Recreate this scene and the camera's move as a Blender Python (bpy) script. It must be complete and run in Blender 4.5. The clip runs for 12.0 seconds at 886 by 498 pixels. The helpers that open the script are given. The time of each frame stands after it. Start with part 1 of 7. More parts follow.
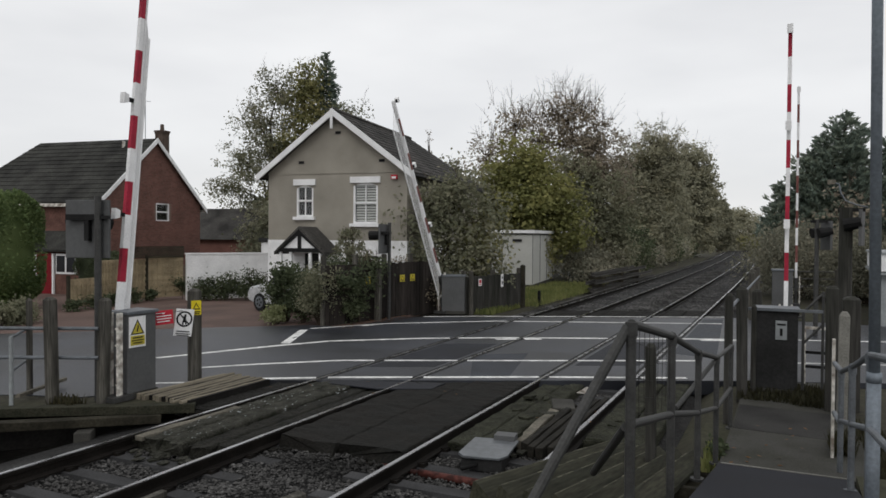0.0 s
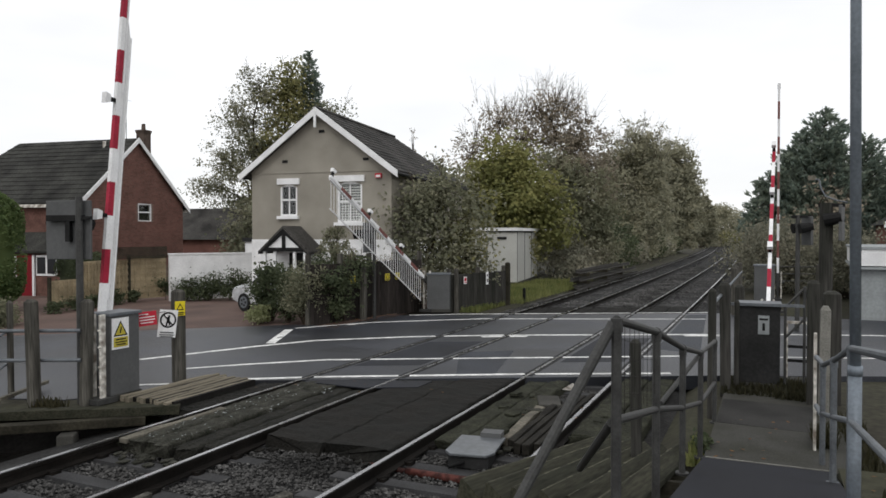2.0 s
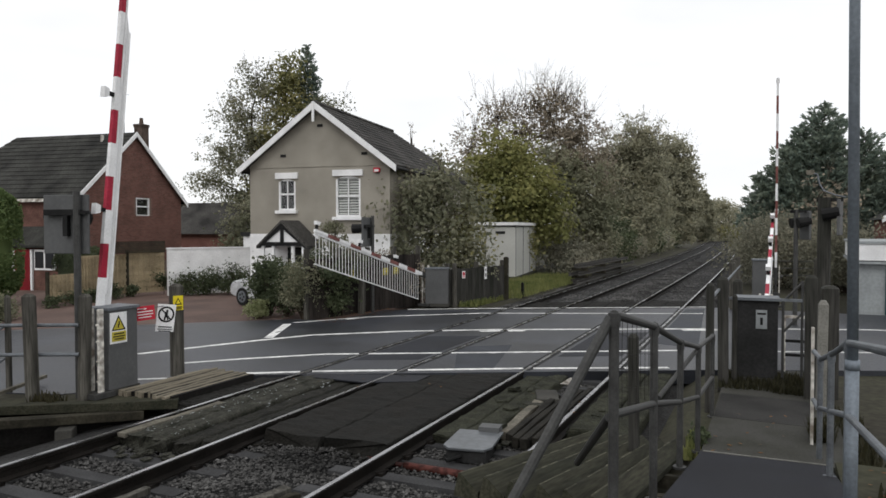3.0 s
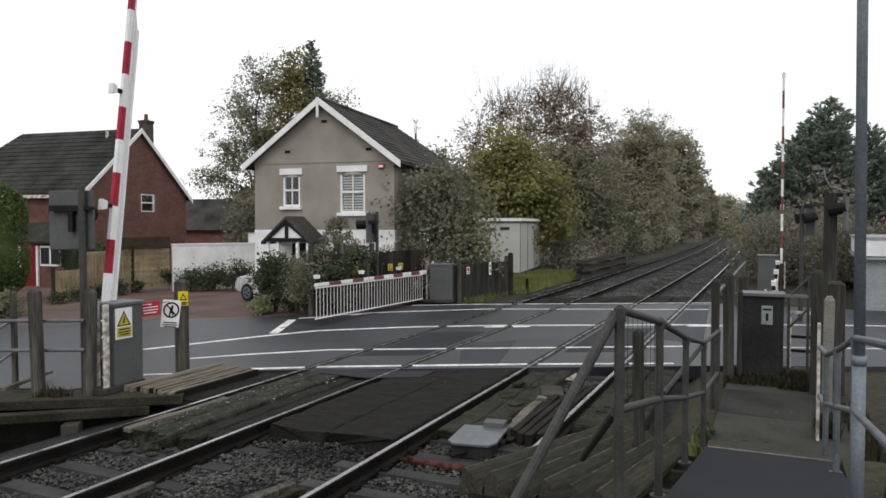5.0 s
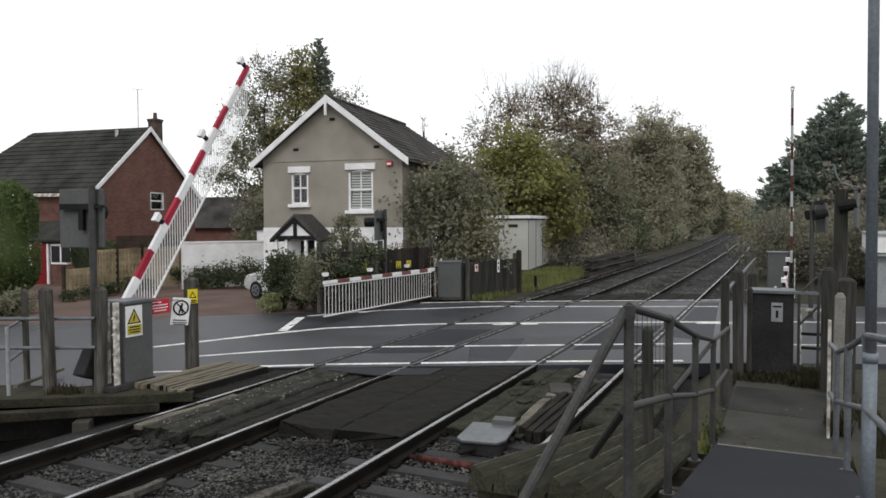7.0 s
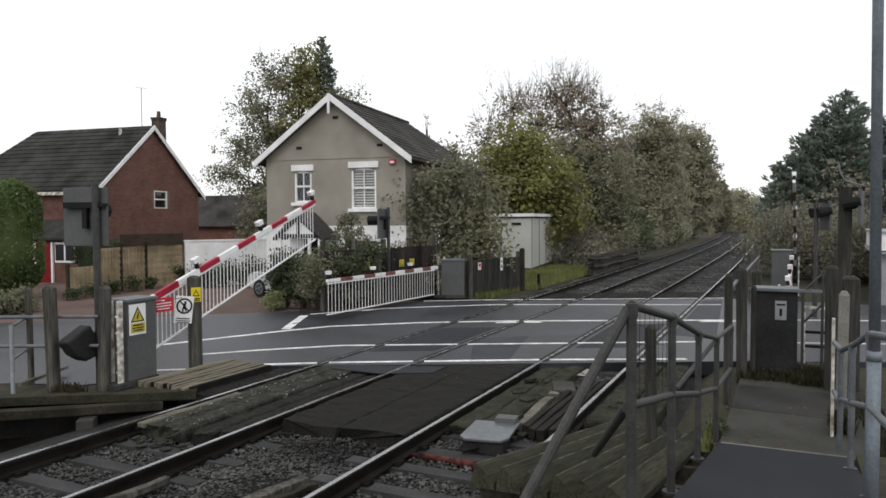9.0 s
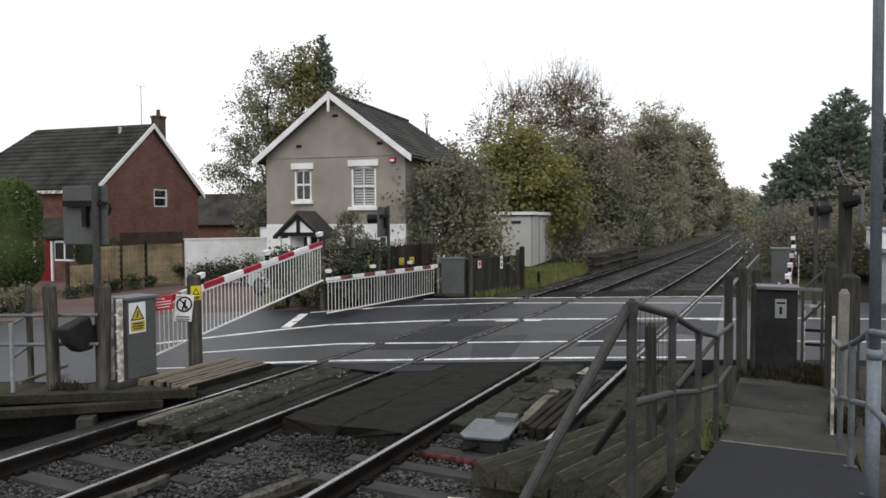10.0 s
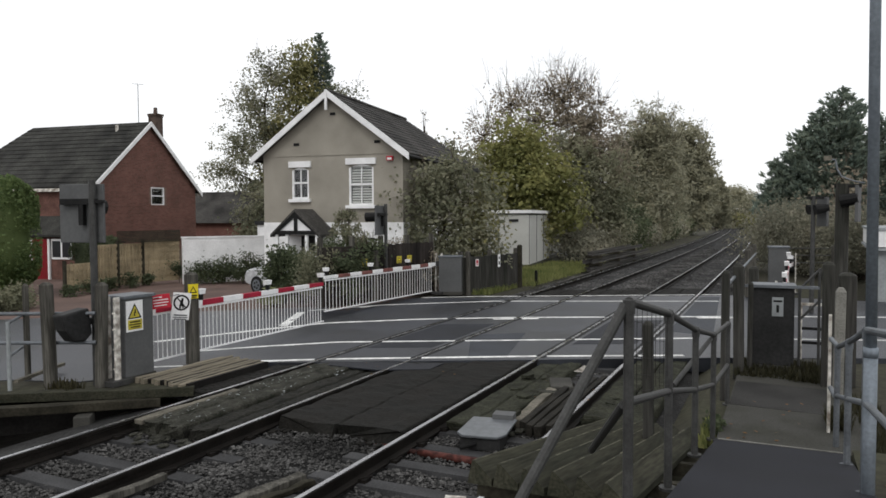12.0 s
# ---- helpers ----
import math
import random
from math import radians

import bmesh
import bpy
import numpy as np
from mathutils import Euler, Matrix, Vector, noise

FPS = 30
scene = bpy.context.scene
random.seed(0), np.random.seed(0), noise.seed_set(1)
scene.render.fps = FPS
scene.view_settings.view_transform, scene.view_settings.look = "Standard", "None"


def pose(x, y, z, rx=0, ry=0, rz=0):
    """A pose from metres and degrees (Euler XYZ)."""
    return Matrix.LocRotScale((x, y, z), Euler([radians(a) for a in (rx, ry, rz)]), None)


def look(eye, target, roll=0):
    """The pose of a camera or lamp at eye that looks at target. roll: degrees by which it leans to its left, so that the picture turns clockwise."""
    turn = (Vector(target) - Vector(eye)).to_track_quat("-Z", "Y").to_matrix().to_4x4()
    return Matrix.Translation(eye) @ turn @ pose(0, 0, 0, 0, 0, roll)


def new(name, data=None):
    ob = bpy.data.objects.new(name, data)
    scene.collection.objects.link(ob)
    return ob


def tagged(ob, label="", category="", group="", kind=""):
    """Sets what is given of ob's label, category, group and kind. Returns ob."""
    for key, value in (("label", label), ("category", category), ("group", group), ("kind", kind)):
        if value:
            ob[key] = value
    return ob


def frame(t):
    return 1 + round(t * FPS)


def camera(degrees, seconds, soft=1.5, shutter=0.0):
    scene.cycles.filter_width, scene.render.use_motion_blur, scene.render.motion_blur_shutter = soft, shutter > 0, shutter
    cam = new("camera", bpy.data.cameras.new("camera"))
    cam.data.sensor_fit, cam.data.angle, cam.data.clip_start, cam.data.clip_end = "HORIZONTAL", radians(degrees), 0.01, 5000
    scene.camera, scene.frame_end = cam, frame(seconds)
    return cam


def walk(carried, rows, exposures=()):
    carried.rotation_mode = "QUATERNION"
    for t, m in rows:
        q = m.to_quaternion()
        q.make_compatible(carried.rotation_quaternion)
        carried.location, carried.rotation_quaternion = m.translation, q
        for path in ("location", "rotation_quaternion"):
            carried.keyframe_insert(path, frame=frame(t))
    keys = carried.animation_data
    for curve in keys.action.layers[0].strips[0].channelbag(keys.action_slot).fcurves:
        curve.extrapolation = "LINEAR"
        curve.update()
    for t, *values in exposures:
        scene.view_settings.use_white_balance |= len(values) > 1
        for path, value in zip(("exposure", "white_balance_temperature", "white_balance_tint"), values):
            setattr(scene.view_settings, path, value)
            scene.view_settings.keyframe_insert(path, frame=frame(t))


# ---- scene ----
cam = camera(63.0, 12.0, soft=1.6, shutter=0.4)
PATH = [
    (0, pose(0.008, -0.019, 2.547, 88.982, -0.399, 25.420)),
    (0.5, pose(0.008, -0.026, 2.550, 88.999, -0.255, 25.083)),
    (1, pose(0.003, -0.011, 2.546, 89.108, 0.026, 24.664)),
    (1.5, pose(0.008, -0.009, 2.546, 89.193, 0.110, 24.387)),
    (2, pose(0.004, -0.023, 2.547, 88.843, 0.053, 24.204)),
    (2.5, pose(0.005, -0.011, 2.545, 88.507, -0.004, 24.149)),
    (3, pose(0.007, -0.016, 2.547, 88.404, 0.040, 24.092)),
    (5, pose(0.000, -0.007, 2.540, 88.090, 0.072, 24.439)),
    (5.5, pose(0.002, -0.017, 2.547, 88.027, 0.153, 24.605)),
    (6, pose(0.001, -0.006, 2.542, 88.014, 0.211, 24.805)),
    (6.5, pose(-0.002, 0.001, 2.540, 87.948, 0.234, 24.938)),
    (7, pose(-0.003, -0.010, 2.542, 87.884, 0.212, 25.075)),
    (9, pose(0.001, -0.004, 2.541, 87.745, 0.253, 25.338)),
    (9.5, pose(-0.001, -0.009, 2.541, 87.675, 0.256, 25.278)),
    (10, pose(-0.002, 0.000, 2.540, 87.614, 0.265, 25.327)),
    (10.5, pose(-0.000, -0.006, 2.541, 87.564, 0.352, 25.284)),
    (11, pose(-0.000, 0.002, 2.539, 87.542, 0.273, 25.274)),
    (11.5, pose(-0.000, 0.002, 2.539, 87.484, 0.265, 25.196)),
    (12, pose(-0.000, 0.000, 2.540, 87.477, 0.250, 25.139)),
]
walk(cam, PATH, exposures=[(0, -0.3), (0.2, -0.19), (0.4, -0.06), (1.0, 0.02), (1.5, 0.0), (2.5, 0.01), (3.2, 0.03), (4.8, 0.1), (11, 0.12), (12, 0.08)])

# ---- world and sun: an overcast autumn day ----
world = bpy.data.worlds.new("overcast")
scene.world = world
world.use_nodes = True
wn, wl = world.node_tree.nodes, world.node_tree.links
wn.clear()
sky = wn.new("ShaderNodeTexSky")
sky.sky_type, sky.sun_disc = "NISHITA", False
sky.sun_elevation, sky.sun_rotation = radians(30), radians(160)
gain = wn.new("ShaderNodeVectorMath")
gain.operation = "SCALE"
gain.inputs["Scale"].default_value = 0.08
wl.new(sky.outputs[0], gain.inputs[0])
coord = wn.new("ShaderNodeTexCoord")
stretch = wn.new("ShaderNodeMapping")
stretch.inputs["Scale"].default_value = (1.0, 1.0, 3.5)
clouds = wn.new("ShaderNodeTexNoise")
clouds.inputs["Scale"].default_value, clouds.inputs["Detail"].default_value = 2.6, 4
wl.new(coord.outputs["Generated"], stretch.inputs[0])
wl.new(stretch.outputs[0], clouds.inputs["Vector"])
ramp = wn.new("ShaderNodeValToRGB")
ramp.color_ramp.elements[0].position, ramp.color_ramp.elements[1].position = 0.3, 0.72
ramp.color_ramp.elements[0].color = (0.998, 1.003, 1.022, 1)
ramp.color_ramp.elements[1].color = (1.198, 1.2, 1.206, 1)
wl.new(clouds.outputs[0], ramp.inputs[0])
veil = wn.new("ShaderNodeMix")
veil.data_type = "RGBA"
veil.inputs[0].default_value = 0.9
wl.new(gain.outputs[0], veil.inputs[6])
wl.new(ramp.outputs[0], veil.inputs[7])
back = wn.new("ShaderNodeBackground")
back.inputs["Strength"].default_value = 1.0
wl.new(veil.outputs[2], back.inputs[0])
out = wn.new("ShaderNodeOutputWorld")
wl.new(back.outputs[0], out.inputs[0])

sun = new("sun", bpy.data.lights.new("sun", "SUN"))
sun.data.energy, sun.data.angle, sun.data.color = 0.6, radians(25), (1.0, 0.985, 0.965)
sun.matrix_world = look((0, -20, 30), (-8, 12, 0))

# ---- materials ----
MATS = {}


def mat(name, base, rough=0.8, metal=0.0, vary=0.35, fine=40.0, coarse=2.0, bump=0.2, other=None, spec=0.12, per_piece=0.0, depth=0.01, along=None):
    """A surface with grain and stains at two scales, and fine relief."""
    if name in MATS:
        return MATS[name]
    m = bpy.data.materials.new(name)
    m.use_nodes = True
    n, l = m.node_tree.nodes, m.node_tree.links
    b = n["Principled BSDF"]
    co = n.new("ShaderNodeTexCoord")
    big, small = n.new("ShaderNodeTexNoise"), n.new("ShaderNodeTexNoise")
    big.inputs["Scale"].default_value, big.inputs["Detail"].default_value = coarse, 5
    small.inputs["Scale"].default_value, small.inputs["Detail"].default_value = fine, 3
    where = co.outputs["Object"]
    if along is not None:
        run = n.new("ShaderNodeMapping")
        run.inputs["Scale"].default_value = along
        l.new(where, run.inputs[0])
        where = run.outputs[0]
    l.new(where, big.inputs["Vector"])
    l.new(where, small.inputs["Vector"])
    mix = n.new("ShaderNodeMix")
    mix.data_type = "RGBA"
    dark = tuple(c * (1 - vary) for c in base) if other is None else other
    mix.inputs[6].default_value = (*dark, 1)
    mix.inputs[7].default_value = (*[min(1, c * (1 + 0.35 * vary)) for c in base], 1)
    r = n.new("ShaderNodeMapRange")
    r.inputs["From Min"].default_value, r.inputs["From Max"].default_value = 0.34, 0.62
    l.new(big.outputs[0], r.inputs[0])
    l.new(r.outputs[0], mix.inputs[0])
    grain = n.new("ShaderNodeMapRange")
    grain.inputs["To Min"].default_value, grain.inputs["To Max"].default_value = 1 - 0.8 * vary, 1 + 0.5 * vary
    grain.inputs["From Min"].default_value, grain.inputs["From Max"].default_value = 0.3, 0.7
    l.new(small.outputs[0], grain.inputs[0])
    tint = n.new("ShaderNodeVectorMath")
    tint.operation = "SCALE"
    l.new(mix.outputs[2], tint.inputs[0])
    last = grain.outputs[0]
    if per_piece:
        info = n.new("ShaderNodeObjectInfo")
        geo = n.new("ShaderNodeNewGeometry")
        add = n.new("ShaderNodeMath")
        add.operation = "ADD"
        l.new(info.outputs["Random"], add.inputs[0])
        l.new(geo.outputs["Random Per Island"], add.inputs[1])
        pr = n.new("ShaderNodeMapRange")
        pr.inputs["From Max"].default_value = 2.0
        pr.inputs["To Min"].default_value, pr.inputs["To Max"].default_value = 1 - per_piece, 1 + per_piece
        l.new(add.outputs[0], pr.inputs[0])
        mul = n.new("ShaderNodeMath")
        mul.operation = "MULTIPLY"
        l.new(pr.outputs[0], mul.inputs[0])
        l.new(last, mul.inputs[1])
        last = mul.outputs[0]
    l.new(last, tint.inputs["Scale"])
    l.new(tint.outputs[0], b.inputs["Base Color"])
    rr = n.new("ShaderNodeMapRange")
    rr.inputs["To Min"].default_value, rr.inputs["To Max"].default_value = max(0.03, rough - 0.12), min(1, rough + 0.1)
    l.new(big.outputs[0], rr.inputs[0])
    l.new(rr.outputs[0], b.inputs["Roughness"])
    b.inputs["Metallic"].default_value = metal
    b.inputs["Specular IOR Level"].default_value = spec
    if bump:
        bp = n.new("ShaderNodeBump")
        bp.inputs["Strength"].default_value, bp.inputs["Distance"].default_value = bump, depth
        l.new(small.outputs[0], bp.inputs["Height"])
        l.new(bp.outputs[0], b.inputs["Normal"])
    MATS[name] = m
    return m


def leaf_mat(name, a, b_col, c_col):
    """Leaves that differ from one to the next between three colours."""
    m = bpy.data.materials.new(name)
    m.use_nodes = True
    n, l = m.node_tree.nodes, m.node_tree.links
    b = n["Principled BSDF"]
    geo = n.new("ShaderNodeNewGeometry")
    co = n.new("ShaderNodeTexCoord")
    patch = n.new("ShaderNodeTexNoise")
    patch.inputs["Scale"].default_value = 0.45
    l.new(co.outputs["Object"], patch.inputs["Vector"])
    add = n.new("ShaderNodeMath")
    add.operation = "MULTIPLY_ADD"
    add.inputs[1].default_value = 0.55
    l.new(geo.outputs["Random Per Island"], add.inputs[0])
    sh = n.new("ShaderNodeMapRange")
    sh.inputs["From Min"].default_value, sh.inputs["From Max"].default_value = 0.3, 0.7
    sh.inputs["To Max"].default_value = 0.45
    l.new(patch.outputs[0], sh.inputs[0])
    l.new(sh.outputs[0], add.inputs[2])
    cr = n.new("ShaderNodeValToRGB")
    cr.color_ramp.elements[0].color = (*a, 1)
    cr.color_ramp.elements[1].color = (*c_col, 1)
    cr.color_ramp.elements.new(0.5).color = (*b_col, 1)
    l.new(add.outputs[0], cr.inputs[0])
    l.new(cr.outputs[0], b.inputs["Base Color"])
    b.inputs["Roughness"].default_value = 0.6
    b.inputs["Specular IOR Level"].default_value = 0.2
    thin = n.new("ShaderNodeBsdfTranslucent")
    l.new(cr.outputs[0], thin.inputs[0])
    both = n.new("ShaderNodeMixShader")
    both.inputs[0].default_value = 0.45
    l.new(b.outputs[0], both.inputs[1])
    l.new(thin.outputs[0], both.inputs[2])
    l.new(both.outputs[0], n["Material Output"].inputs[0])
    return m


def glass_mat(name, clear):
    m = bpy.data.materials.new(name)
    m.use_nodes = True
    b = m.node_tree.nodes["Principled BSDF"]
    b.inputs["Base Color"].default_value = (0.9, 0.92, 0.92, 1) if clear else (0.02, 0.022, 0.025, 1)
    b.inputs["Roughness"].default_value = 0.03 if clear else 0.08
    b.inputs["Transmission Weight"].default_value = 1.0 if clear else 0.0
    b.inputs["IOR"].default_value = 1.45
    return m


ASPHALT = mat("asphalt", (0.028, 0.031, 0.039), 0.44, vary=0.55, fine=90, coarse=0.55, bump=0.35, spec=0.42)
PATH_ASPHALT = mat("path_asphalt", (0.0246, 0.0255, 0.0308), 0.75, vary=0.25, fine=120, coarse=1.2, bump=0.4)
CONCRETE = mat("concrete", (0.06, 0.058, 0.052), 0.85, vary=0.35, fine=60, coarse=1.5)
PALECONC = mat("pale_concrete", (0.2, 0.195, 0.175), 0.85, vary=0.3, fine=50, coarse=3)
# near-black that stands for shade under the walkway and between slats
SHADEBLACK = mat("shade_black", (0.013, 0.012, 0.011), 0.8, vary=0.4, fine=25, coarse=3)
FOOTWAY = mat("footway_concrete", (0.052, 0.051, 0.046), 0.85, vary=0.45, fine=60, coarse=2.2, other=(0.042, 0.042, 0.034))
FENCEDARK = mat("stained_fence_board", (0.034, 0.029, 0.026), 0.85, vary=0.5, fine=30, coarse=2.5, bump=0.4, per_piece=0.35, along=(1, 1, 0.08))
FADEDYELLOW = mat("faded_yellow", (0.5, 0.42, 0.06), 0.55, vary=0.2, fine=30, coarse=6, bump=0)
PALEWOOD = mat("bleached_timber", (0.21, 0.185, 0.14), 0.85, vary=0.3, fine=40, coarse=1.5, bump=0.2, per_piece=0.25, along=(1, 0.06, 1))
# dark soil, blackened further to hold the shade beneath the beams
SHADEDSOIL = mat("shaded_cess_soil", (0.0095, 0.009, 0.008), 0.9, vary=0.5, fine=18, coarse=2, bump=0.8, depth=0.03, spec=0.02)
DARKDECK = mat("dark_crossing_panel", (0.021, 0.0205, 0.017), 0.85, vary=0.6, fine=30, coarse=3, bump=0.8, other=(0.012, 0.012, 0.01), depth=0.03)
OLD_ASPHALT = mat("old_path_asphalt", (0.038, 0.037, 0.035), 0.8, vary=0.35, fine=90, coarse=1.5, bump=0.4)
PAVING = mat("block_paving", (0.12, 0.082, 0.07), 0.8, vary=0.3, fine=25, coarse=0.5, per_piece=0.2)
LINE = mat("road_paint", (0.72, 0.72, 0.7), 0.6, vary=0.35, fine=14, coarse=3, bump=0.1)
GROUND = mat("ground_soil", (0.046, 0.046, 0.03), 0.95, vary=0.4, fine=8, coarse=0.35, bump=0.6, other=(0.038, 0.034, 0.027))
BALLAST = mat("ballast_stone", (0.09, 0.088, 0.085), 0.9, vary=0.6, fine=30, coarse=0.8, bump=0.5, per_piece=0.9)
BALLAST_BED = mat("ballast_bed", (0.04, 0.0395, 0.0385), 0.95, vary=0.6, fine=22, coarse=0.8, bump=1.0, depth=0.05)
RAIL_SIDE = mat("rusty_rail", (0.016, 0.0138, 0.012), 0.7, 0.3, vary=0.4, fine=40, coarse=3)
RAIL_TOP = mat("polished_rail_head", (0.42, 0.42, 0.43), 0.28, 1.0, vary=0.15, fine=60, coarse=2, bump=0.03)
SLEEPER = mat("sleeper_concrete", (0.052, 0.052, 0.053), 0.85, vary=0.35, fine=40, coarse=2, per_piece=0.25)
RUBBER = mat("crossing_rubber", (0.0125, 0.0115, 0.0098), 0.8, vary=0.6, fine=28, coarse=2.2, bump=0.8, other=(0.011, 0.011, 0.0095), depth=0.03)
STONEPANEL = mat("worn_crossing_panel", (0.047, 0.046, 0.038), 0.85, vary=0.75, fine=38, coarse=4.5, bump=1.0, other=(0.019, 0.02, 0.014), depth=0.03)
MOSSDECK = mat("mossy_crossing_panel", (0.036, 0.037, 0.026), 0.9, vary=0.6, fine=30, coarse=4, bump=0.9, other=(0.02, 0.021, 0.014), depth=0.03)
OLDWOOD = mat("weathered_timber", (0.15, 0.138, 0.112), 0.85, vary=0.45, fine=30, coarse=2.5, bump=0.4, per_piece=0.25)
DARKWOOD = mat("dark_mossy_timber", (0.045, 0.041, 0.03), 0.9, vary=0.45, fine=25, coarse=2, bump=0.4, per_piece=0.2)
DARKPOST = mat("dark_post_timber", (0.048, 0.046, 0.042), 0.85, vary=0.55, fine=28, coarse=4, bump=0.5, other=(0.026, 0.027, 0.022), along=(1, 1, 0.08))
RIDGEWOOD = mat("oily_ridge_timber", (0.024, 0.022, 0.018), 0.85, vary=0.5, fine=30, coarse=3, bump=0.4, per_piece=0.3)
WORNWOOD = mat("worn_timber_edge", (0.1, 0.097, 0.07), 0.9, vary=0.5, fine=40, coarse=6, bump=0.3)
POSTWOOD = mat("grey_post_timber", (0.095, 0.09, 0.078), 0.85, vary=0.6, fine=45, coarse=9, bump=0.4, along=(1, 1, 0.08))
GALV = mat("galvanised_steel", (0.155, 0.168, 0.182), 0.5, 0.3, vary=0.25, fine=40, coarse=3, bump=0.05)
COLUMN = mat("column_zinc", (0.2, 0.228, 0.258), 0.5, 0.3, vary=0.2, fine=40, coarse=2, bump=0.03)
DULLSTEEL = mat("dull_grey_pipe", (0.068, 0.068, 0.066), 0.55, 0.3, vary=0.22, fine=60, coarse=9, bump=0.1)
CABINET = mat("cabinet_grey_paint", (0.105, 0.107, 0.108), 0.6, 0.1, vary=0.12, fine=20, coarse=2, bump=0.05)
CABINET_DARK = mat("cabinet_dark_paint", (0.032, 0.032, 0.032), 0.6, 0.1, vary=0.3, fine=20, coarse=2, bump=0.05)
WHITE = mat("white_paint", (0.82, 0.82, 0.82), 0.5, vary=0.12, fine=30, coarse=2, bump=0.05)
WHITE_WORN = mat("worn_white_paint", (0.62, 0.6, 0.55), 0.6, vary=0.4, fine=18, coarse=7, bump=0.2, other=(0.2, 0.17, 0.14))
RED = mat("barrier_red", (0.36, 0.025, 0.05), 0.45, vary=0.25, fine=30, coarse=4, bump=0.05)
FADEDRED = mat("faded_red", (0.2, 0.085, 0.075), 0.6, vary=0.3, fine=25, coarse=4, bump=0.05)
SIGNRED = mat("sign_red", (0.5, 0.03, 0.05), 0.45, vary=0.1, fine=30, coarse=4, bump=0)
YELLOW = mat("sign_yellow", (0.72, 0.58, 0.03), 0.5, vary=0.15, fine=30, coarse=4, bump=0)
BLACK = mat("black_paint", (0.015, 0.015, 0.015), 0.6, vary=0.3, fine=20, coarse=3, bump=0.05)
RENDERWALL = mat("pebbledash_render", (0.31, 0.288, 0.245), 0.9, vary=0.2, fine=45, coarse=0.7, bump=0.5)
BRICKWALL = mat("red_brick", (0.205, 0.102, 0.083), 0.85, vary=0.25, fine=30, coarse=0.8, bump=0.2, per_piece=0.3)
# darker copy of the brick, with the shade under the eave in its colour
BRICKSHADED = mat("shaded_front_brick", (0.15, 0.08, 0.065), 0.85, vary=0.35, fine=14, coarse=1.5, bump=0.3)
SOOTBRICK = mat("sooty_brick", (0.1, 0.075, 0.062), 0.9, vary=0.4, fine=14, coarse=3)
MORTAR = mat("mortar", (0.2, 0.15, 0.125), 0.9, vary=0.2, fine=20, coarse=1)
SLATE = mat("roof_tile", (0.058, 0.055, 0.051), 0.8, vary=0.6, fine=16, coarse=0.8, bump=0.3, per_piece=0.25)
BROWNTILE = mat("brown_roof_tile", (0.041, 0.041, 0.037), 0.8, vary=0.6, fine=16, coarse=0.8, bump=0.3, per_piece=0.25)
GLASS = glass_mat("window_glass", True)
DARKGLASS = glass_mat("dark_glass", False)
CARPAINT = mat("car_paint", (0.48, 0.49, 0.5), 0.3, vary=0.15, fine=8, coarse=2, bump=0, spec=0.5)
SHEDWALL = mat("shed_cladding", (0.5, 0.5, 0.47), 0.6, vary=0.06, fine=12, coarse=1.2, bump=0.05)
FENCEWOOD = mat("larch_fence", (0.38, 0.31, 0.2), 0.85, vary=0.25, fine=20, coarse=1.5, bump=0.2, per_piece=0.15)
DOORRED = mat("door_red", (0.19, 0.012, 0.018), 0.4, vary=0.15, fine=20, coarse=2, bump=0.02)
BARK = mat("bark", (0.07, 0.055, 0.042), 0.9, vary=0.4, fine=14, coarse=2, bump=0.6)
LEAF_DARK = leaf_mat("leaf_dark", (0.112, 0.123, 0.081), (0.207, 0.210, 0.138), (0.350, 0.325, 0.225))
LEAF_BROWN = leaf_mat("leaf_brown", (0.16, 0.14, 0.11), (0.27, 0.235, 0.18), (0.41, 0.335, 0.245))
LEAF_YELLOW = leaf_mat("leaf_yellow", (0.11, 0.125, 0.045), (0.215, 0.22, 0.08), (0.36, 0.33, 0.13))
LEAF_OLIVE = leaf_mat("leaf_olive", (0.123, 0.132, 0.062), (0.235, 0.230, 0.101), (0.403, 0.347, 0.157))
LEAF_GREEN = leaf_mat("leaf_green", (0.078, 0.134, 0.041), (0.157, 0.235, 0.071), (0.269, 0.336, 0.112))
LEAF_HEDGE = leaf_mat("leaf_hedge", (0.062, 0.1, 0.04), (0.13, 0.18, 0.068), (0.22, 0.27, 0.11))
LEAF_HEDGE2 = leaf_mat("leaf_bramble", (0.108, 0.112, 0.086), (0.216, 0.212, 0.158), (0.396, 0.360, 0.270))
LEAF_IVY = leaf_mat("leaf_ivy", (0.041, 0.055, 0.032), (0.083, 0.103, 0.055), (0.157, 0.174, 0.099))
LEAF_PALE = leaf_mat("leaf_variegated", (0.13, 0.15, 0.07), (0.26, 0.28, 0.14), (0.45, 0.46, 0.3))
LEAF_PINE = leaf_mat("leaf_conifer", (0.108, 0.142, 0.121), (0.184, 0.230, 0.187), (0.292, 0.322, 0.240))
# far leaves paled: the haze of distance is painted into these colours
LEAF_HAZE = leaf_mat("leaf_far_hazed", (0.240, 0.240, 0.174), (0.324, 0.318, 0.228), (0.420, 0.390, 0.270))
MOSSWOOD = mat("mossy_guard_timber", (0.038, 0.037, 0.026), 0.9, vary=0.6, fine=45, coarse=7, bump=0.4, per_piece=0.15, other=(0.027, 0.028, 0.019), along=(1, 0.06, 1))
LEAF_FALLEN = leaf_mat("leaf_fallen", (0.1, 0.05, 0.02), (0.16, 0.08, 0.03), (0.22, 0.12, 0.04))
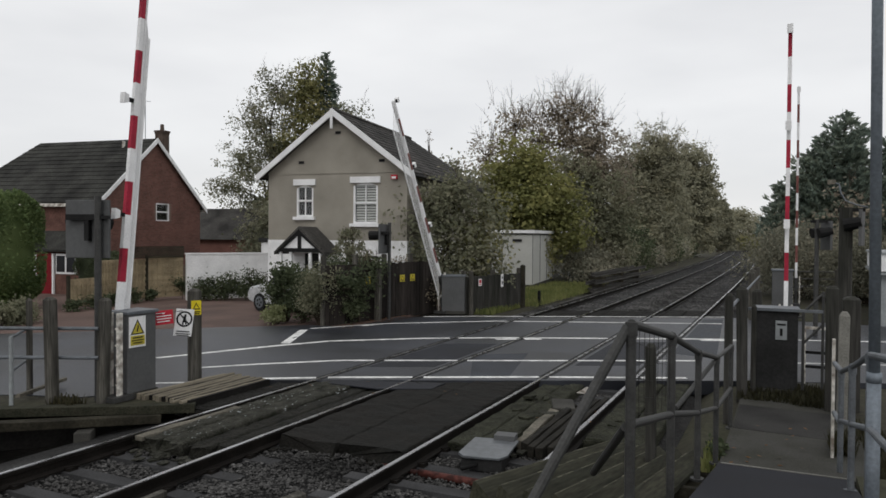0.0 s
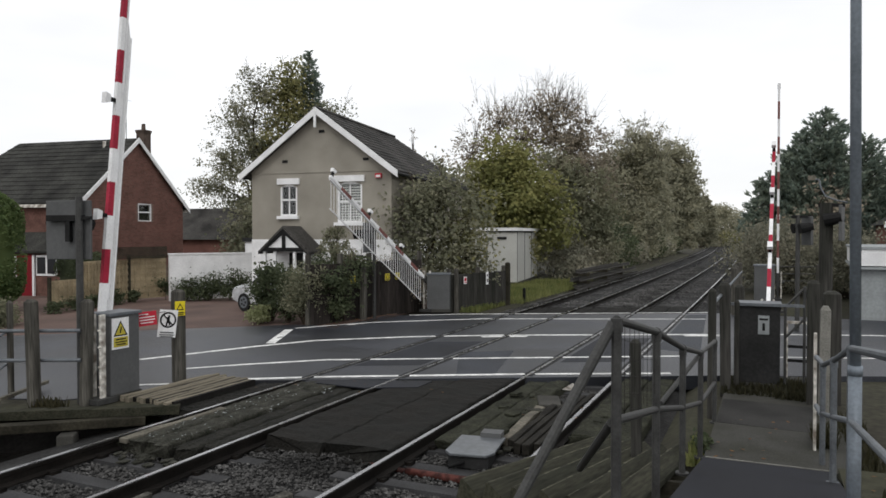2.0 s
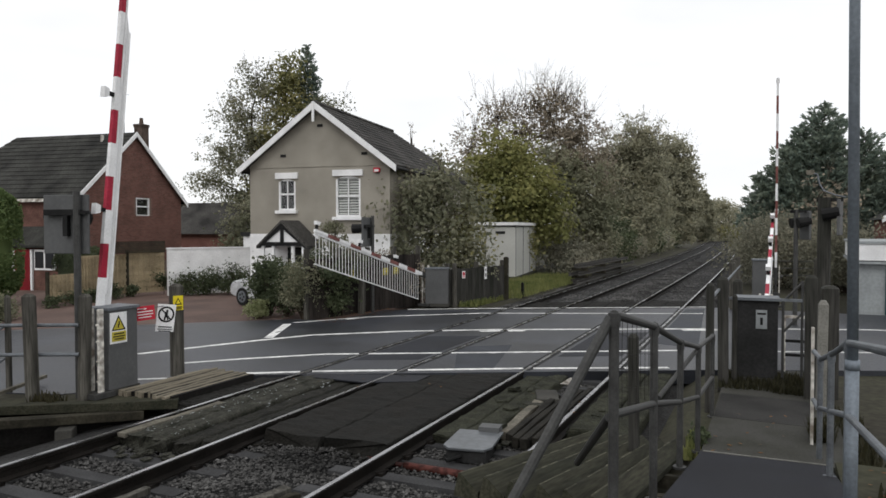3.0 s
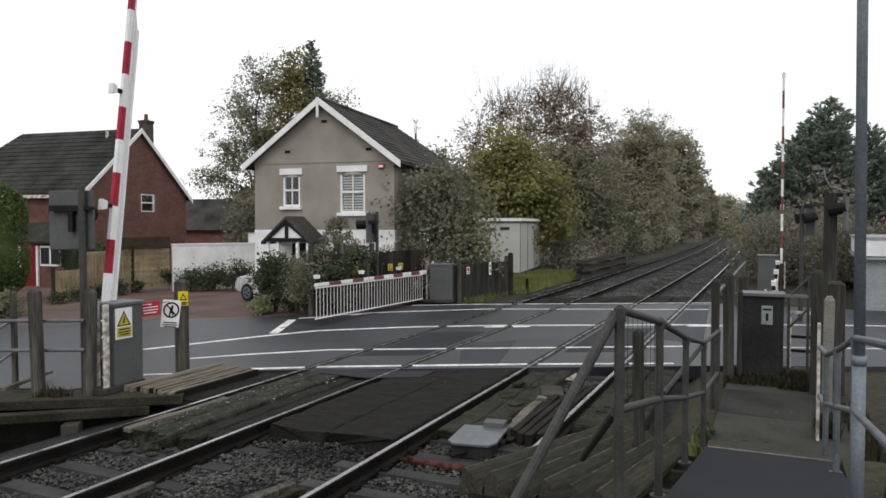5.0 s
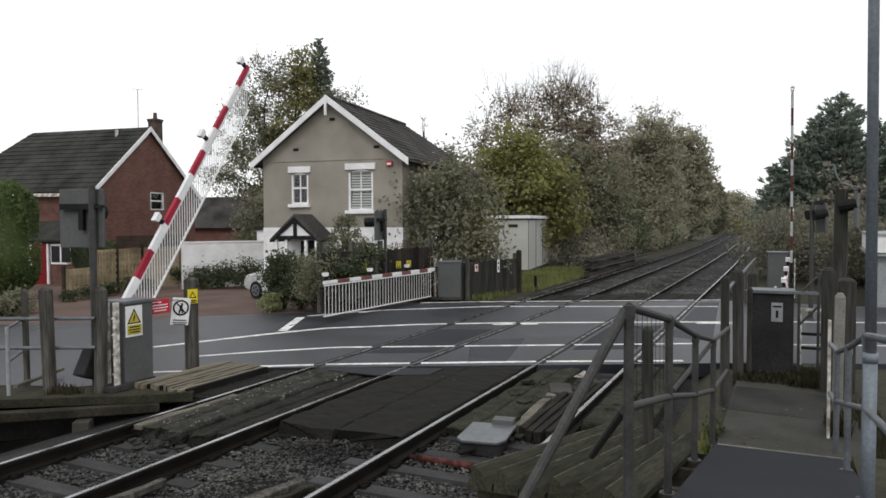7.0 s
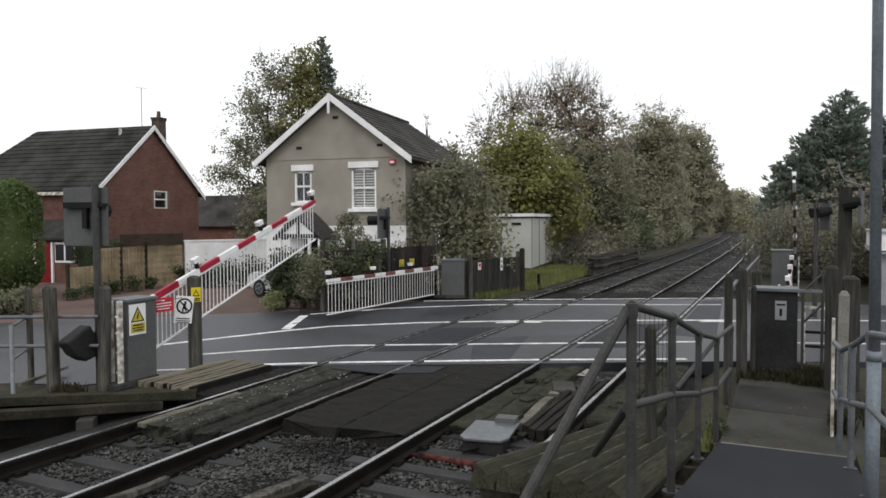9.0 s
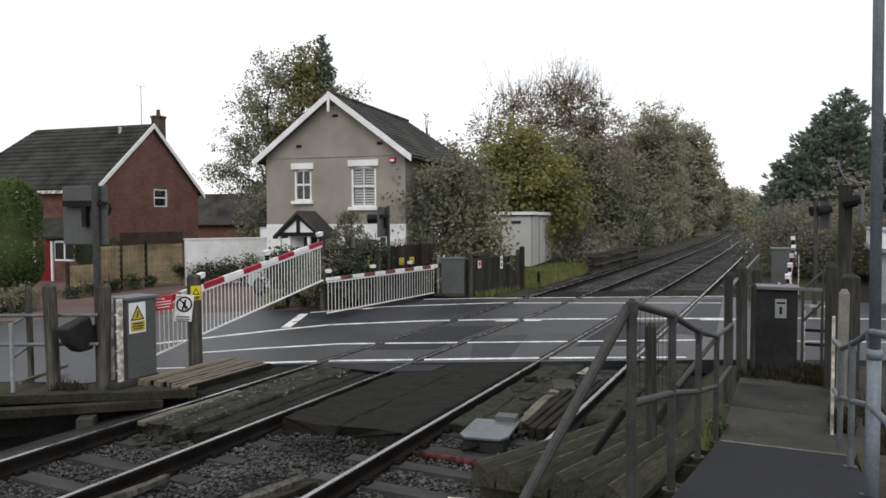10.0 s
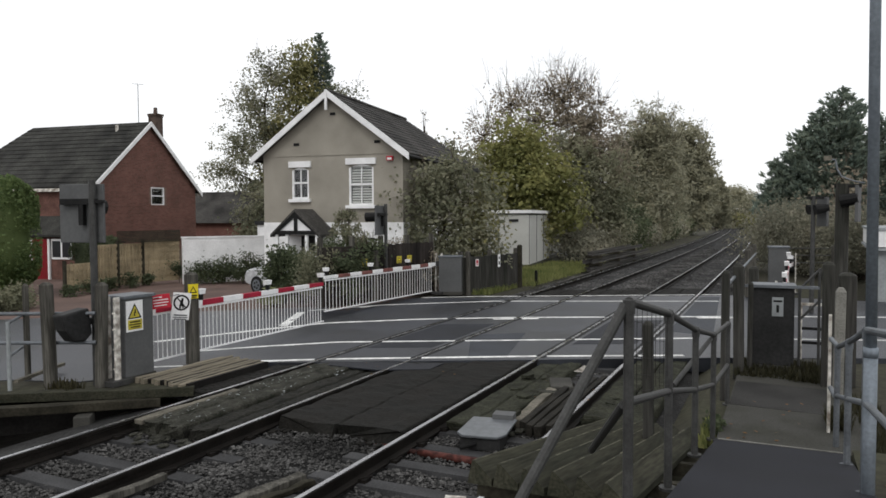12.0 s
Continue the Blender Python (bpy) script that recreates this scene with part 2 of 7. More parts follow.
TEAL = mat("teal_door", (0.01, 0.06, 0.065), 0.5, vary=0.2)
PALEGREY = mat("pale_grey_board", (0.3, 0.32, 0.325), 0.6, vary=0.15, fine=12, coarse=1.5, bump=0.05)
TYRE = mat("tyre_rubber", (0.02, 0.02, 0.02), 0.8, vary=0.2)
STEEL_LID = mat("steel_lid", (0.15, 0.16, 0.17), 0.35, 0.3, vary=0.2, fine=15, coarse=4, bump=0.03)
OLDRAIL = mat("grey_spare_rail", (0.082, 0.078, 0.072), 0.7, 0.2, vary=0.3, fine=20, coarse=2)
# near-black plate colour that paints the darkness of unlit rooms
ROOMDARK = mat("unlit_room_dark", (0.02, 0.02, 0.022), 0.9, vary=0.3)
DEADGRASS = leaf_mat("dark_grass", (0.024, 0.024, 0.013), (0.04, 0.038, 0.02), (0.07, 0.062, 0.034))
GRASS = leaf_mat("grass_blade", (0.08, 0.105, 0.036), (0.18, 0.2, 0.07), (0.32, 0.31, 0.125))


# ---- building helpers ----
class Shape:
    """Collects boxes, pipes and plates into one mesh."""

    def __init__(self):
        self.v, self.f = [], []

    def add(self, verts, faces):
        k = len(self.v)
        self.v += [tuple(p) for p in verts]
        self.f += [tuple(i + k for i in q) for q in faces]
        return self

    def box(self, x, y, z, sx, sy, sz, m=None):
        """A box about its centre."""
        c = [Vector((x + i * sx / 2, y + j * sy / 2, z + k * sz / 2)) for i, j, k in
             ((-1, -1, -1), (1, -1, -1), (1, 1, -1), (-1, 1, -1), (-1, -1, 1), (1, -1, 1), (1, 1, 1), (-1, 1, 1))]
        if m is not None:
            c = [m @ p for p in c]
        return self.add(c, ((0, 3, 2, 1), (4, 5, 6, 7), (0, 1, 5, 4), (1, 2, 6, 5), (2, 3, 7, 6), (3, 0, 4, 7)))

    def pipe(self, a, b, r, r2=None, n=10):
        """A round bar from a to b."""
        a, b = Vector(a), Vector(b)
        r2 = r if r2 is None else r2
        q = (b - a).to_track_quat("Z", "Y")
        ring = [(math.cos(2 * math.pi * i / n), math.sin(2 * math.pi * i / n)) for i in range(n)]
        vs = [a + q @ Vector((c * r, s * r, 0)) for c, s in ring] + [b + q @ Vector((c * r2, s * r2, 0)) for c, s in ring]
        fs = [(i, (i + 1) % n, n + (i + 1) % n, n + i) for i in range(n)]
        return self.add(vs, fs + [tuple(range(n - 1, -1, -1)), tuple(range(n, 2 * n))])

    def ball(self, p, r, n=8, sz=1.0):
        rows = n // 2
        vs, fs = [], []
        for j in range(rows + 1):
            a = math.pi * j / rows
            for i in range(n):
                b = 2 * math.pi * i / n
                vs.append((p[0] + r * math.sin(a) * math.cos(b), p[1] + r * math.sin(a) * math.sin(b), p[2] + sz * r * math.cos(a)))
        for j in range(rows):
            for i in range(n):
                fs.append((j * n + i, (j + 1) * n + i, (j + 1) * n + (i + 1) % n, j * n + (i + 1) % n))
        return self.add(vs, fs)

    def prism(self, poly, a, b):
        """A flat outline (list of Vectors at a = 0) pushed from offset a to offset b."""
        a, b, n = Vector(a), Vector(b), len(poly)
        vs = [Vector(p) + a for p in poly] + [Vector(p) + b for p in poly]
        return self.add(vs, [tuple(range(n - 1, -1, -1)), tuple(range(n, 2 * n))] + [(i, (i + 1) % n, n + (i + 1) % n, n + i) for i in range(n)])


def mesh_of(name, shape, material, smooth=False, weld=False):
    me = bpy.data.meshes.new(name)
    me.from_pydata(shape.v, [], shape.f)
    bm = bmesh.new()
    bm.from_mesh(me)
    if weld:
        bmesh.ops.remove_doubles(bm, verts=bm.verts, dist=0.001)
    bmesh.ops.recalc_face_normals(bm, faces=bm.faces)
    bm.to_mesh(me)
    bm.free()
    me.materials.append(material)
    if smooth:
        me.shade_smooth()
    return me


def part(name, shape, material, parent, label="", bevel=0.0, smooth=False, weld=False):
    """One mesh object under a thing or under a part."""
    ob = new(name, mesh_of(name, shape, material, smooth, weld))
    ob.parent = parent
    if bevel:
        md = ob.modifiers.new("edge", "BEVEL")
        md.width, md.segments, md.limit_method = bevel, 2, "ANGLE"
    if label:
        ob["label"] = label
    return ob


def thing(name, m, label, category, group="", kind=""):
    ob = new(name)
    ob.empty_display_size = 0.2
    ob.matrix_world = m
    return tagged(ob, label, category, group, kind)


def solid(name, shape, material, label, category, group="", kind="", bevel=0.0, m=None, smooth=False):
    """A thing that is one mesh."""
    ob = part(name, shape, material, None, label, bevel, smooth)
    if m is not None:
        ob.matrix_world = m
    return tagged(ob, label, category, group, kind)


def quads(name, pts, material):
    """A mesh of loose four-cornered faces from an array of shape (n, 4, 3)."""
    n = len(pts)
    me = bpy.data.meshes.new(name)
    me.vertices.add(4 * n)
    me.vertices.foreach_set("co", np.asarray(pts, dtype=np.float32).ravel())
    me.loops.add(4 * n)
    me.loops.foreach_set("vertex_index", np.arange(4 * n, dtype=np.int32))
    me.polygons.add(n)
    me.polygons.foreach_set("loop_start", np.arange(0, 4 * n, 4, dtype=np.int32))
    me.update(calc_edges=True)
    me.materials.append(material)
    return me


def slope(x):
    """The lie of the land: level at the railway, falling gently to the west."""
    return -0.0214 * min(max(-11 - x, 0), 20)


def leaves(rng, centres, spread, count, size, flat=0.75):
    """Leaf faces scattered about clump centres."""
    c = np.asarray(centres)
    weight = rng.random(len(c)) + 0.35
    idx = rng.choice(len(c), count, p=weight / weight.sum())
    swell = (0.55 + 0.75 * rng.random(len(c)))[idx]
    d = rng.normal(size=(count, 3))
    d /= np.linalg.norm(d, axis=1)[:, None]
    r = spread * swell * rng.random(count) ** 0.5 * np.where(rng.random(count) < 0.06, 1.45, 1.0)
    p = c[idx] + d * r[:, None] * np.array([1, 1, flat])
    a = rng.normal(size=(count, 3)) + np.array([0, 0, -0.3])
    a /= np.linalg.norm(a, axis=1)[:, None]
    b = np.cross(a, rng.normal(size=(count, 3)))
    b /= np.linalg.norm(b, axis=1)[:, None]
    s = size * (0.6 + 0.8 * rng.random(count))[:, None]
    return np.stack([p - a * s, p + b * s * 0.55, p + a * s, p - b * s * 0.55], 1)


def tree(name, x, y, z, height, width, material, label, seed, clumps=60, leaf=0.16, count=9000, crown_from=0.2, lean=0.0, category="tree", depth=None,
         spread=None, shape_power=0.6, twigs=0, dome=False):
    """Tapered trunk, limbs to each clump, and a crown of small leaves with an uneven outline."""
    rng = np.random.default_rng(seed)
    depth = width if depth is None else depth
    ob = thing(name, pose(x, y, z), label, category)
    trunk = Shape()
    top = Vector((lean, 0, height * 0.9))
    r0 = 0.018 * height + 0.03
    knots = [Vector((lean * k / 5 + rng.normal() * 0.08, rng.normal() * 0.08, height * 0.9 * k / 5)) for k in range(6)]
    knots[0] = Vector((0, 0, -0.2))
    for k in range(5):
        trunk.pipe(knots[k], knots[k + 1], r0 * (1 - k / 5.5), r0 * (1 - (k + 1) / 5.5), 8)
    clumps = int(clumps * 2.3)
    centres = []
    while len(centres) < clumps:
        u = rng.random() ** 0.85
        zz = height * (crown_from + (1 - crown_from) * u)
        env = max(0.08, math.sin(math.pi * min(0.97, 0.16 + 0.84 * u))) ** shape_power
        if dome:
            env = (1.02 - u) ** shape_power
        ang, rad = rng.random() * 2 * math.pi, math.sqrt(rng.random())
        rad *= 0.85 + 0.55 * noise.noise((math.cos(ang) * 1.3 + seed, math.sin(ang) * 1.3, u * 2.5))
        centres.append((lean * u + math.cos(ang) * rad * env * width / 2, math.sin(ang) * rad * env * depth / 2, zz))
    limbs = Shape()
    for c in centres[::4]:
        k = min(4, max(1, int(5 * (c[2] / height) * 0.75)))
        a = knots[k]
        mid = (a + Vector(c)) / 2 + Vector((0, 0, 0.05 * height))
        limbs.pipe(a, mid, r0 * 0.28, r0 * 0.16, 5)
        limbs.pipe(mid, c, r0 * 0.16, r0 * 0.05, 5)
    high = sorted(centres, key=lambda q: -q[2])[:max(6, len(centres) // 4)]
    for _ in range(twigs * 5):
        c = Vector(high[int(rng.integers(len(high)))])
        w = Vector((rng.normal() * 0.75, rng.normal() * 0.75, 1)).normalized() * (0.03 + 0.09 * rng.random() ** 1.5) * height
        limbs.pipe(c, c + w * 0.8, 0.012, 0.004, 3)
    part("trunk", trunk, BARK, ob, "", 0, True)
    part("branchwork", limbs, BARK, ob)["kind"] = "stuff"
    cr = new("crown", quads("crown", leaves(rng, centres, 0.7 * (spread or 0.17 * width), int(count * 1.55), leaf * 0.78), material))
    cr.parent = ob
    return ob


def crown_leaves(rng, lobes, density, leaf, seed, rough=0.3, sparse=0.0, droop=0.0):
    """Sprays of leaves over the skins of the crown's lobes; each leaf turns its face outwards and up. Returns the faces and the spray centres."""
    pts, cents, outs = [], [], []
    for lx, ly, lz, rx, ry, rz in lobes:
        area = 4 * math.pi * ((rx * ry) ** 1.6 / 3 + (rx * rz) ** 1.6 / 3 + (ry * rz) ** 1.6 / 3) ** (1 / 1.6)
        m = max(14, int(area * 1.9))
        d = rng.normal(size=(m, 3))
        d /= np.linalg.norm(d, axis=1)[:, None]
        bump = np.array([noise.noise((q[0] * 1.7 + seed + lx, q[1] * 1.7 + ly, q[2] * 1.7 + lz)) for q in d])
        keep = bump > sparse - 0.55
        r = (0.78 + rough * bump + 0.16 * rng.normal(size=m) * rough / 0.3)
        inner = rng.random(m) < 0.22
        r[inner] *= rng.uniform(0.25, 0.8, inner.sum())
        c = np.array([lx, ly, lz]) + d * r[:, None] * np.array([rx, ry, rz])
        c, d = c[keep], d[keep]
        cents.append(c)
        outs.append(d)
    c, o = np.concatenate(cents), np.concatenate(outs)
    per = np.maximum(3, density * (0.4 + 1.2 * rng.random(len(c)))).astype(int)
    idx = np.repeat(np.arange(len(c)), per)
    k = len(idx)
    size = min(1.0, 1.1 * sum(q[3] for q in lobes) / len(lobes)) * (0.26 + 0.3 * rng.random(len(c)))[idx]
    e = np.clip(rng.normal(size=(k, 3)), -1.5, 1.5) * size[:, None] * np.array([1, 1, 0.7])
    reach = np.where(rng.random(k) < 0.05, rng.uniform(0.15, 0.5, k), 0.0)
    p = c[idx] + e + o[idx] * reach[:, None] - np.array([0, 0, droop]) * np.abs(e[:, :1])
    nrm = o[idx] * 0.6 + np.array([0, 0, 0.5]) + rng.normal(size=(k, 3)) * 0.55
    nrm /= np.linalg.norm(nrm, axis=1)[:, None]
    a = np.cross(nrm, rng.normal(size=(k, 3)))
    a /= np.linalg.norm(a, axis=1)[:, None]
    b = np.cross(nrm, a)
    s = leaf * (0.55 + 0.9 * rng.random(k))[:, None]
    return np.stack([p - a * s, p + b * s * 0.6, p + a * s, p - b * s * 0.6], 1), c, o


def lobed_tree(name, foot, lobes, material, label, seed, density=22, leaf=0.12, twigs=0, twig_len=1.0, sparse=0.0, rough=0.3, category="tree", trunk_r=None, top=None):
    """A tree whose crown is a cluster of lobes (x, y, z, rx, ry, rz in the world) on a forked trunk, with bare twigs breaking its outline."""
    rng = np.random.default_rng(seed)
    fx, fy, fz = foot
    ob = thing(name, pose(fx, fy, fz), label, category)
    lobes = [(q[0] - fx, q[1] - fy, q[2] - fz, *q[3:]) for q in lobes]
    height = max(q[2] + q[5] for q in lobes)
    r0 = trunk_r or 0.016 * height + 0.03
    mid = Vector((sum(q[0] for q in lobes) / len(lobes), sum(q[1] for q in lobes) / len(lobes), height * 0.55))
    fork = mid * 0.45
    tr = Shape()
    tr.pipe((0, 0, -0.25), fork, r0, r0 * 0.75, 9)
    tr.pipe(fork, mid, r0 * 0.75, r0 * 0.45, 8)
    faces, cents, outs = crown_leaves(rng, lobes, density, leaf, seed, rough, sparse)
    limbs = Shape()
    for q in lobes:
        c = Vector(q[:3])
        a = fork if c.z < mid.z else mid
        kink = (a + c) / 2 + Vector((rng.normal() * 0.2, rng.normal() * 0.2, 0.04 * height))
        limbs.pipe(a, kink, r0 * 0.36, r0 * 0.24, 6)
        limbs.pipe(kink, c, r0 * 0.24, r0 * 0.12, 6)
    for i in range(0, len(cents), 3):
        c = Vector(cents[i])
        q = min(lobes, key=lambda w: (Vector(w[:3]) - c).length)
        limbs.pipe(q[:3], c, 0.022, 0.007, 4)
    high = np.argsort(-(cents[:, 2] + 1.2 * outs[:, 2]))[:max(8, len(cents) // 4)]
    for _ in range(twigs):
        i = high[int(rng.integers(len(high)))]
        c = Vector(cents[i])
        w = (Vector(outs[i]) * 0.6 + Vector((rng.normal() * 0.3, rng.normal() * 0.3, 0.9))).normalized() * twig_len * (0.35 + 0.9 * rng.random() ** 1.6)
        limbs.pipe(c, c + w, 0.014, 0.005, 4)
        for _k in range(3):
            u = c + w * rng.uniform(0.35, 0.95)
            limbs.pipe(u, u + (w.normalized() + Vector(rng.normal(size=3)) * 0.55) * twig_len * 0.25, 0.008, 0.004, 3)
    part("trunk", tr, BARK, ob, "", 0, True)
    part("branchwork", limbs, BARK, ob)["kind"] = "stuff"
    cr = new("crown", quads("crown", faces, material))
    cr.parent = ob
    return ob


def conifer(name, foot, spires, material, label, seed, leaf=0.11, category="conifer"):
    """An evergreen of one or more spires (x, y, base z, top z, radius): whorls of drooping boughs with upturned, feathered tips."""
    rng = np.random.default_rng(seed)
    fx, fy, fz = foot
    ob = thing(name, pose(fx, fy, fz), label, category)
    limbs, pts = Shape(), []
    for sx, sy, zb, zt, rad in spires:
        tr = Shape()
        sx, sy, zb, zt = sx - fx, sy - fy, zb - fz, zt - fz
        tr.pipe((sx * 0.3, sy * 0.3, -0.2), (sx, sy, zb), 0.16, 0.13, 8)
        tr.pipe((sx, sy, zb), (sx, sy, zt - 0.3), 0.13, 0.02, 8)
        part("trunk", tr, BARK, ob, "", 0, True)
        z = zb
        while z < zt - 0.15:
            u = (z - zb) / (zt - zb)
            reach = rad * (1 - u) ** 0.62 * min(1, 0.55 + 2.5 * u) + 0.12
            for _ in range(max(4, int(8 * (0.4 + reach / rad)))):
                a = rng.random() * 2 * math.pi
                ln = reach * rng.uniform(0.6, 1.18)
                dirn = Vector((math.cos(a), math.sin(a), 0))
                tip = Vector((sx, sy, z)) + dirn * ln + Vector((0, 0, rng.uniform(0.05, 0.75) * ln + 0.15))
                limbs.pipe((sx, sy, z), tip, 0.025, 0.006, 4)
                k = max(6, int(26 * ln))
                t = rng.random(k) ** 0.55
                base = np.array([sx, sy, z])[None] * (1 - t[:, None]) + np.array(tip)[None] * t[:, None]
                w = 0.32 * (1.15 - t)[:, None] * min(1.0, ln)
                p = base + rng.normal(size=(k, 3)) * np.concatenate([w, w, w * 0.9], 1)
                ax = np.array(dirn)[None] * 0.8 + np.array([0, 0, 0.45]) + rng.normal(size=(k, 3)) * 0.45
                ax /= np.linalg.norm(ax, axis=1)[:, None]
                b = np.cross(ax, rng.normal(size=(k, 3)))
                b /= np.linalg.norm(b, axis=1)[:, None]
                s = leaf * (0.7 + 0.9 * rng.random(k))[:, None]
                pts.append(np.stack([p - ax * s, p + b * s * 0.4, p + ax * s * 1.3, p - b * s * 0.4], 1))
            z += 0.21
    part("branchwork", limbs, BARK, ob)["kind"] = "stuff"
    cr = new("crown", quads("crown", np.concatenate(pts), material))
    cr.parent = ob
    return ob


def bush(name, x, y, z, sx, sy, sz, material, label, seed, count=2500, leaf=0.08, clumps=26, category="bush"):
    rng = np.random.default_rng(seed)
    ob = thing(name, pose(x, y, z), label, category)
    cs = []
    for _ in range(clumps):
        d = rng.normal(size=3)
        d = d / np.linalg.norm(d) * rng.random() ** 0.4
        cs.append((d[0] * sx * 0.4, d[1] * sy * 0.4, sz * (0.5 + 0.4 * d[2])))
    st = Shape()
    for c in cs[::2]:
        st.pipe((c[0] * 0.15, c[1] * 0.15, -0.05), c, 0.02, 0.008, 5)
    part("stems", st, BARK, ob)["kind"] = "stuff"
    cr = new("foliage", quads("foliage", leaves(rng, cs, 0.2 * min(sx, sy) + 0.12 * sz, count, leaf), material))
    cr.parent = ob
    return ob

# ---- ground, road, railway ----
R1, R2, R3, R4 = -7.46, -5.955, -3.935, -2.43      # the rails, west to east
U, V = Vector((0.885, 0.466, 0)), Vector((-0.466, 0.885, 0))   # along and across the road
CROSS = Vector((-4.0, 12.55, 0))                  # on the road's south edge line


def bend(y):
    """The railway's long curve to the west in the distance."""
    return -0.00022 * max(0, y - 35) ** 2


def make_ground():
    xs = [-900, -300, -120, -60, -31, -20, -12.5, -11.6, -8.75, -8.4, -1.35, -1.0, 6, 20, 60, 300, 900]
    ys = [-300, -60, -20, -8, 0, 6.9, 8.4, 12, 18, 25, 35, 60, 90, 130, 200, 400, 1200]
    g = Shape()
    n = len(xs)
    for y in ys:
        for x in xs:
            low = -0.34 if -8.5 < x < -1.2 else -0.1
            if -12 < x < -1.2 and y < 7:
                low = -0.5
            g.v.append((x + (bend(y) if -40 < x < 30 and y < 250 else 0), y, low + slope(x)))
    for j in range(len(ys) - 1):
        for i in range(n - 1):
            g.f.append((j * n + i, j * n + i + 1, (j + 1) * n + i + 1, (j + 1) * n + i))
    solid("ground", g, GROUND, "rough grass and bare soil beside the railway", "ground", kind="structure")


def plate(poly, lift, thick):
    """A flat slab that follows the lie of the land."""
    s = Shape()
    top = [(x, y, slope(x) + lift) for x, y in poly]
    low = [(x, y, slope(x) + lift - thick) for x, y in poly]
    k = len(poly)
    s.add(top + low, [tuple(range(k)), tuple(range(2 * k - 1, k - 1, -1))] + [(i, k + i, k + (i + 1) % k, (i + 1) % k) for i in range(k)])
    return s


def make_road():
    s = plate([(-8.35, 10.0), (-1.0, 13.75), (2.5, 15.2), (12, 16.2), (12, 24.2), (2.0, 24.6), (-1.2, 24.9), (-10.9, 19.9), (-11, 16.9), (-11, 7.35), (-9.9, 7.7), (-9.25, 8.6), (-9.2, 9.95)], 0, 0.25)
    s.add(*[(q.v, q.f) for q in [plate([(-11, 7.35), (-11, 16.95), (-12.3, 17.05), (-14.9, 15.4), (-31, 4.2), (-31, -5.5)], 0, 0.25)]][0])
    s.add(*[(q.v, q.f) for q in [plate([(-31, -5.5), (-31, 4.2), (-120, -50), (-120, -62)], 0, 0.25)]][0])
    s.add(*[(q.v, q.f) for q in [plate([(12, 16.2), (120, 22), (120, 30), (12, 24.2)], 0, 0.25)]][0])
    solid("road", s, ASPHALT, "damp dark grey asphalt road over the level crossing", "road", kind="structure")


def strip(pts, w, lift=0.006, gaps=()):
    """A painted line along points on the ground."""
    s = Shape()
    for a, b in zip(pts, pts[1:]):
        a, b = Vector((*a, 0)), Vector((*b, 0))
        d = (b - a).normalized()
        side = Vector((-d.y, d.x, 0)) * w / 2
        cuts = [0.0]
        for rail in (R1, R2, R3, R4):
            if abs(b.x - a.x) > 0.1 and min(a.x, b.x) < rail < max(a.x, b.x):
                t = (rail - a.x) / (b.x - a.x)
                cuts += [t - 0.09 / abs(b.x - a.x), t + 0.09 / abs(b.x - a.x)]
        cuts = sorted(cuts) + [1.0]
        for k in range(0, len(cuts) - 1, 2):
            p, q = a.lerp(b, cuts[k]), a.lerp(b, cuts[k + 1])
            ring = [p - side, q - side, q + side, p + side]
            s.add([(c.x, c.y, slope(c.x) + lift) for c in ring] + [(c.x, c.y, slope(c.x) + lift - 0.004) for c in ring],
                  ((0, 1, 2, 3), (7, 6, 5, 4), (0, 4, 5, 1), (1, 5, 6, 2), (2, 6, 7, 3), (3, 7, 4, 0)))
    return s


def make_lines():
    runs = [
        ([(-8.39, 10.1), (-7.27, 10.82), (-4.01, 12.55), (-1.6, 13.7)], 0.13),
        ([(-9.75, 8.95), (-9.3, 9.25)], 0.1),
        ([(-10.1, 10.4), (-9.3, 11.3), (-8.15, 12.36), (-5.06, 13.95), (-1.6, 15.75)], 0.12),
        ([(-12.6, 10.2), (-11.73, 10.9), (-10.6, 13.2), (-9.9, 14.5), (-8.16, 15.95), (-6.27, 17.1), (-1.3, 19.45)], 0.16),
        ([(-6.5, 16.75), (-5.5, 17.3)], 0.3),
        ([(-1.9, 18.95), (-0.9, 19.45)], 0.26),
        ([(-11.75, 16.3), (-10.5, 18.1), (-9.5, 18.95), (-7.83, 20.3), (-1.7, 22.9)], 0.12),
        ([(-10.3, 20.3), (-8.9, 21.2), (-1.7, 24.9)], 0.12),
        ([(-10.6, 13.7), (-11.75, 16.0)], 0.22),
        ([(-10.75, 17.4), (-10.5, 18.1)], 0.16),
        ([(-14.5, 6.5), (-16.5, 5.2)], 0.12),
        ([(0.2, 20.1), (2.5, 20.9), (8, 21.2)], 0.12),
        ([(0.2, 16.4), (2.5, 17.2), (8, 17.5)], 0.1),
    ]
    for pts, w in runs:
        solid("road_marking", strip(pts, w), LINE, "worn white painted line on the asphalt", "road marking", "road markings", "structure")


def rail_profile(x):
    return [(x - 0.07, -0.16), (x + 0.07, -0.16), (x + 0.07, -0.14), (x + 0.012, -0.12), (x + 0.012, -0.045), (x + 0.035, -0.035), (x + 0.035, -0.004),
            (x + 0.028, 0.0), (x - 0.028, 0.0), (x - 0.035, -0.004), (x - 0.035, -0.035), (x - 0.012, -0.045), (x - 0.012, -0.12), (x - 0.07, -0.14)]


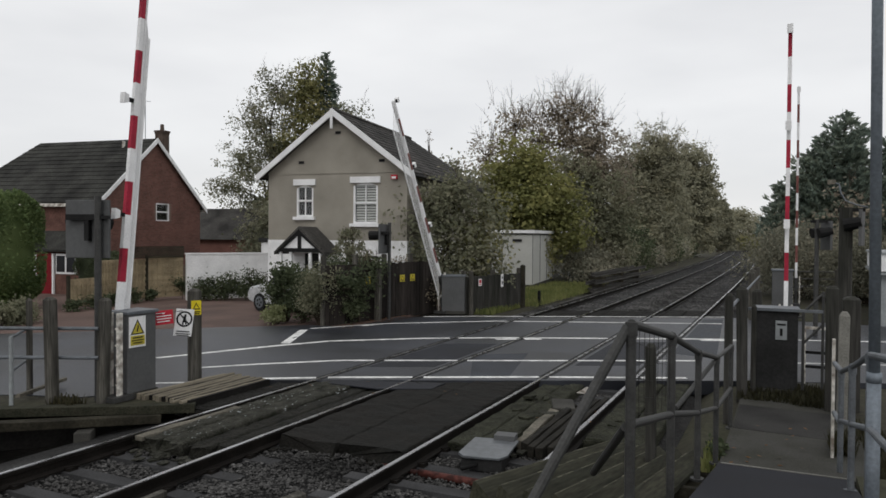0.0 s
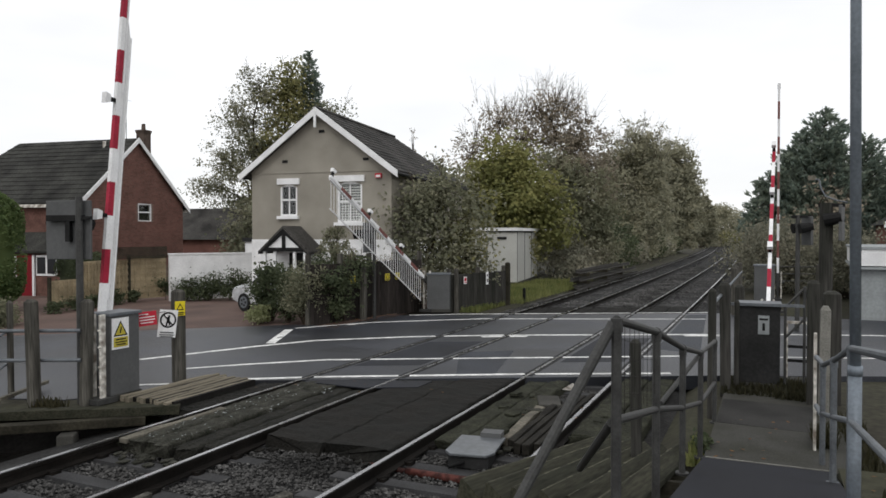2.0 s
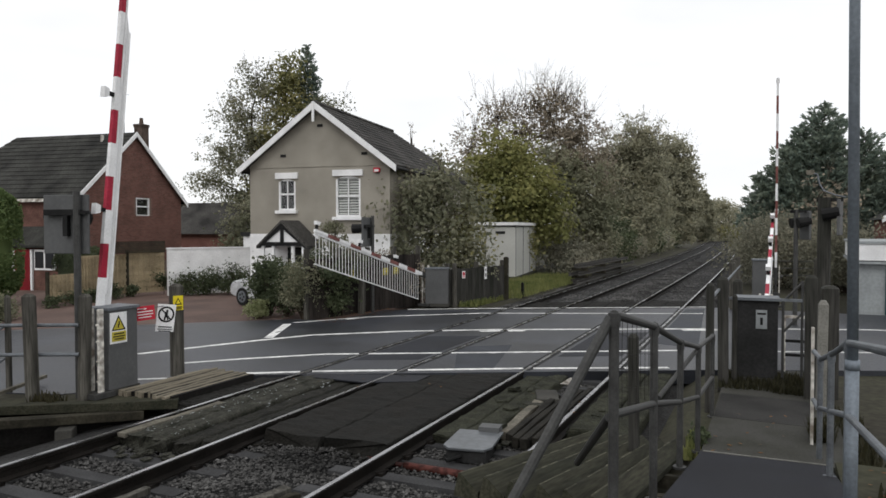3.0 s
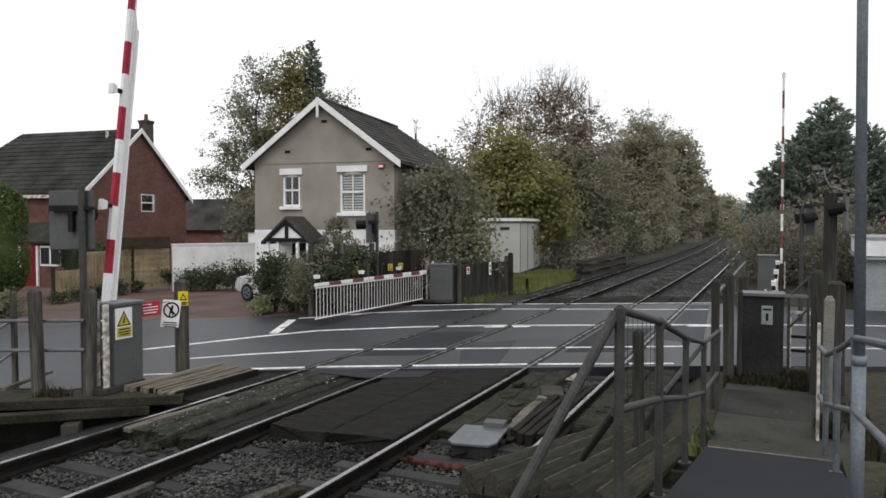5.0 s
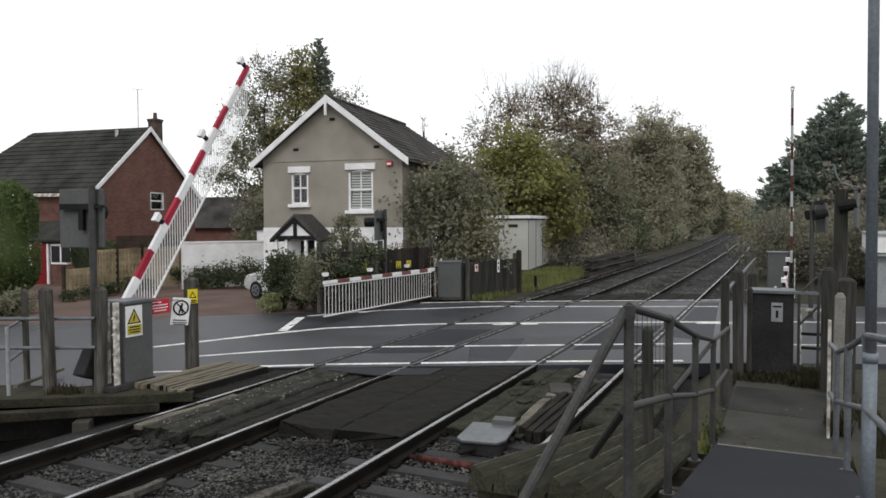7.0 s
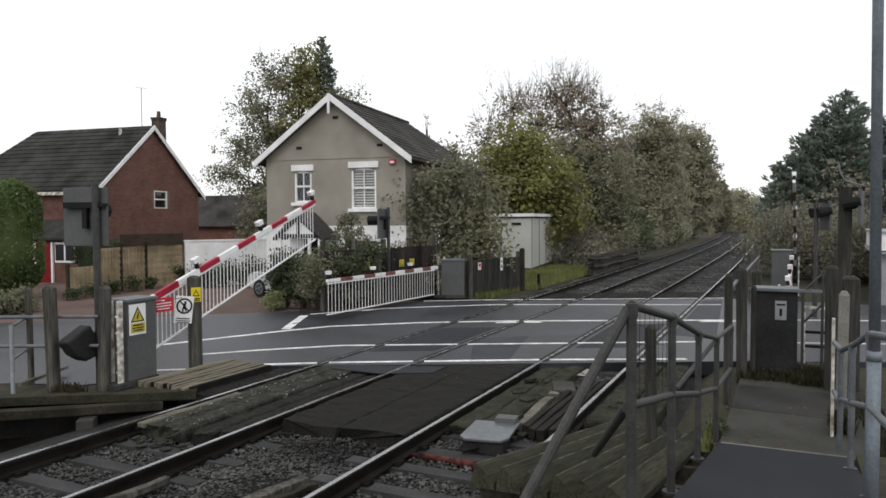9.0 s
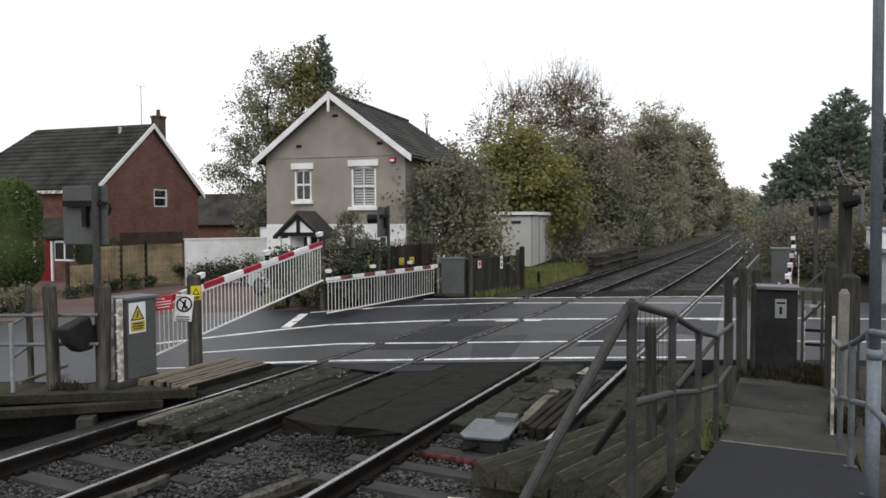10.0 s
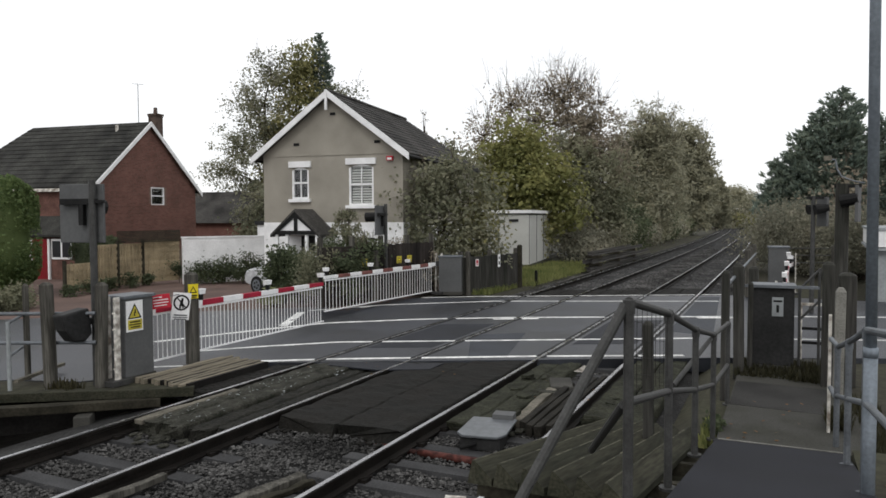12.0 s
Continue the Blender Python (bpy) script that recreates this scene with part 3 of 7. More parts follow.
def make_rail(x, parent):
    prof = rail_profile(x)
    ys = [-12, 0, 12, 24, 35, 45, 55, 65, 75, 85, 95, 110, 130, 150, 180]
    s, n = Shape(), len(prof)
    for y in ys:
        s.v += [(px + bend(y), y, pz) for px, pz in prof]
    for j in range(len(ys) - 1):
        for i in range(n):
            s.f.append((j * n + i, j * n + (i + 1) % n, (j + 1) * n + (i + 1) % n, (j + 1) * n + i))
    rail = part("rail", s, RAIL_SIDE, parent)
    head = Shape()
    for y in ys:
        head.v += [(x - 0.027 + bend(y), y, 0.009), (x + 0.027 + bend(y), y, 0.009), (x + 0.027 + bend(y), y, -0.003), (x - 0.027 + bend(y), y, -0.003)]
    for j in range(len(ys) - 1):
        for i in range(4):
            head.f.append((j * 4 + i, j * 4 + (i + 1) % 4, (j + 1) * 4 + (i + 1) % 4, (j + 1) * 4 + i))
    part("rail_head", head, RAIL_TOP, rail, "polished bright running surface")


def make_tracks():
    rng = np.random.default_rng(5)
    block = Shape()
    block.prism([Vector((0, -0.13, -0.2)), Vector((0, 0.13, -0.2)), Vector((0, 0.1, 0)), Vector((0, -0.1, 0))], (-1.28, 0, 0), (1.28, 0, 0))
    sleeper_mesh = mesh_of("sleeper", block, SLEEPER)
    clip = Shape()
    clip.box(0, 0, 0.015, 0.07, 0.12, 0.05)
    clip.pipe((-0.04, -0.07, 0.045), (0.04, 0.07, 0.045), 0.012, n=6)
    clip_mesh = mesh_of("rail_clip", clip, RAIL_SIDE)
    for a, b, word in ((R1, R2, "western"), (R3, R4, "eastern")):
        tr = thing("railway_track", pose(0, 0, 0), "%s running track with polished steel rails on sleepers" % word, "railway track", "tracks over the crossing")
        make_rail(a, tr)
        make_rail(b, tr)
        y = -11.95
        while y < 75:
            if not (10.2 + 0.53 * ((a + b) / 2 + 8.4) < y < 20.6 + 0.53 * ((a + b) / 2 + 8.4)):
                sl = new("sleeper", sleeper_mesh)
                sl.parent = tr
                sl.matrix_basis = pose((a + b) / 2 + bend(y) + rng.normal() * 0.02, y, -0.165 + rng.normal() * 0.004, 0, 0, rng.normal() * 0.6)
                if 0 < y < 14:
                    for x in (a - 0.11, a + 0.11, b - 0.11, b + 0.11):
                        c = new("rail_clip", clip_mesh)
                        c.parent = tr
                        c.matrix_basis = pose(x, y, -0.165)
            y += 0.65
    # ballast bed
    bed = Shape()
    ys = [-12, 0, 10, 24, 35, 50, 65, 80, 100, 130, 180]
    for y in ys:
        bed.v += [(x + bend(y), y, z) for x, z in ((-8.9, -0.36), (-8.2, -0.23), (-5, -0.21), (-1.75, -0.23), (-1.05, -0.36))]
    for j in range(len(ys) - 1):
        for i in range(4):
            bed.f.append((j * 5 + i, j * 5 + i + 1, (j + 1) * 5 + i + 1, (j + 1) * 5 + i))
    solid("ballast_bed", bed, BALLAST_BED, "bed of dark grey broken stone under the tracks", "ballast", kind="stuff")
    # loose stones near the crossing
    n = 100000
    px, py = rng.uniform(-8.5, -1.7, n), 2.5 + 10.0 * rng.random(n)
    far = rng.random(n) < 0.4
    py[far] = 22 + 40 * rng.random(far.sum()) ** 1.3
    px[far] += np.array([bend(q) for q in py[far]])
    back = rng.random(n) < 0.1
    py[back] = rng.uniform(-9, 2.5, back.sum())
    on = (px < -7.75) & (py < 8.1)
    for a, b in ((R1, R2), (R3, R4)):
        ph = (py - 0.4 + 0.325) % 0.65 - 0.325
        on |= (np.abs(px - (a + b) / 2) < 1.3) & (np.abs(ph) < 0.14) & (rng.random(n) < np.where(py > 20, 0.45, 0.93))
        for rail in (a, b):
            on |= np.abs(px - rail) < 0.09
    px, py = px[~on], py[~on]
    n = len(px)
    heap = 0.05 * np.exp(-((px + 4.95) / 0.5) ** 2) + 0.02 * np.array([noise.noise((u * 1.5, w * 1.5, 0)) for u, w in zip(px, py)])
    base = np.array([(1, 0, 0), (0, 1, 0), (-1, 0, 0), (0, -1, 0), (0, 0, 1), (0, 0, -1)], dtype=float)
    tri = np.array([(0, 1, 4), (1, 2, 4), (2, 3, 4), (3, 0, 4), (1, 0, 5), (2, 1, 5), (3, 2, 5), (0, 3, 5)])
    size = (rng.uniform(0.011, 0.03, n) * np.where(py > 20, 1.9, 1.0))[:, None, None]
    pts = base[None] * rng.uniform(0.45, 1.5, (n, 6, 1)) * size * np.stack([rng.uniform(0.8, 1.4, n), rng.uniform(0.6, 1.0, n), rng.uniform(0.4, 0.9, n)], 1)[:, None]
    a = rng.random(n) * 6.28
    ca, sa = np.cos(a)[:, None], np.sin(a)[:, None]
    pts = np.stack([pts[..., 0] * ca - pts[..., 1] * sa, pts[..., 0] * sa + pts[..., 1] * ca, pts[..., 2]], -1)
    pts += np.stack([px, py, -0.195 + heap + rng.uniform(-0.012, 0.025, n)], -1)[:, None]
    st = Shape()
    st.v = [tuple(p) for p in pts.reshape(-1, 3)]
    st.f = [tuple(q) for q in (tri[None] + 6 * np.arange(n)[:, None, None]).reshape(-1, 3)]
    me = bpy.data.meshes.new("ballast_stones")
    me.from_pydata(st.v, [], st.f)
    me.materials.append(BALLAST)
    tagged(new("ballast_stones", me), "loose dark grey ballast stones between the sleepers", "ballast", kind="stuff")


def make_cess():
    """Dark soil between the western rail and the walkway, beam shade put into its colour."""
    s = Shape()
    rng = np.random.default_rng(12)
    rows, cols = 40, 12
    for j in range(rows + 1):
        for i in range(cols + 1):
            u = i / cols
            x, y = -10.6 + 2.95 * u, -9 + 16.9 * j / rows
            z = -0.47 + 0.27 * min(1, max(0, (u - 0.45) / 0.5)) + 0.03 * noise.noise((x * 3, y * 3, 4)) + rng.normal() * 0.006
            s.v.append((x, y, z))
    for j in range(rows):
        for i in range(cols):
            k = j * (cols + 1) + i
            s.f.append((k, k + 1, k + cols + 2, k + cols + 1))
    solid("cess", s, SHADEDSOIL, "dark soil beside the western rail, with painted shade", "ground", kind="structure")


def deck_panel(name, x0, x1, y0, y1, material, label, seed, pieces=3, ribs=0, z=0.0, skew=0.53):
    """Crossing deck between the rails, made of pieces with chipped, uneven ends."""
    rng = np.random.default_rng(seed)
    ob = thing(name, pose(0, 0, 0), label, "crossing deck", "crossing decks")
    w = (x1 - x0) / pieces
    for k in range(pieces):
        a, b = x0 + k * w + 0.006, x0 + (k + 1) * w - 0.006
        s = Shape()
        dz = rng.uniform(-0.012, 0.006)
        ya, yb = y0 + rng.uniform(-0.12, 0.12), y1 + skew * ((a + b) / 2 - x0)
        top = [b - 0.012, b - 0.03] + [b + (a - b) * q for q in (0.22, 0.36, 0.5, 0.64, 0.78)] + [a + 0.03, a + 0.012]
        prof = [(a, -0.17), (b, -0.17), (b, -0.03 + dz)] + [(q, dz - (0.01 if q in (top[0], top[-1]) else 0)) for q in top] + [(a, -0.03 + dz)]
        n = len(prof)
        steps = 40
        for j in range(steps + 1):
            yy = ya + (yb - ya) * j / steps
            for i, (px, pz) in enumerate(prof):
                lump = 0.0
                if pz > -0.1:
                    lump = 0.02 * noise.noise((px * 3 + seed, yy * 3, 0)) + 0.014 * noise.noise((px * 11, yy * 11, seed)) + rng.normal() * 0.004
                back = (rng.normal() * 0.06 + 0.07 * noise.noise((px * 9, seed, 1))) if j == 0 else 0
                s.v.append((px, yy + back + (skew * (px - (a + b) / 2) if j == steps else 0), z + pz + lump))
        for j in range(steps):
            for i in range(n):
                s.f.append((j * n + i, j * n + (i + 1) % n, (j + 1) * n + (i + 1) % n, (j + 1) * n + i))
        s.f += [tuple(range(n - 1, -1, -1)), tuple(range(steps * n, steps * n + n))]
        part("panel", s, material, ob)
    return ob


def arris_guard(x0, x1, y0, y1, m_list, label, seed, n=6, tilt=0.0, z=-0.1, dip=0.0, ridge=0.085, half=0.49, peak=0.0):
    """Ridged timber guard laid beside the track to keep trespassers off."""
    rng = np.random.default_rng(seed)
    ob = thing("trespass_guard", pose((x0 + x1) / 2, y0, z, dip, tilt), label, "timber guard", "trespass guards")
    w = (x1 - x0) / n
    for k in range(n):
        c = -(x1 - x0) / 2 + (k + 0.5) * w
        s = Shape()
        e0, e1 = rng.uniform(-0.1, 0.1), y1 - y0 + rng.uniform(-0.08, 0.08)
        s.prism([Vector((c - w * half, 0, 0)), Vector((c + w * half, 0, 0)), Vector((c + w * half * 0.96, 0, ridge * 0.3)), Vector((c + 0.01 + peak * w, 0, ridge)), Vector((c - 0.01 + peak * w, 0, ridge)), Vector((c - w * half * 0.96, 0, ridge * 0.3))],
                (0, e0, 0), (0, e1, 0))
        part("arris_timber", s, m_list, ob)
        worn, y = Shape(), e0 + 0.02
        while y < e1 - 0.5:
            ln = rng.uniform(0.25, 0.9)
            q = c + peak * w + rng.uniform(-0.004, 0.004)
            worn.box(q, y + ln / 2, ridge + 0.001, rng.uniform(0.008, 0.018), min(ln, e1 - y), 0.005)
            y += ln + rng.uniform(0.05, 0.6)
        part("worn_edge", worn, WORNWOOD, ob, "paler worn ridge")["kind"] = "stuff"
    for yy in (0.3, 1.3, (y1 - y0) * 0.55, y1 - y0 - 0.2):
        bear = Shape()
        bear.box(0.1, yy, -0.06, x1 - x0 + 0.2, 0.14, 0.12)
        part("bearer", bear, DARKWOOD, ob)
    return ob


def slat_guard(x0, x1, y0, y1, label, seed, n=8):
    """Pale slats with worn round tops; black strips paint the shade in the gaps."""
    rng = np.random.default_rng(seed)
    ob = thing("trespass_guard", pose((x0 + x1) / 2, y0, -0.05), label, "timber guard", "trespass guards")
    w = (x1 - x0) / n
    for k in range(n):
        c = -(x1 - x0) / 2 + (k + 0.5) * w
        e0, e1, h = rng.uniform(-0.14, 0.1), y1 - y0 + rng.uniform(-0.12, 0.08), 0.125 + rng.uniform(-0.012, 0.01)
        s, steps = Shape(), 8
        prof = [(-0.26, 0.0), (0.26, 0.0), (0.26, h - 0.012), (0.18, h), (-0.2, h), (-0.26, h - 0.015)]
        for j in range(steps + 1):
            sway, wear = rng.normal() * 0.003, rng.normal() * 0.005
            s.v += [(c + q * w + sway, e0 + (e1 - e0) * j / steps, z + (wear if z > 0.06 else 0)) for q, z in prof]
        m = len(prof)
        for j in range(steps):
            s.f += [(j * m + i, j * m + (i + 1) % m, (j + 1) * m + (i + 1) % m, (j + 1) * m + i) for i in range(m)]
        s.f += [tuple(range(m - 1, -1, -1)), tuple(range(steps * m, steps * m + m))]
        part("arris_timber", s, PALEWOOD, ob)
        # added black strip that gives the gap its painted shade
        s = Shape()
        s.box(c + w * 0.5, (y1 - y0) / 2, 0.053, w * 0.47, y1 - y0 - 0.1, 0.106)
        part("packing_strip", s, SHADEBLACK, ob)
    for yy in (0.3, 1.2, y1 - y0 - 0.2):
        bear = Shape()
        bear.box(0, yy, -0.06, x1 - x0, 0.14, 0.12)
        part("bearer", bear, DARKWOOD, ob)
    return ob


def make_path():
    """Platform end, ramp and footway that the railings line."""
    s = Shape()
    prof = [(-14, 0.95), (3.8, 0.95), (8.28, 0.12)]
    for y, z in prof:
        s.v += [(-0.62, y, z), (0.62, y, z), (0.62, y, -0.3), (-0.62, y, -0.3)]
    for j in range(2):
        s.f += [(j * 4 + i, j * 4 + (i + 1) % 4, j * 4 + 4 + (i + 1) % 4, j * 4 + 4 + i) for i in range(4)]
    s.f += [(0, 1, 2, 3), (11, 10, 9, 8)]
    solid("ramp", s, PATH_ASPHALT, "dark asphalt ramp down from the platform", "ramp", kind="structure")
    f = Shape()
    for y, z in ((8.28, 0.112), (11.2, 0.03), (13.6, -0.008), (15.2, -0.012)):
        f.v += [(-0.62, y, z), (0.9, y, z), (0.9, y, -0.2), (-0.62, y, -0.2)]
    for j in range(3):
        f.f += [(j * 4 + i, j * 4 + (i + 1) % 4, j * 4 + 4 + (i + 1) % 4, j * 4 + 4 + i) for i in range(4)]
    f.f += [(0, 1, 2, 3), (15, 14, 13, 12)]
    solid("footway", f, FOOTWAY, "pale worn concrete footway at the foot of the ramp", "pavement", kind="structure")
    top = Shape()
    for y, z in ((10.1, 0.064), (11.2, 0.034), (11.75, 0.027)):
        top.v += [(-0.6, y + 0.05, z), (0.6, y - 0.05, z), (0.6, y - 0.05, z - 0.05), (-0.6, y + 0.05, z - 0.05)]
    for k in range(2):
        top.f += [(k * 4 + i, k * 4 + (i + 1) % 4, k * 4 + 4 + (i + 1) % 4, k * 4 + 4 + i) for i in range(4)]
    top.f += [(0, 1, 2, 3), (11, 10, 9, 8)]
    solid("footway_patch", top, OLD_ASPHALT, "dark asphalt stretch of the footway", "pavement", kind="structure")
    j = Shape()
    j.box(0, 8.29, 0.118, 1.2, 0.025, 0.02)
    solid("joint_strip", j, PALECONC, "pale joint strip across the footway", "trim", kind="structure")
    e = Shape()
    e.box(5.3, -3, 0.0, 9.3, 22, 0.5)
    solid("bank", e, GROUND, "grassy bank beside the ramp", "ground", kind="structure")


def make_paving():
    poly = [(-11, 17.0), (-12.3, 17.1), (-14.9, 15.45), (-31, 4.3), (-31, 26), (-11, 26)]
    west = [(-31, 4.3), (-70, -20), (-70, 26), (-31, 26)]
    s = plate(poly, -0.02, 0.2)
    q = plate(west, -0.02, 0.2)
    s.add(q.v, q.f)
    solid("driveway", s, PAVING, "red-brown block paved drive in front of the houses", "driveway", kind="structure")


make_ground()
make_road()
make_lines()
make_tracks()
make_cess()
make_path()
make_paving()
deck_panel("crossing_deck", R1 + 0.09, R1 + 0.82, 6.45, 10.35, STONEPANEL, "grey chipped crossing deck between the western rails", 1, 2)
deck_panel("crossing_deck", R1 + 0.83, R2 - 0.09, 6.75, 10.6, DARKDECK, "dark sunken crossing deck between the western rails", 10, 2, z=-0.05)
deck_panel("crossing_deck", R2 + 0.1, R3 - 0.1, 7.5, 11.1, RUBBER, "dark rubber crossing deck between the tracks", 2, 2)
deck_panel("crossing_deck", R3 + 0.1, R4 - 0.72, 8.3, 12.1, MOSSDECK, "broken mossy crossing deck between the eastern rails", 3, 2, z=-0.03)
deck_panel("crossing_deck", R1 + 0.09, R4 - 0.09, 21.5, 24.6, RUBBER, "dark rubber deck on the far edge of the crossing", 4, 8, z=-0.045)
slat_guard(-9.1, -8.05, 8.05, 10.0, "weathered ridged timber guard beside the western rail", 6)
deck_panel("crossing_deck", -8.03, R1 - 0.09, 8.0, 10.1, RUBBER, "dark rubber deck outside the western rail", 8, 1, z=-0.03)
arris_guard(-1.95, -0.82, 4.5, 9.0, MOSSWOOD, "mossy ridged timber guard sloping down beside the ramp", 7, 6, z=0.71, dip=-10.6, ridge=0.155, peak=-0.3, half=0.47)
deck_panel("crossing_deck", R4 + 0.09, -1.5, 9.2, 13.4, MOSSDECK, "mossy worn deck outside the eastern rail", 9, 2, z=-0.05)
for k, rail in enumerate((R1, R2, R3, R4)):
    # flat black strips paint the dark flangeway grooves where the rails cross the road
    ya, yb = 10.05 + 0.53 * (rail + 8.39), 20.35 + 0.53 * (rail + 8.39) + 0.5
    s = Shape()
    s.box(rail - 0.0, (ya + yb) / 2, 0.001, 0.19, yb - ya, 0.006)
    solid("flangeway", s, BLACK, "flat black strip painting the groove along the rail in the road", "trim", kind="structure")
PATCH = mat("road_patch", (0.045, 0.049, 0.058), 0.6, vary=0.3, fine=90, coarse=1.2, bump=0.3)
PATCH_DARK = mat("road_patch_dark", (0.023, 0.0245, 0.03), 0.6, vary=0.3, fine=90, coarse=1.2, bump=0.3)
for pts, m, lab in (([(-5.1, 11.9), (-4.5, 12.25), (-5.05, 15.0), (-6.05, 14.3)], PATCH, "paler grey asphalt patch in the road"),
                    ([(-2.25, 16.5), (-1.3, 16.2), (-1.75, 24.2), (-2.3, 23.9)], PATCH, "paler grey deck beside the eastern rail"),
                    ([(-7.3, 12.0), (-6.15, 12.6), (-6.15, 16.0), (-7.3, 15.4)], PATCH_DARK, "dark deck panel between the western rails"),
                    ([(-3.75, 14.0), (-2.6, 14.6), (-2.6, 18.2), (-3.75, 17.6)], PATCH_DARK, "dark deck panel between the eastern rails"),
                    ([(-7.3, 10.35), (-6.1, 10.35), (-5.3, 10.75), (-5.3, 11.3), (-7.3, 10.6)], PATCH_DARK, "dark asphalt edge of the road deck")):
    solid("road_patch", plate(pts, 0.003, 0.02), m, lab, "road", kind="structure")
rngc = np.random.default_rng(77)
cc = np.stack([-7.2 + 0.8 * rngc.random(110) ** 1.8, 6.7 + 3.4 * rngc.random(110) ** 1.4, np.full(110, 0.014)], 1)
ca = rngc.random(110) * 6.28
cu = np.stack([np.cos(ca), np.sin(ca), 0.2 * rngc.normal(size=110)], 1) * (0.008 + 0.022 * rngc.random(110) ** 2)[:, None]
cv = np.stack([-np.sin(ca), np.cos(ca), 0.2 * rngc.normal(size=110)], 1) * 0.011
tagged(new("stone_chips", quads("stone_chips", np.stack([cc - cu, cc + cv, cc + cu, cc - cv], 1), PALEGREY)), "pale stone chips on the worn deck", "rubble", kind="stuff")


def broken_pieces(x0, x1, y0, y1, z, n, size, material, label, seed):
    """Angular slabs broken off the deck, lying at odd tilts."""
    rng = np.random.default_rng(seed)
    s = Shape()
    for _ in range(n):
        w, l, t = size * rng.uniform(0.4, 1.2), size * rng.uniform(0.6, 2.2), size * rng.uniform(0.12, 0.3)
        m = pose(rng.uniform(x0, x1), rng.uniform(y0, y1), z + rng.uniform(0, 0.03), rng.normal() * 5, rng.normal() * 5, rng.normal() * 16)
        k = rng.uniform(0.55, 1.0, 8)
        ring = [(-w / 2 * k[0], -l / 2 * k[1]), (w / 2 * k[2], -l / 2 * k[3]), (w / 2, 0.1 * l * k[4]), (w / 2 * k[5], l / 2 * k[6]), (-w / 2, l / 2 * k[7])]
        s.prism([m @ Vector((p, q, 0)) for p, q in ring], (0, 0, 0), (0, 0, t))
    tagged(part("deck_rubble", s, material, None, label), label, "rubble", kind="stuff")


broken_pieces(-3.72, -3.0, 8.6, 12.3, -0.05, 6, 0.16, MOSSDECK, "broken mossy slabs lying on the eastern deck", 21)
broken_pieces(-3.75, -2.9, 8.2, 8.8, -0.14, 22, 0.12, STONEPANEL, "broken chunks fallen from the deck's end", 22)
broken_pieces(-2.25, -1.7, 8.9, 10.6, -0.1, 7, 0.15, MOSSDECK, "broken mossy slabs beside the eastern rail", 23)
broken_pieces(-7.3, -6.1, 6.15, 6.6, -0.16, 26, 0.09, STONEPANEL, "crumbled chunks at the western deck's end", 24)
broken_pieces(-5.8, -4.1, 7.2, 7.6, -0.17, 24, 0.08, RUBBER, "black crumbled chunks at the rubber deck's end", 25)
# ---- buildings ----
def sash_window(parent, x, z, w, h, material_blind=None, cross=True, sill=True, head=True):
    """Window set into an opening of a wall that faces -y in its thing's space: x and z of its centre."""
    t = 0.07
    fr = Shape()
    fr.box(x - w / 2 + t / 2, 0.06, z, t, 0.1, h)
    win = part("window", fr, WHITE, parent, "white sash window")
    for bx, bz, bw, bh in ((x + w / 2 - t / 2, z, t, h), (x, z - h / 2 + t / 2, w - 2 * t, t), (x, z + h / 2 - t / 2, w - 2 * t, t), (x, z + 0.02, w - 2 * t, t)):
        fr = Shape()
        fr.box(bx, 0.06, bz, bw, 0.095, bh)
        part("frame_bar", fr, WHITE, win)
    if cross:
        fr = Shape()
        fr.box(x, 0.055, z, 0.035, 0.05, h - 2 * t)
        part("glazing_bar", fr, WHITE, win)
    for sz in (-1, 1):
        pane = Shape()
        pane.box(x, 0.075, z + sz * h / 4, w - 2 * t, 0.006, h / 2 - t)
        ob = part("pane", pane, GLASS, win)
        ob.visible_shadow = False
    if material_blind is not None:
        zz = z - h / 2 + 0.12
        while zz < z + h / 2 - 0.08:
            bl = Shape()
            bl.box(x, 0.13, zz, w - 2 * t - 0.02, 0.01, 0.062)
            part("blind_slat", bl, material_blind, win)
            zz += 0.1
    if sill:
        s = Shape()
        s.box(x, -0.05, z - h / 2 - 0.06, w + 0.18, 0.2, 0.12)
        part("sill", s, WHITE, parent, "white stone sill")
    if head:
        for sx in (-1, 1):
            corner = Vector((x + sx * w / 2, 0, z + h / 2))
            arc = [Vector((x + sx * w / 2 * (1 - u), 0, z + h / 2 - 0.11 * (1 - u) ** 2)) for u in (0, 0.2, 0.4, 0.6, 0.8, 1.0)]
            s = Shape()
            s.prism([corner] + arc[:-1] + [arc[-1]], (0, 0.002, 0), (0, 0.045, 0))
            part("spandrel", s, RENDERWALL, win)
        s = Shape()
        s.box(x, -0.03, z + h / 2 + 0.125, w + 0.22, 0.1, 0.23)
        part("lintel", s, WHITE, parent, "white painted lintel")


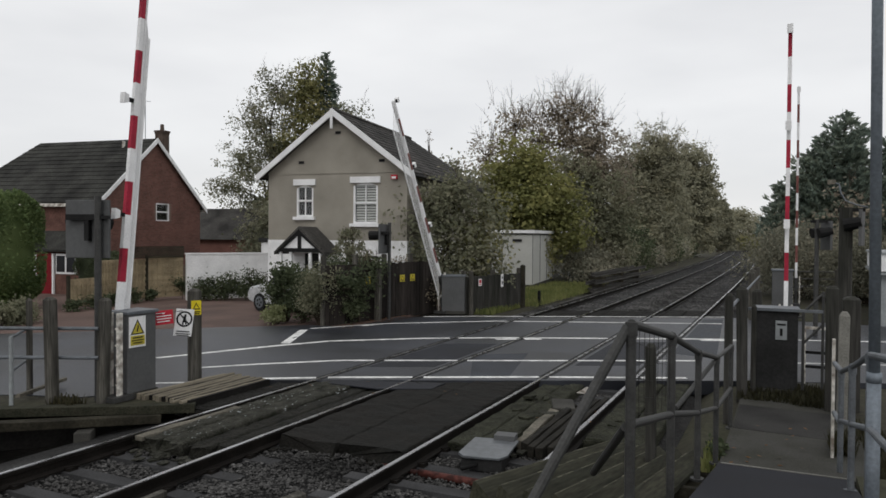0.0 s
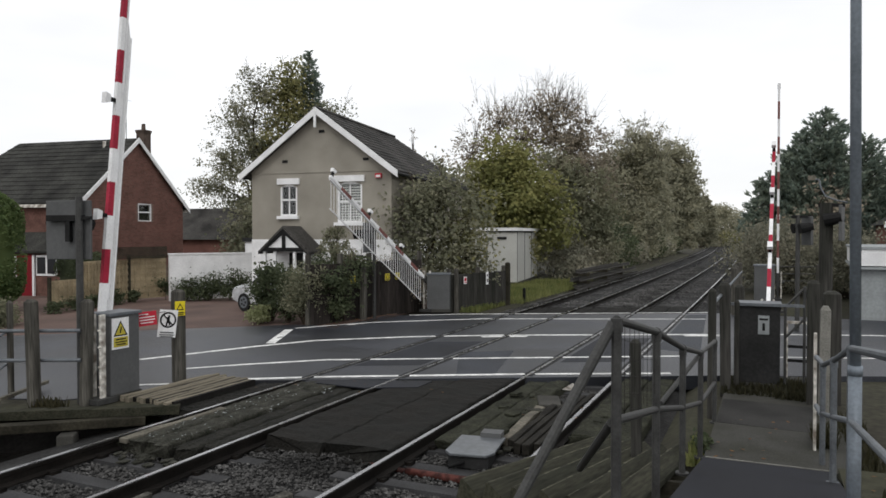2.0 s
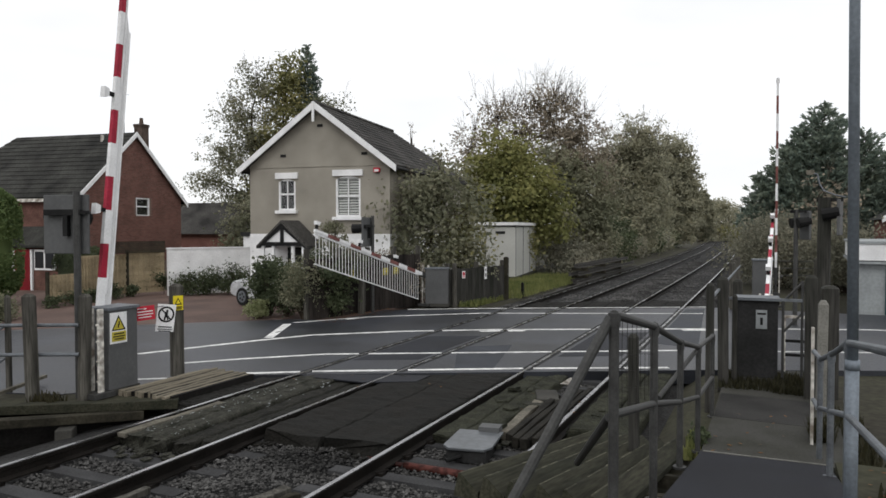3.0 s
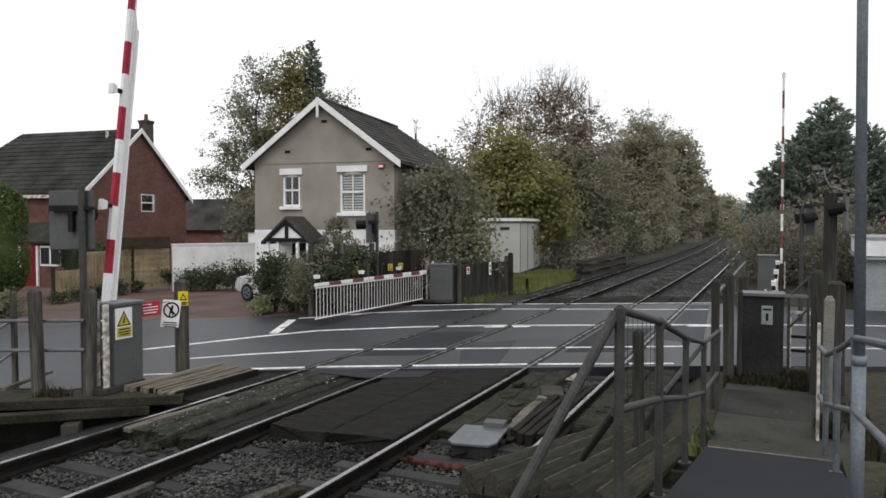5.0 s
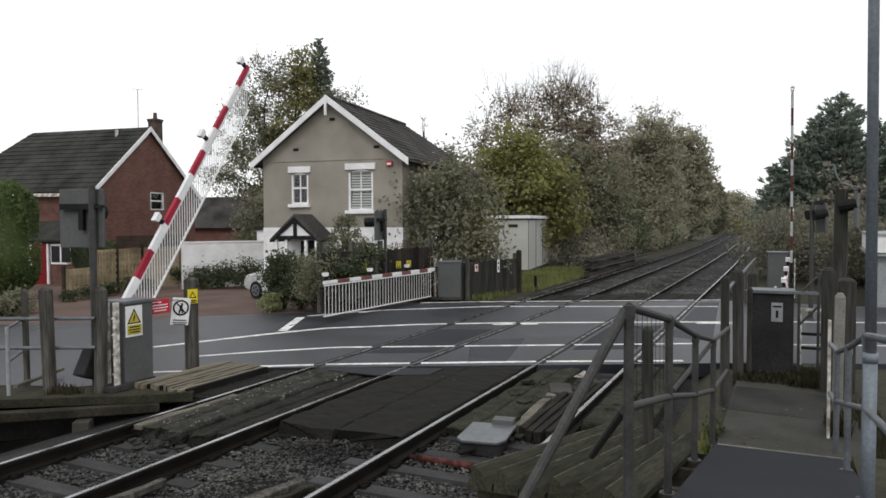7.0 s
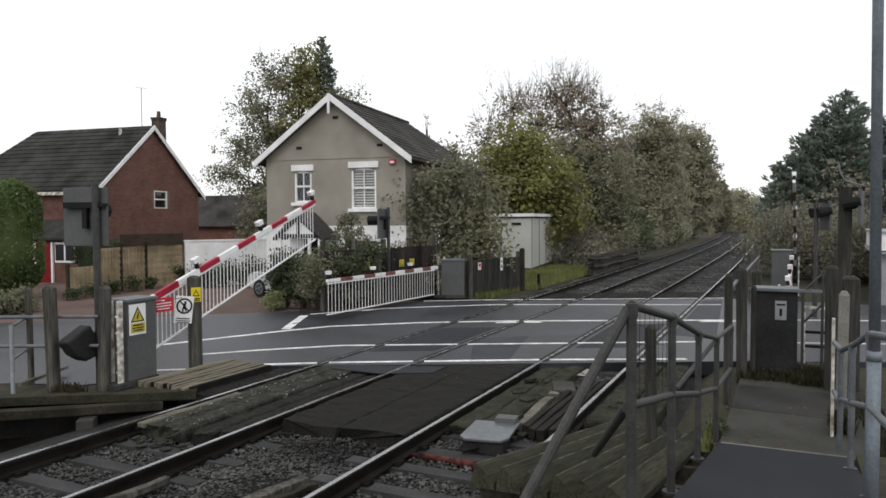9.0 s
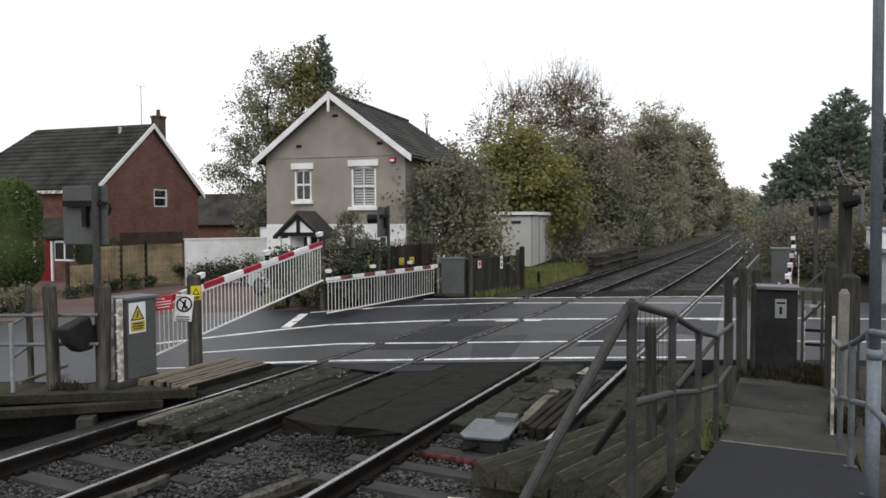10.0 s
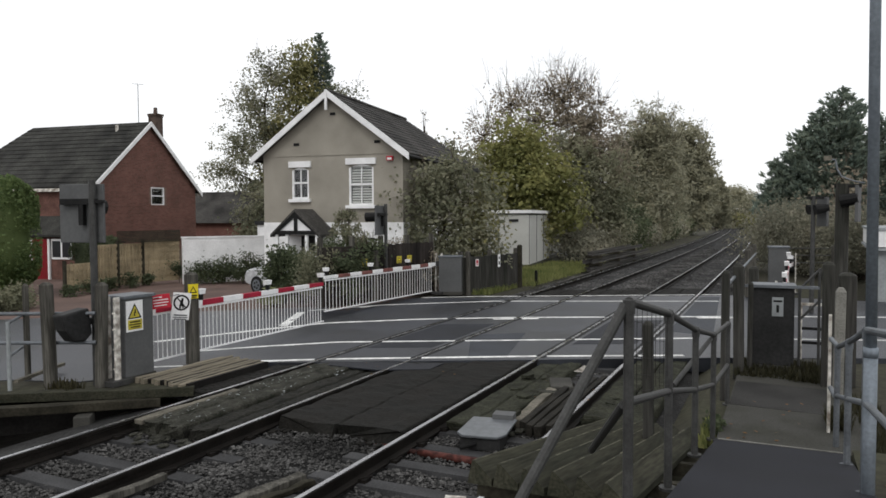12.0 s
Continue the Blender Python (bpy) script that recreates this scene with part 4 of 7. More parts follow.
def gable_skin(W, z0, z1, eave, apex, holes, thick=0.25):
    """The outer leaf of a gable wall between the heights z0 and z1 (or its roof line), with openings (x, z, w, h) through it."""
    xs = sorted({-W / 2, 0.0, W / 2, *[x - w / 2 for x, _, w, _ in holes], *[x + w / 2 for x, _, w, _ in holes]})
    s = Shape()

    def roof(x):
        return min(z1, apex - (apex - eave) * abs(x) / (W / 2))
    for a, b in zip(xs, xs[1:]):
        cuts = sorted((z - h / 2, z + h / 2) for x, z, w, h in holes if x - w / 2 < (a + b) / 2 < x + w / 2)
        low = z0
        for c, d in cuts + [(None, None)]:
            ta, tb = (c, c) if c is not None else (roof(a), roof(b))
            s.prism([Vector((a, 0, low)), Vector((b, 0, low)), Vector((b, 0, tb)), Vector((a, 0, ta))], (0, 0, 0), (0, thick, 0))
            low = d
    return s


def tiles(parent, a, b, c, d, rows, cols, material, thick=0.022):
    """Roof covering in courses between the corners a-b (eave) and d-c (ridge), each course lapping the one below."""
    a, b, c, d = (Vector(p) for p in (a, b, c, d))
    nrm = (b - a).cross(d - a).normalized()
    if nrm.z < 0:
        nrm = -nrm
    s = Shape()
    for r in range(rows):
        t0, t1 = r / rows, min(1.0, (r + 1.12) / rows)
        l0, l1, r0, r1 = a.lerp(d, t0), a.lerp(d, t1), b.lerp(c, t0), b.lerp(c, t1)
        for k in range(cols):
            u0, u1 = (k + 0.02) / cols, (k + 0.98) / cols
            p = [l0.lerp(r0, u0) + nrm * thick * 1.6, l0.lerp(r0, u1) + nrm * thick * 1.6, l1.lerp(r1, u1) + nrm * thick * 0.5, l1.lerp(r1, u0) + nrm * thick * 0.5]
            low = [q - nrm * thick for q in p]
            s.add(p + low, ((0, 1, 2, 3), (0, 4, 5, 1), (1, 5, 6, 2), (3, 7, 4, 0)))
    ob = part("roof_tiles", s, material, parent)
    ob["kind"] = "stuff"
    return ob


def make_rendered_house():
    """Rendered cottage with its gable to the crossing. Its space: x along the gable, y to the back."""
    base = pose(-15.52, 23.1, 0, 0, 0, 7.7)
    W, D, EAVE, APEX, z0 = 5.8, 10.0, 4.98, 7.15, -0.4
    h = thing("house", base, "two-storey cottage in grey-brown render with white ground floor and white bargeboards", "house")
    w = Shape()
    w.prism([Vector((-W / 2, 0, 2.36)), Vector((W / 2, 0, 2.36)), Vector((W / 2, 0, EAVE)), Vector((0, 0, APEX)), Vector((-W / 2, 0, EAVE))], (0, 0.26, 0), (0, D - 2.0, 0))
    w.box(0, D - 1.0, (2.36 + EAVE) / 2, W, 2.0, EAVE - 2.36)
    part("wall", w, RENDERWALL, h, "grey-brown roughcast side walls")
    part("wall", gable_skin(W, 2.36, 99, EAVE, APEX, [(-1.3, 3.86, 0.72, 1.2), (1.24, 3.76, 1.0, 1.52)]), RENDERWALL, h, "grey-brown roughcast gable wall", weld=True)
    w = Shape()
    w.box(0, D / 2 + 0.13, (2.36 + z0) / 2, W + 0.03, D - 0.26, 2.36 - z0)
    part("wall", w, WHITE, h, "white painted ground floor wall")
    lower = gable_skin(W + 0.03, z0, 2.36, 99, 100, [(1.2, 1.2, 1.3, 1.3)], 0.25)
    lower.v = [(q[0], q[1] - 0.012, q[2]) for q in lower.v]
    part("wall", lower, WHITE, h, "white painted ground floor gable wall", weld=True)
    # dark plates stand for the unlit rooms behind the glass
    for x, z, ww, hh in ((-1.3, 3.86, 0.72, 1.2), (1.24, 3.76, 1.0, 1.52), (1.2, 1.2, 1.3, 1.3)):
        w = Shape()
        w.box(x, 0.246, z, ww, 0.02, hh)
        part("room", w, ROOMDARK, h, "dark plate behind the window, standing for an unlit room")
    b = Shape()
    b.box(0, -0.012, EAVE - 0.06, W, 0.03, 0.05)
    part("string_course", b, RENDERWALL, h)
    # roof slabs, ridge and hip at the back
    ov, ex = 0.28, 0.3
    k = (APEX - EAVE) / (W / 2)
    for sx in (-1, 1):
        e0, e1 = Vector((sx * (W / 2 + ov), -ex, EAVE - ov * k)), Vector((sx * (W / 2 + ov), D + ex, EAVE - ov * k))
        t0, t1 = Vector((0, -ex, APEX)), Vector((0, D - 1.9, APEX))
        up = Vector((0, 0, 0.1))
        s = Shape()
        s.add([e0, e1, t1, t0, e0 + up, e1 + up, t1 + up, t0 + up], ((0, 1, 2, 3), (7, 6, 5, 4), (0, 4, 5, 1), (1, 5, 6, 2), (2, 6, 7, 3), (3, 7, 4, 0)))
        part("roof", s, SLATE, h)
        tiles(h, e0 + up, e1 + up, t1 + up, t0 + up, 14, 34, SLATE)
        # bargeboards
        bb = Shape()
        a, c = Vector((sx * (W / 2 + ov + 0.08), -ex - 0.03, EAVE - (ov + 0.08) * k + 0.16)), Vector((0, -ex - 0.03, APEX + 0.16))
        dn = Vector((0, 0, -0.25))
        bb.prism([a, c, c + dn, a + dn], (0, -0.03, 0), (0, 0.03, 0))
        part("bargeboard", bb, WHITE, h, "white bargeboard")
        g = Shape()
        g.pipe((sx * (W / 2 + ov + 0.04), -ex, EAVE - ov * k), (sx * (W / 2 + ov + 0.04), D, EAVE - ov * k), 0.06)
        part("gutter", g, BLACK, h)
    hp = Shape()
    hp.add([(-W / 2 - ov, D + ex, EAVE - ov * k + 0.1), (W / 2 + ov, D + ex, EAVE - ov * k + 0.1), (0, D - 1.9, APEX + 0.1), (0, D - 1.9, APEX - 0.1)], ((0, 1, 2), (0, 3, 1), (0, 2, 3), (1, 3, 2)))
    part("hip", hp, SLATE, h)
    rd = Shape()
    rd.pipe((0, -ex, APEX + 0.13), (0, D - 1.9, APEX + 0.13), 0.09, n=8)
    part("ridge", rd, SLATE, h)
    fin = Shape()
    fin.box(0, -ex - 0.08, APEX - 0.22, 0.09, 0.06, 0.75)
    part("finial", fin, WHITE, h, "white finial at the gable's peak")
    for x, z in ((-1.45, 5.35), (0.1, 6.45), (1.9, 5.75 - 0.4)):
        v = Shape()
        v.box(x, -0.015, z, 0.22, 0.03, 0.1)
        part("air_brick", v, BLACK, h)
    sash_window(h, -1.3, 3.86, 0.72, 1.2)
    sash_window(h, 1.24, 3.76, 1.0, 1.52, SHEDWALL)
    sash_window(h, 1.2, 1.2, 1.3, 1.3, SHEDWALL, head=False)
    al = Shape()
    al.box(2.42, -0.06, 4.72, 0.24, 0.1, 0.16)
    alarm = part("alarm_box", al, SIGNRED, h, "red alarm box")
    al = Shape()
    al.box(2.42, -0.113, 4.7, 0.17, 0.006, 0.08)
    part("mark", al, WHITE, alarm)
    # porch with a black and white gable
    y0, py = -1.3, 1.95
    px, pw = -0.8, 0.92
    pr = Shape()
    for sx in (-1, 1):
        a, c = Vector((px + sx * (pw + 0.1), y0 - 0.1, py - 0.12)), Vector((px, y0 - 0.1, py + 0.82))
        up = Vector((0, 0, 0.1))
        bk = Vector((0, 1.4, 0))
        pr.add([a, a + bk, c + bk, c, a + up, a + bk + up, c + bk + up, c + up], ((0, 1, 2, 3), (7, 6, 5, 4), (0, 4, 5, 1), (1, 5, 6, 2), (2, 6, 7, 3), (3, 7, 4, 0)))
    porch = part("porch_roof", pr, SLATE, h, "small tiled porch roof")
    gb = Shape()
    gb.prism([Vector((px - pw + 0.05, y0, py)), Vector((px + pw - 0.05, y0, py)), Vector((px, y0, py + 0.72))], (0, 0, 0), (0, 0.05, 0))
    part("porch_gable", gb, WHITE, porch)
    tb = Shape()
    tb.box(px, y0 - 0.025, py + 0.05, 2 * pw, 0.06, 0.14)
    part("porch_beam", tb, BLACK, porch, "black timber")
    tb = Shape()
    tb.box(px, y0 - 0.025, py + 0.38, 0.13, 0.06, 0.66)
    part("porch_stud", tb, BLACK, porch, "black timber")
    for sx in (-1, 1):
        a, c = Vector((px + sx * pw, y0 - 0.02, py)), Vector((px, y0 - 0.02, py + 0.8))
        dn = Vector((0, 0, -0.16))
        tb = Shape()
        tb.prism([a, c, c + dn, a + dn * 0.6], (0, -0.05, 0), (0, 0.02, 0))
        part("porch_rafter", tb, BLACK, porch, "black timber")
    pp = Shape()
    for x in (px - pw + 0.1, px - 0.4, px + 0.4, px + pw - 0.1):
        pp.box(x, y0 + 0.06, (py + z0) / 2, 0.1, 0.1, py - z0)
    pp.box(px, y0 + 0.06, 0.6, 2 * pw - 0.2, 0.06, 0.08)
    part("porch_posts", pp, WHITE, h)
    dr = Shape()
    dr.box(px, -0.04, 0.85, 0.9, 0.08, 2.0)
    part("front_door", dr, CABINET_DARK, h)


def make_brick_house():
    """Brick house whose gable faces the railway. Its space: x along the gable wall, y away behind it (to the west)."""
    base = pose(-31.5, 29.2, -0.45, 0, 0, 97.7)
    W, D, EAVE, APEX = 8.0, 10.0, 4.75, 8.15
    h = thing("house", base, "red brick house with dark brown tiled roof and white bargeboards", "house")
    w = Shape()
    w.prism([Vector((-W / 2, 0, 0)), Vector((W / 2, 0, 0)), Vector((W / 2, 0, EAVE)), Vector((0, 0, APEX)), Vector((-W / 2, 0, EAVE))], (0, 0.26, 0), (0, D - 2.1, 0))
    w.box(0, D - 1.05, EAVE / 2, W, 2.1, EAVE)
    part("wall", w, MORTAR, h, "red brick side wall")
    part("wall", gable_skin(W, 0, 99, EAVE, APEX, [(0.66, 4.22, 1.1, 1.0)]), MORTAR, h, "red brick gable wall", weld=True)
    # dark plate in place of an unlit room
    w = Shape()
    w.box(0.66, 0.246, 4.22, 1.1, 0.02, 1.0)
    part("room", w, ROOMDARK, h, "dark plate behind the window, standing for an unlit room")
    # brick courses on the gable
    s = Shape()
    zz = 1.2
    r = 0
    while zz < APEX - 0.1:
        half = W / 2 if zz < EAVE else W / 2 * (APEX - zz) / (APEX - EAVE) - 0.02
        x = -half
        x -= 0.1125 * (r % 2)
        while x < half:
            a, b = max(x, -half), min(x + 0.215, half)
            if b - a > 0.03 and not (0.11 - 0.2 < x < 1.21 and 3.68 < zz < 4.72):
                s.add([(a, -0.008, zz), (b, -0.008, zz), (b, -0.008, zz + 0.06), (a, -0.008, zz + 0.06)], ((0, 1, 2, 3),))
            x += 0.225
        zz += 0.075
        r += 1
    br = part("brickwork", s, BRICKWALL, h, "red brick courses")
    br["kind"] = "stuff"
    s = Shape()
    s.box(-W / 2 - 0.01, D / 2, EAVE / 2, 0.02, D, EAVE)
    part("wall", s, BRICKSHADED, h, "red brick front wall")
    ov, ex = 0.35, 0.18
    k = (APEX - EAVE) / (W / 2)
    for sx in (-1, 1):
        e0, e1 = Vector((sx * (W / 2 + ov), -ex, EAVE - ov * k)), Vector((sx * (W / 2 + ov), D + ex, EAVE - ov * k))
        t0, t1 = Vector((0, -ex, APEX)), Vector((0, D - 2.0, APEX))
        up = Vector((0, 0, 0.1))
        s = Shape()
        s.add([e0, e1, t1, t0, e0 + up, e1 + up, t1 + up, t0 + up], ((0, 1, 2, 3), (7, 6, 5, 4), (0, 4, 5, 1), (1, 5, 6, 2), (2, 6, 7, 3), (3, 7, 4, 0)))
        part("roof", s, BROWNTILE, h)
        if sx < 0:
            tiles(h, e0 + up, e1 + up, t1 + up, t0 + up, 15, 34, BROWNTILE, 0.026)
        bb = Shape()
        a, c = Vector((sx * (W / 2 + ov + 0.05), -ex - 0.03, EAVE - (ov + 0.05) * k + 0.13)), Vector((0, -ex - 0.03, APEX + 0.13))
        dn = Vector((0, 0, -0.26))
        bb.prism([a, c, c + dn, a + dn], (0, -0.02, 0), (0, 0.03, 0))
        part("bargeboard", bb, WHITE, h, "white bargeboard")
        g = Shape()
        g.box(sx * (W / 2 + ov), D / 2, EAVE - ov * k - 0.02, 0.08, D + 0.3, 0.16)
        part("gutter", g, WHITE_WORN, h)
    hp = Shape()
    hp.add([(-W / 2 - ov, D + ex, EAVE - ov * k + 0.1), (W / 2 + ov, D + ex, EAVE - ov * k + 0.1), (0, D - 2.0, APEX + 0.1), (0, D - 2.0, APEX - 0.1)], ((0, 1, 2), (0, 3, 1), (0, 2, 3), (1, 3, 2)))
    part("hip", hp, BROWNTILE, h)
    ch = Shape()
    ch.box(1.85, 1.0, APEX - 0.12, 0.55, 0.55, 1.9)
    ch.box(1.85, 1.0, APEX + 0.78, 0.64, 0.64, 0.1)
    ch.box(1.85, 1.0, APEX + 0.68, 0.6, 0.6, 0.06)
    chim = part("chimney", ch, SOOTBRICK, h, "soot-darkened brick chimney")
    pot = Shape()
    pot.pipe((1.85, 1.0, APEX + 0.82), (1.85, 1.0, APEX + 1.2), 0.13, 0.1)
    part("chimney_pot", pot, SOOTBRICK, chim)
    ae = Shape()
    ae.pipe((0.45, 1.0, APEX - 0.3), (0.45, 1.0, APEX + 2.3), 0.02, n=6)
    ae.pipe((0.0, 1.0, APEX + 2.25), (0.9, 1.0, APEX + 2.35), 0.012, n=6)
    part("aerial", ae, GALV, h)
    vp = Shape()
    vp.pipe((-0.55, 1.6, APEX - 0.55), (-0.55, 1.6, APEX - 0.05), 0.09)
    part("vent_pipe", vp, WHITE_WORN, h)
    # gable window
    sash_window(h, 0.66, 4.22, 1.1, 1.0, cross=False, sill=False, head=False)
    # front: door, windows and lean-to porch roof, facing -x
    for y, wd, zc, hh in ((1.2, 1.25, 1.5, 1.0), (3.75, 1.1, 1.45, 1.2)):
        fr = Shape()
        fr.box(-W / 2 - 0.9, y, zc, 0.08, wd, hh)
        win = part("window", fr, WHITE, h, "white framed window")
        gl = Shape()
        gl.box(-W / 2 - 0.95, y - wd / 4, zc, 0.02, wd / 2 - 0.12, hh - 0.2)
        gl.box(-W / 2 - 0.95, y + wd / 4, zc, 0.02, wd / 2 - 0.12, hh - 0.2)
        part("pane", gl, DARKGLASS, win)
    d = Shape()
    d.box(-W / 2 - 0.94, 2.5, 1.0, 0.08, 0.95, 2.0)
    part("front_door", d, DOORRED, h, "red front door")
    fr = Shape()
    for y in (1.97, 3.03):
        fr.box(-W / 2 - 0.95, y, 1.0, 0.1, 0.1, 2.0)
    part("door_frame", fr, WHITE, h)
    p = Shape()
    p.box(-W / 2 - 0.45, 4.0, 0.5, 0.85, 7.2, 1.0)
    part("porch_wall", p, BRICKSHADED, h)
    p = Shape()
    p.add([(-W / 2 - 1.15, -0.1, 2.1), (-W / 2, -0.1, 3.05), (-W / 2, 8.0, 3.05), (-W / 2 - 1.15, 8.0, 2.1), (-W / 2 - 1.15, -0.1, 2.2), (-W / 2, -0.1, 3.15), (-W / 2, 8.0, 3.15), (-W / 2 - 1.15, 8.0, 2.2)],
          ((0, 1, 2, 3), (7, 6, 5, 4), (0, 4, 5, 1), (1, 5, 6, 2), (2, 6, 7, 3), (3, 7, 4, 0)))
    part("porch_roof", p, BROWNTILE, h)


def make_garden_wall():
    s = Shape()
    s.box(0, 0, 0.95, 4.2, 0.22, 2.0)
    s.box(0, 0, 1.97, 4.25, 0.28, 0.06)
    solid("garden_wall", s, WHITE, "white painted garden wall beside the house", "wall", m=pose(-22.1, 25.0, -0.25, 0, 0, 58))
    g = Shape()
    g.box(0, 0, 1.2, 3.2, 4, 2.6)
    gar = solid("garage", g, WHITE, "white flat-roofed garage behind the wall", "garage", m=pose(-21.8, 30.2, -0.3, 0, 0, 8))
    r = Shape()
    r.box(0, 0, 2.6, 3.4, 4.2, 0.2)
    part("flat_roof", r, CABINET_DARK, gar)


def make_panel_fence():
    """Larch-lap panels between posts along the neighbour's drive."""
    line = [(-23.75, 18.0), (-24.0, 19.55), (-24.5, 21.0), (-24.75, 22.5), (-24.3, 24.2)]
    f = thing("garden_fence", pose(0, 0, 0), "tan larch-lap panel fence with dark trellis on top", "fence")
    heights = [1.1, 1.75, 1.75, 1.8]
    for (a, b), hh in zip(zip(line, line[1:]), heights):
        a, b = Vector((*a, slope(a[0]))), Vector((*b, slope(b[0])))
        d = (b - a)
        q = Matrix.Translation(a) @ Matrix.Rotation(math.atan2(d.y, d.x), 4, "Z")
        L = d.length
        k = 0
        while k * 0.13 < hh - 0.1:
            s = Shape()
            s.box(L / 2, 0.03 * (k % 2), 0.1 + k * 0.13 + 0.06, L - 0.12, 0.02, 0.135, q)
            part("slat", s, FENCEWOOD, f)
            k += 1
        for u in (0.14, 0.28, 0.42, 0.57, 0.71, 0.86):
            fr = Shape()
            fr.box(L * u, -0.03, hh / 2 + 0.05, 0.035, 0.03, hh - 0.1, q)
            part("batten", fr, FENCEWOOD, f)
        p = Shape()
        p.box(0, 0, hh / 2 + 0.05, 0.1, 0.1, hh + 0.25, q)
        part("post", p, DARKWOOD, f)
    a, b = Vector((-24.5, 21.0, slope(-24.5))), Vector((-24.3, 24.2, slope(-24.3)))
    d = b - a
    q = Matrix.Translation(a) @ Matrix.Rotation(math.atan2(d.y, d.x), 4, "Z")
    for k in range(9):
        t = Shape()
        t.box(d.length / 2, 0.02, 1.85 + k * 0.055, d.length, 0.02, 0.045, q)
        part("trellis_slat", t, DARKWOOD, f)


def make_shed():
    s = thing("relay_room", pose(-13.1, 36.1, -0.05, 0, 0, 8), "pale grey clad relay room with a flat white-edged roof", "shed")
    b = Shape()
    b.box(0, 3.0, 1.42, 2.3, 6.8, 2.75)
    part("wall", b, SHEDWALL, s)
    r = Shape()
    r.box(0, 3.0, 2.86, 2.6, 7.1, 0.16)
    part("roof", r, WHITE, s, "white roof edge")
    r = Shape()
    r.box(0, 3.0, 2.75, 2.42, 6.92, 0.08)
    part("eave", r, CABINET_DARK, s)
    for k in range(4):
        j = Shape()
        j.box(1.16, -0.35 + 2.25 * k, 1.42, 0.03, 0.03, 2.6)
        part("joint", j, CABINET, s)
    v = Shape()
    v.box(0.35, -0.42, 2.4, 0.5, 0.04, 0.14)
    part("vent", v, CABINET_DARK, s)
    p = Shape()
    p.box(0, 3.0, 0.02, 2.4, 6.9, 0.16)
    part("plinth", p, CONCRETE, s)


make_rendered_house()
make_brick_house()
make_garden_wall()
make_panel_fence()
make_shed()

# ---- crossing barriers ----
BARRIERS = []


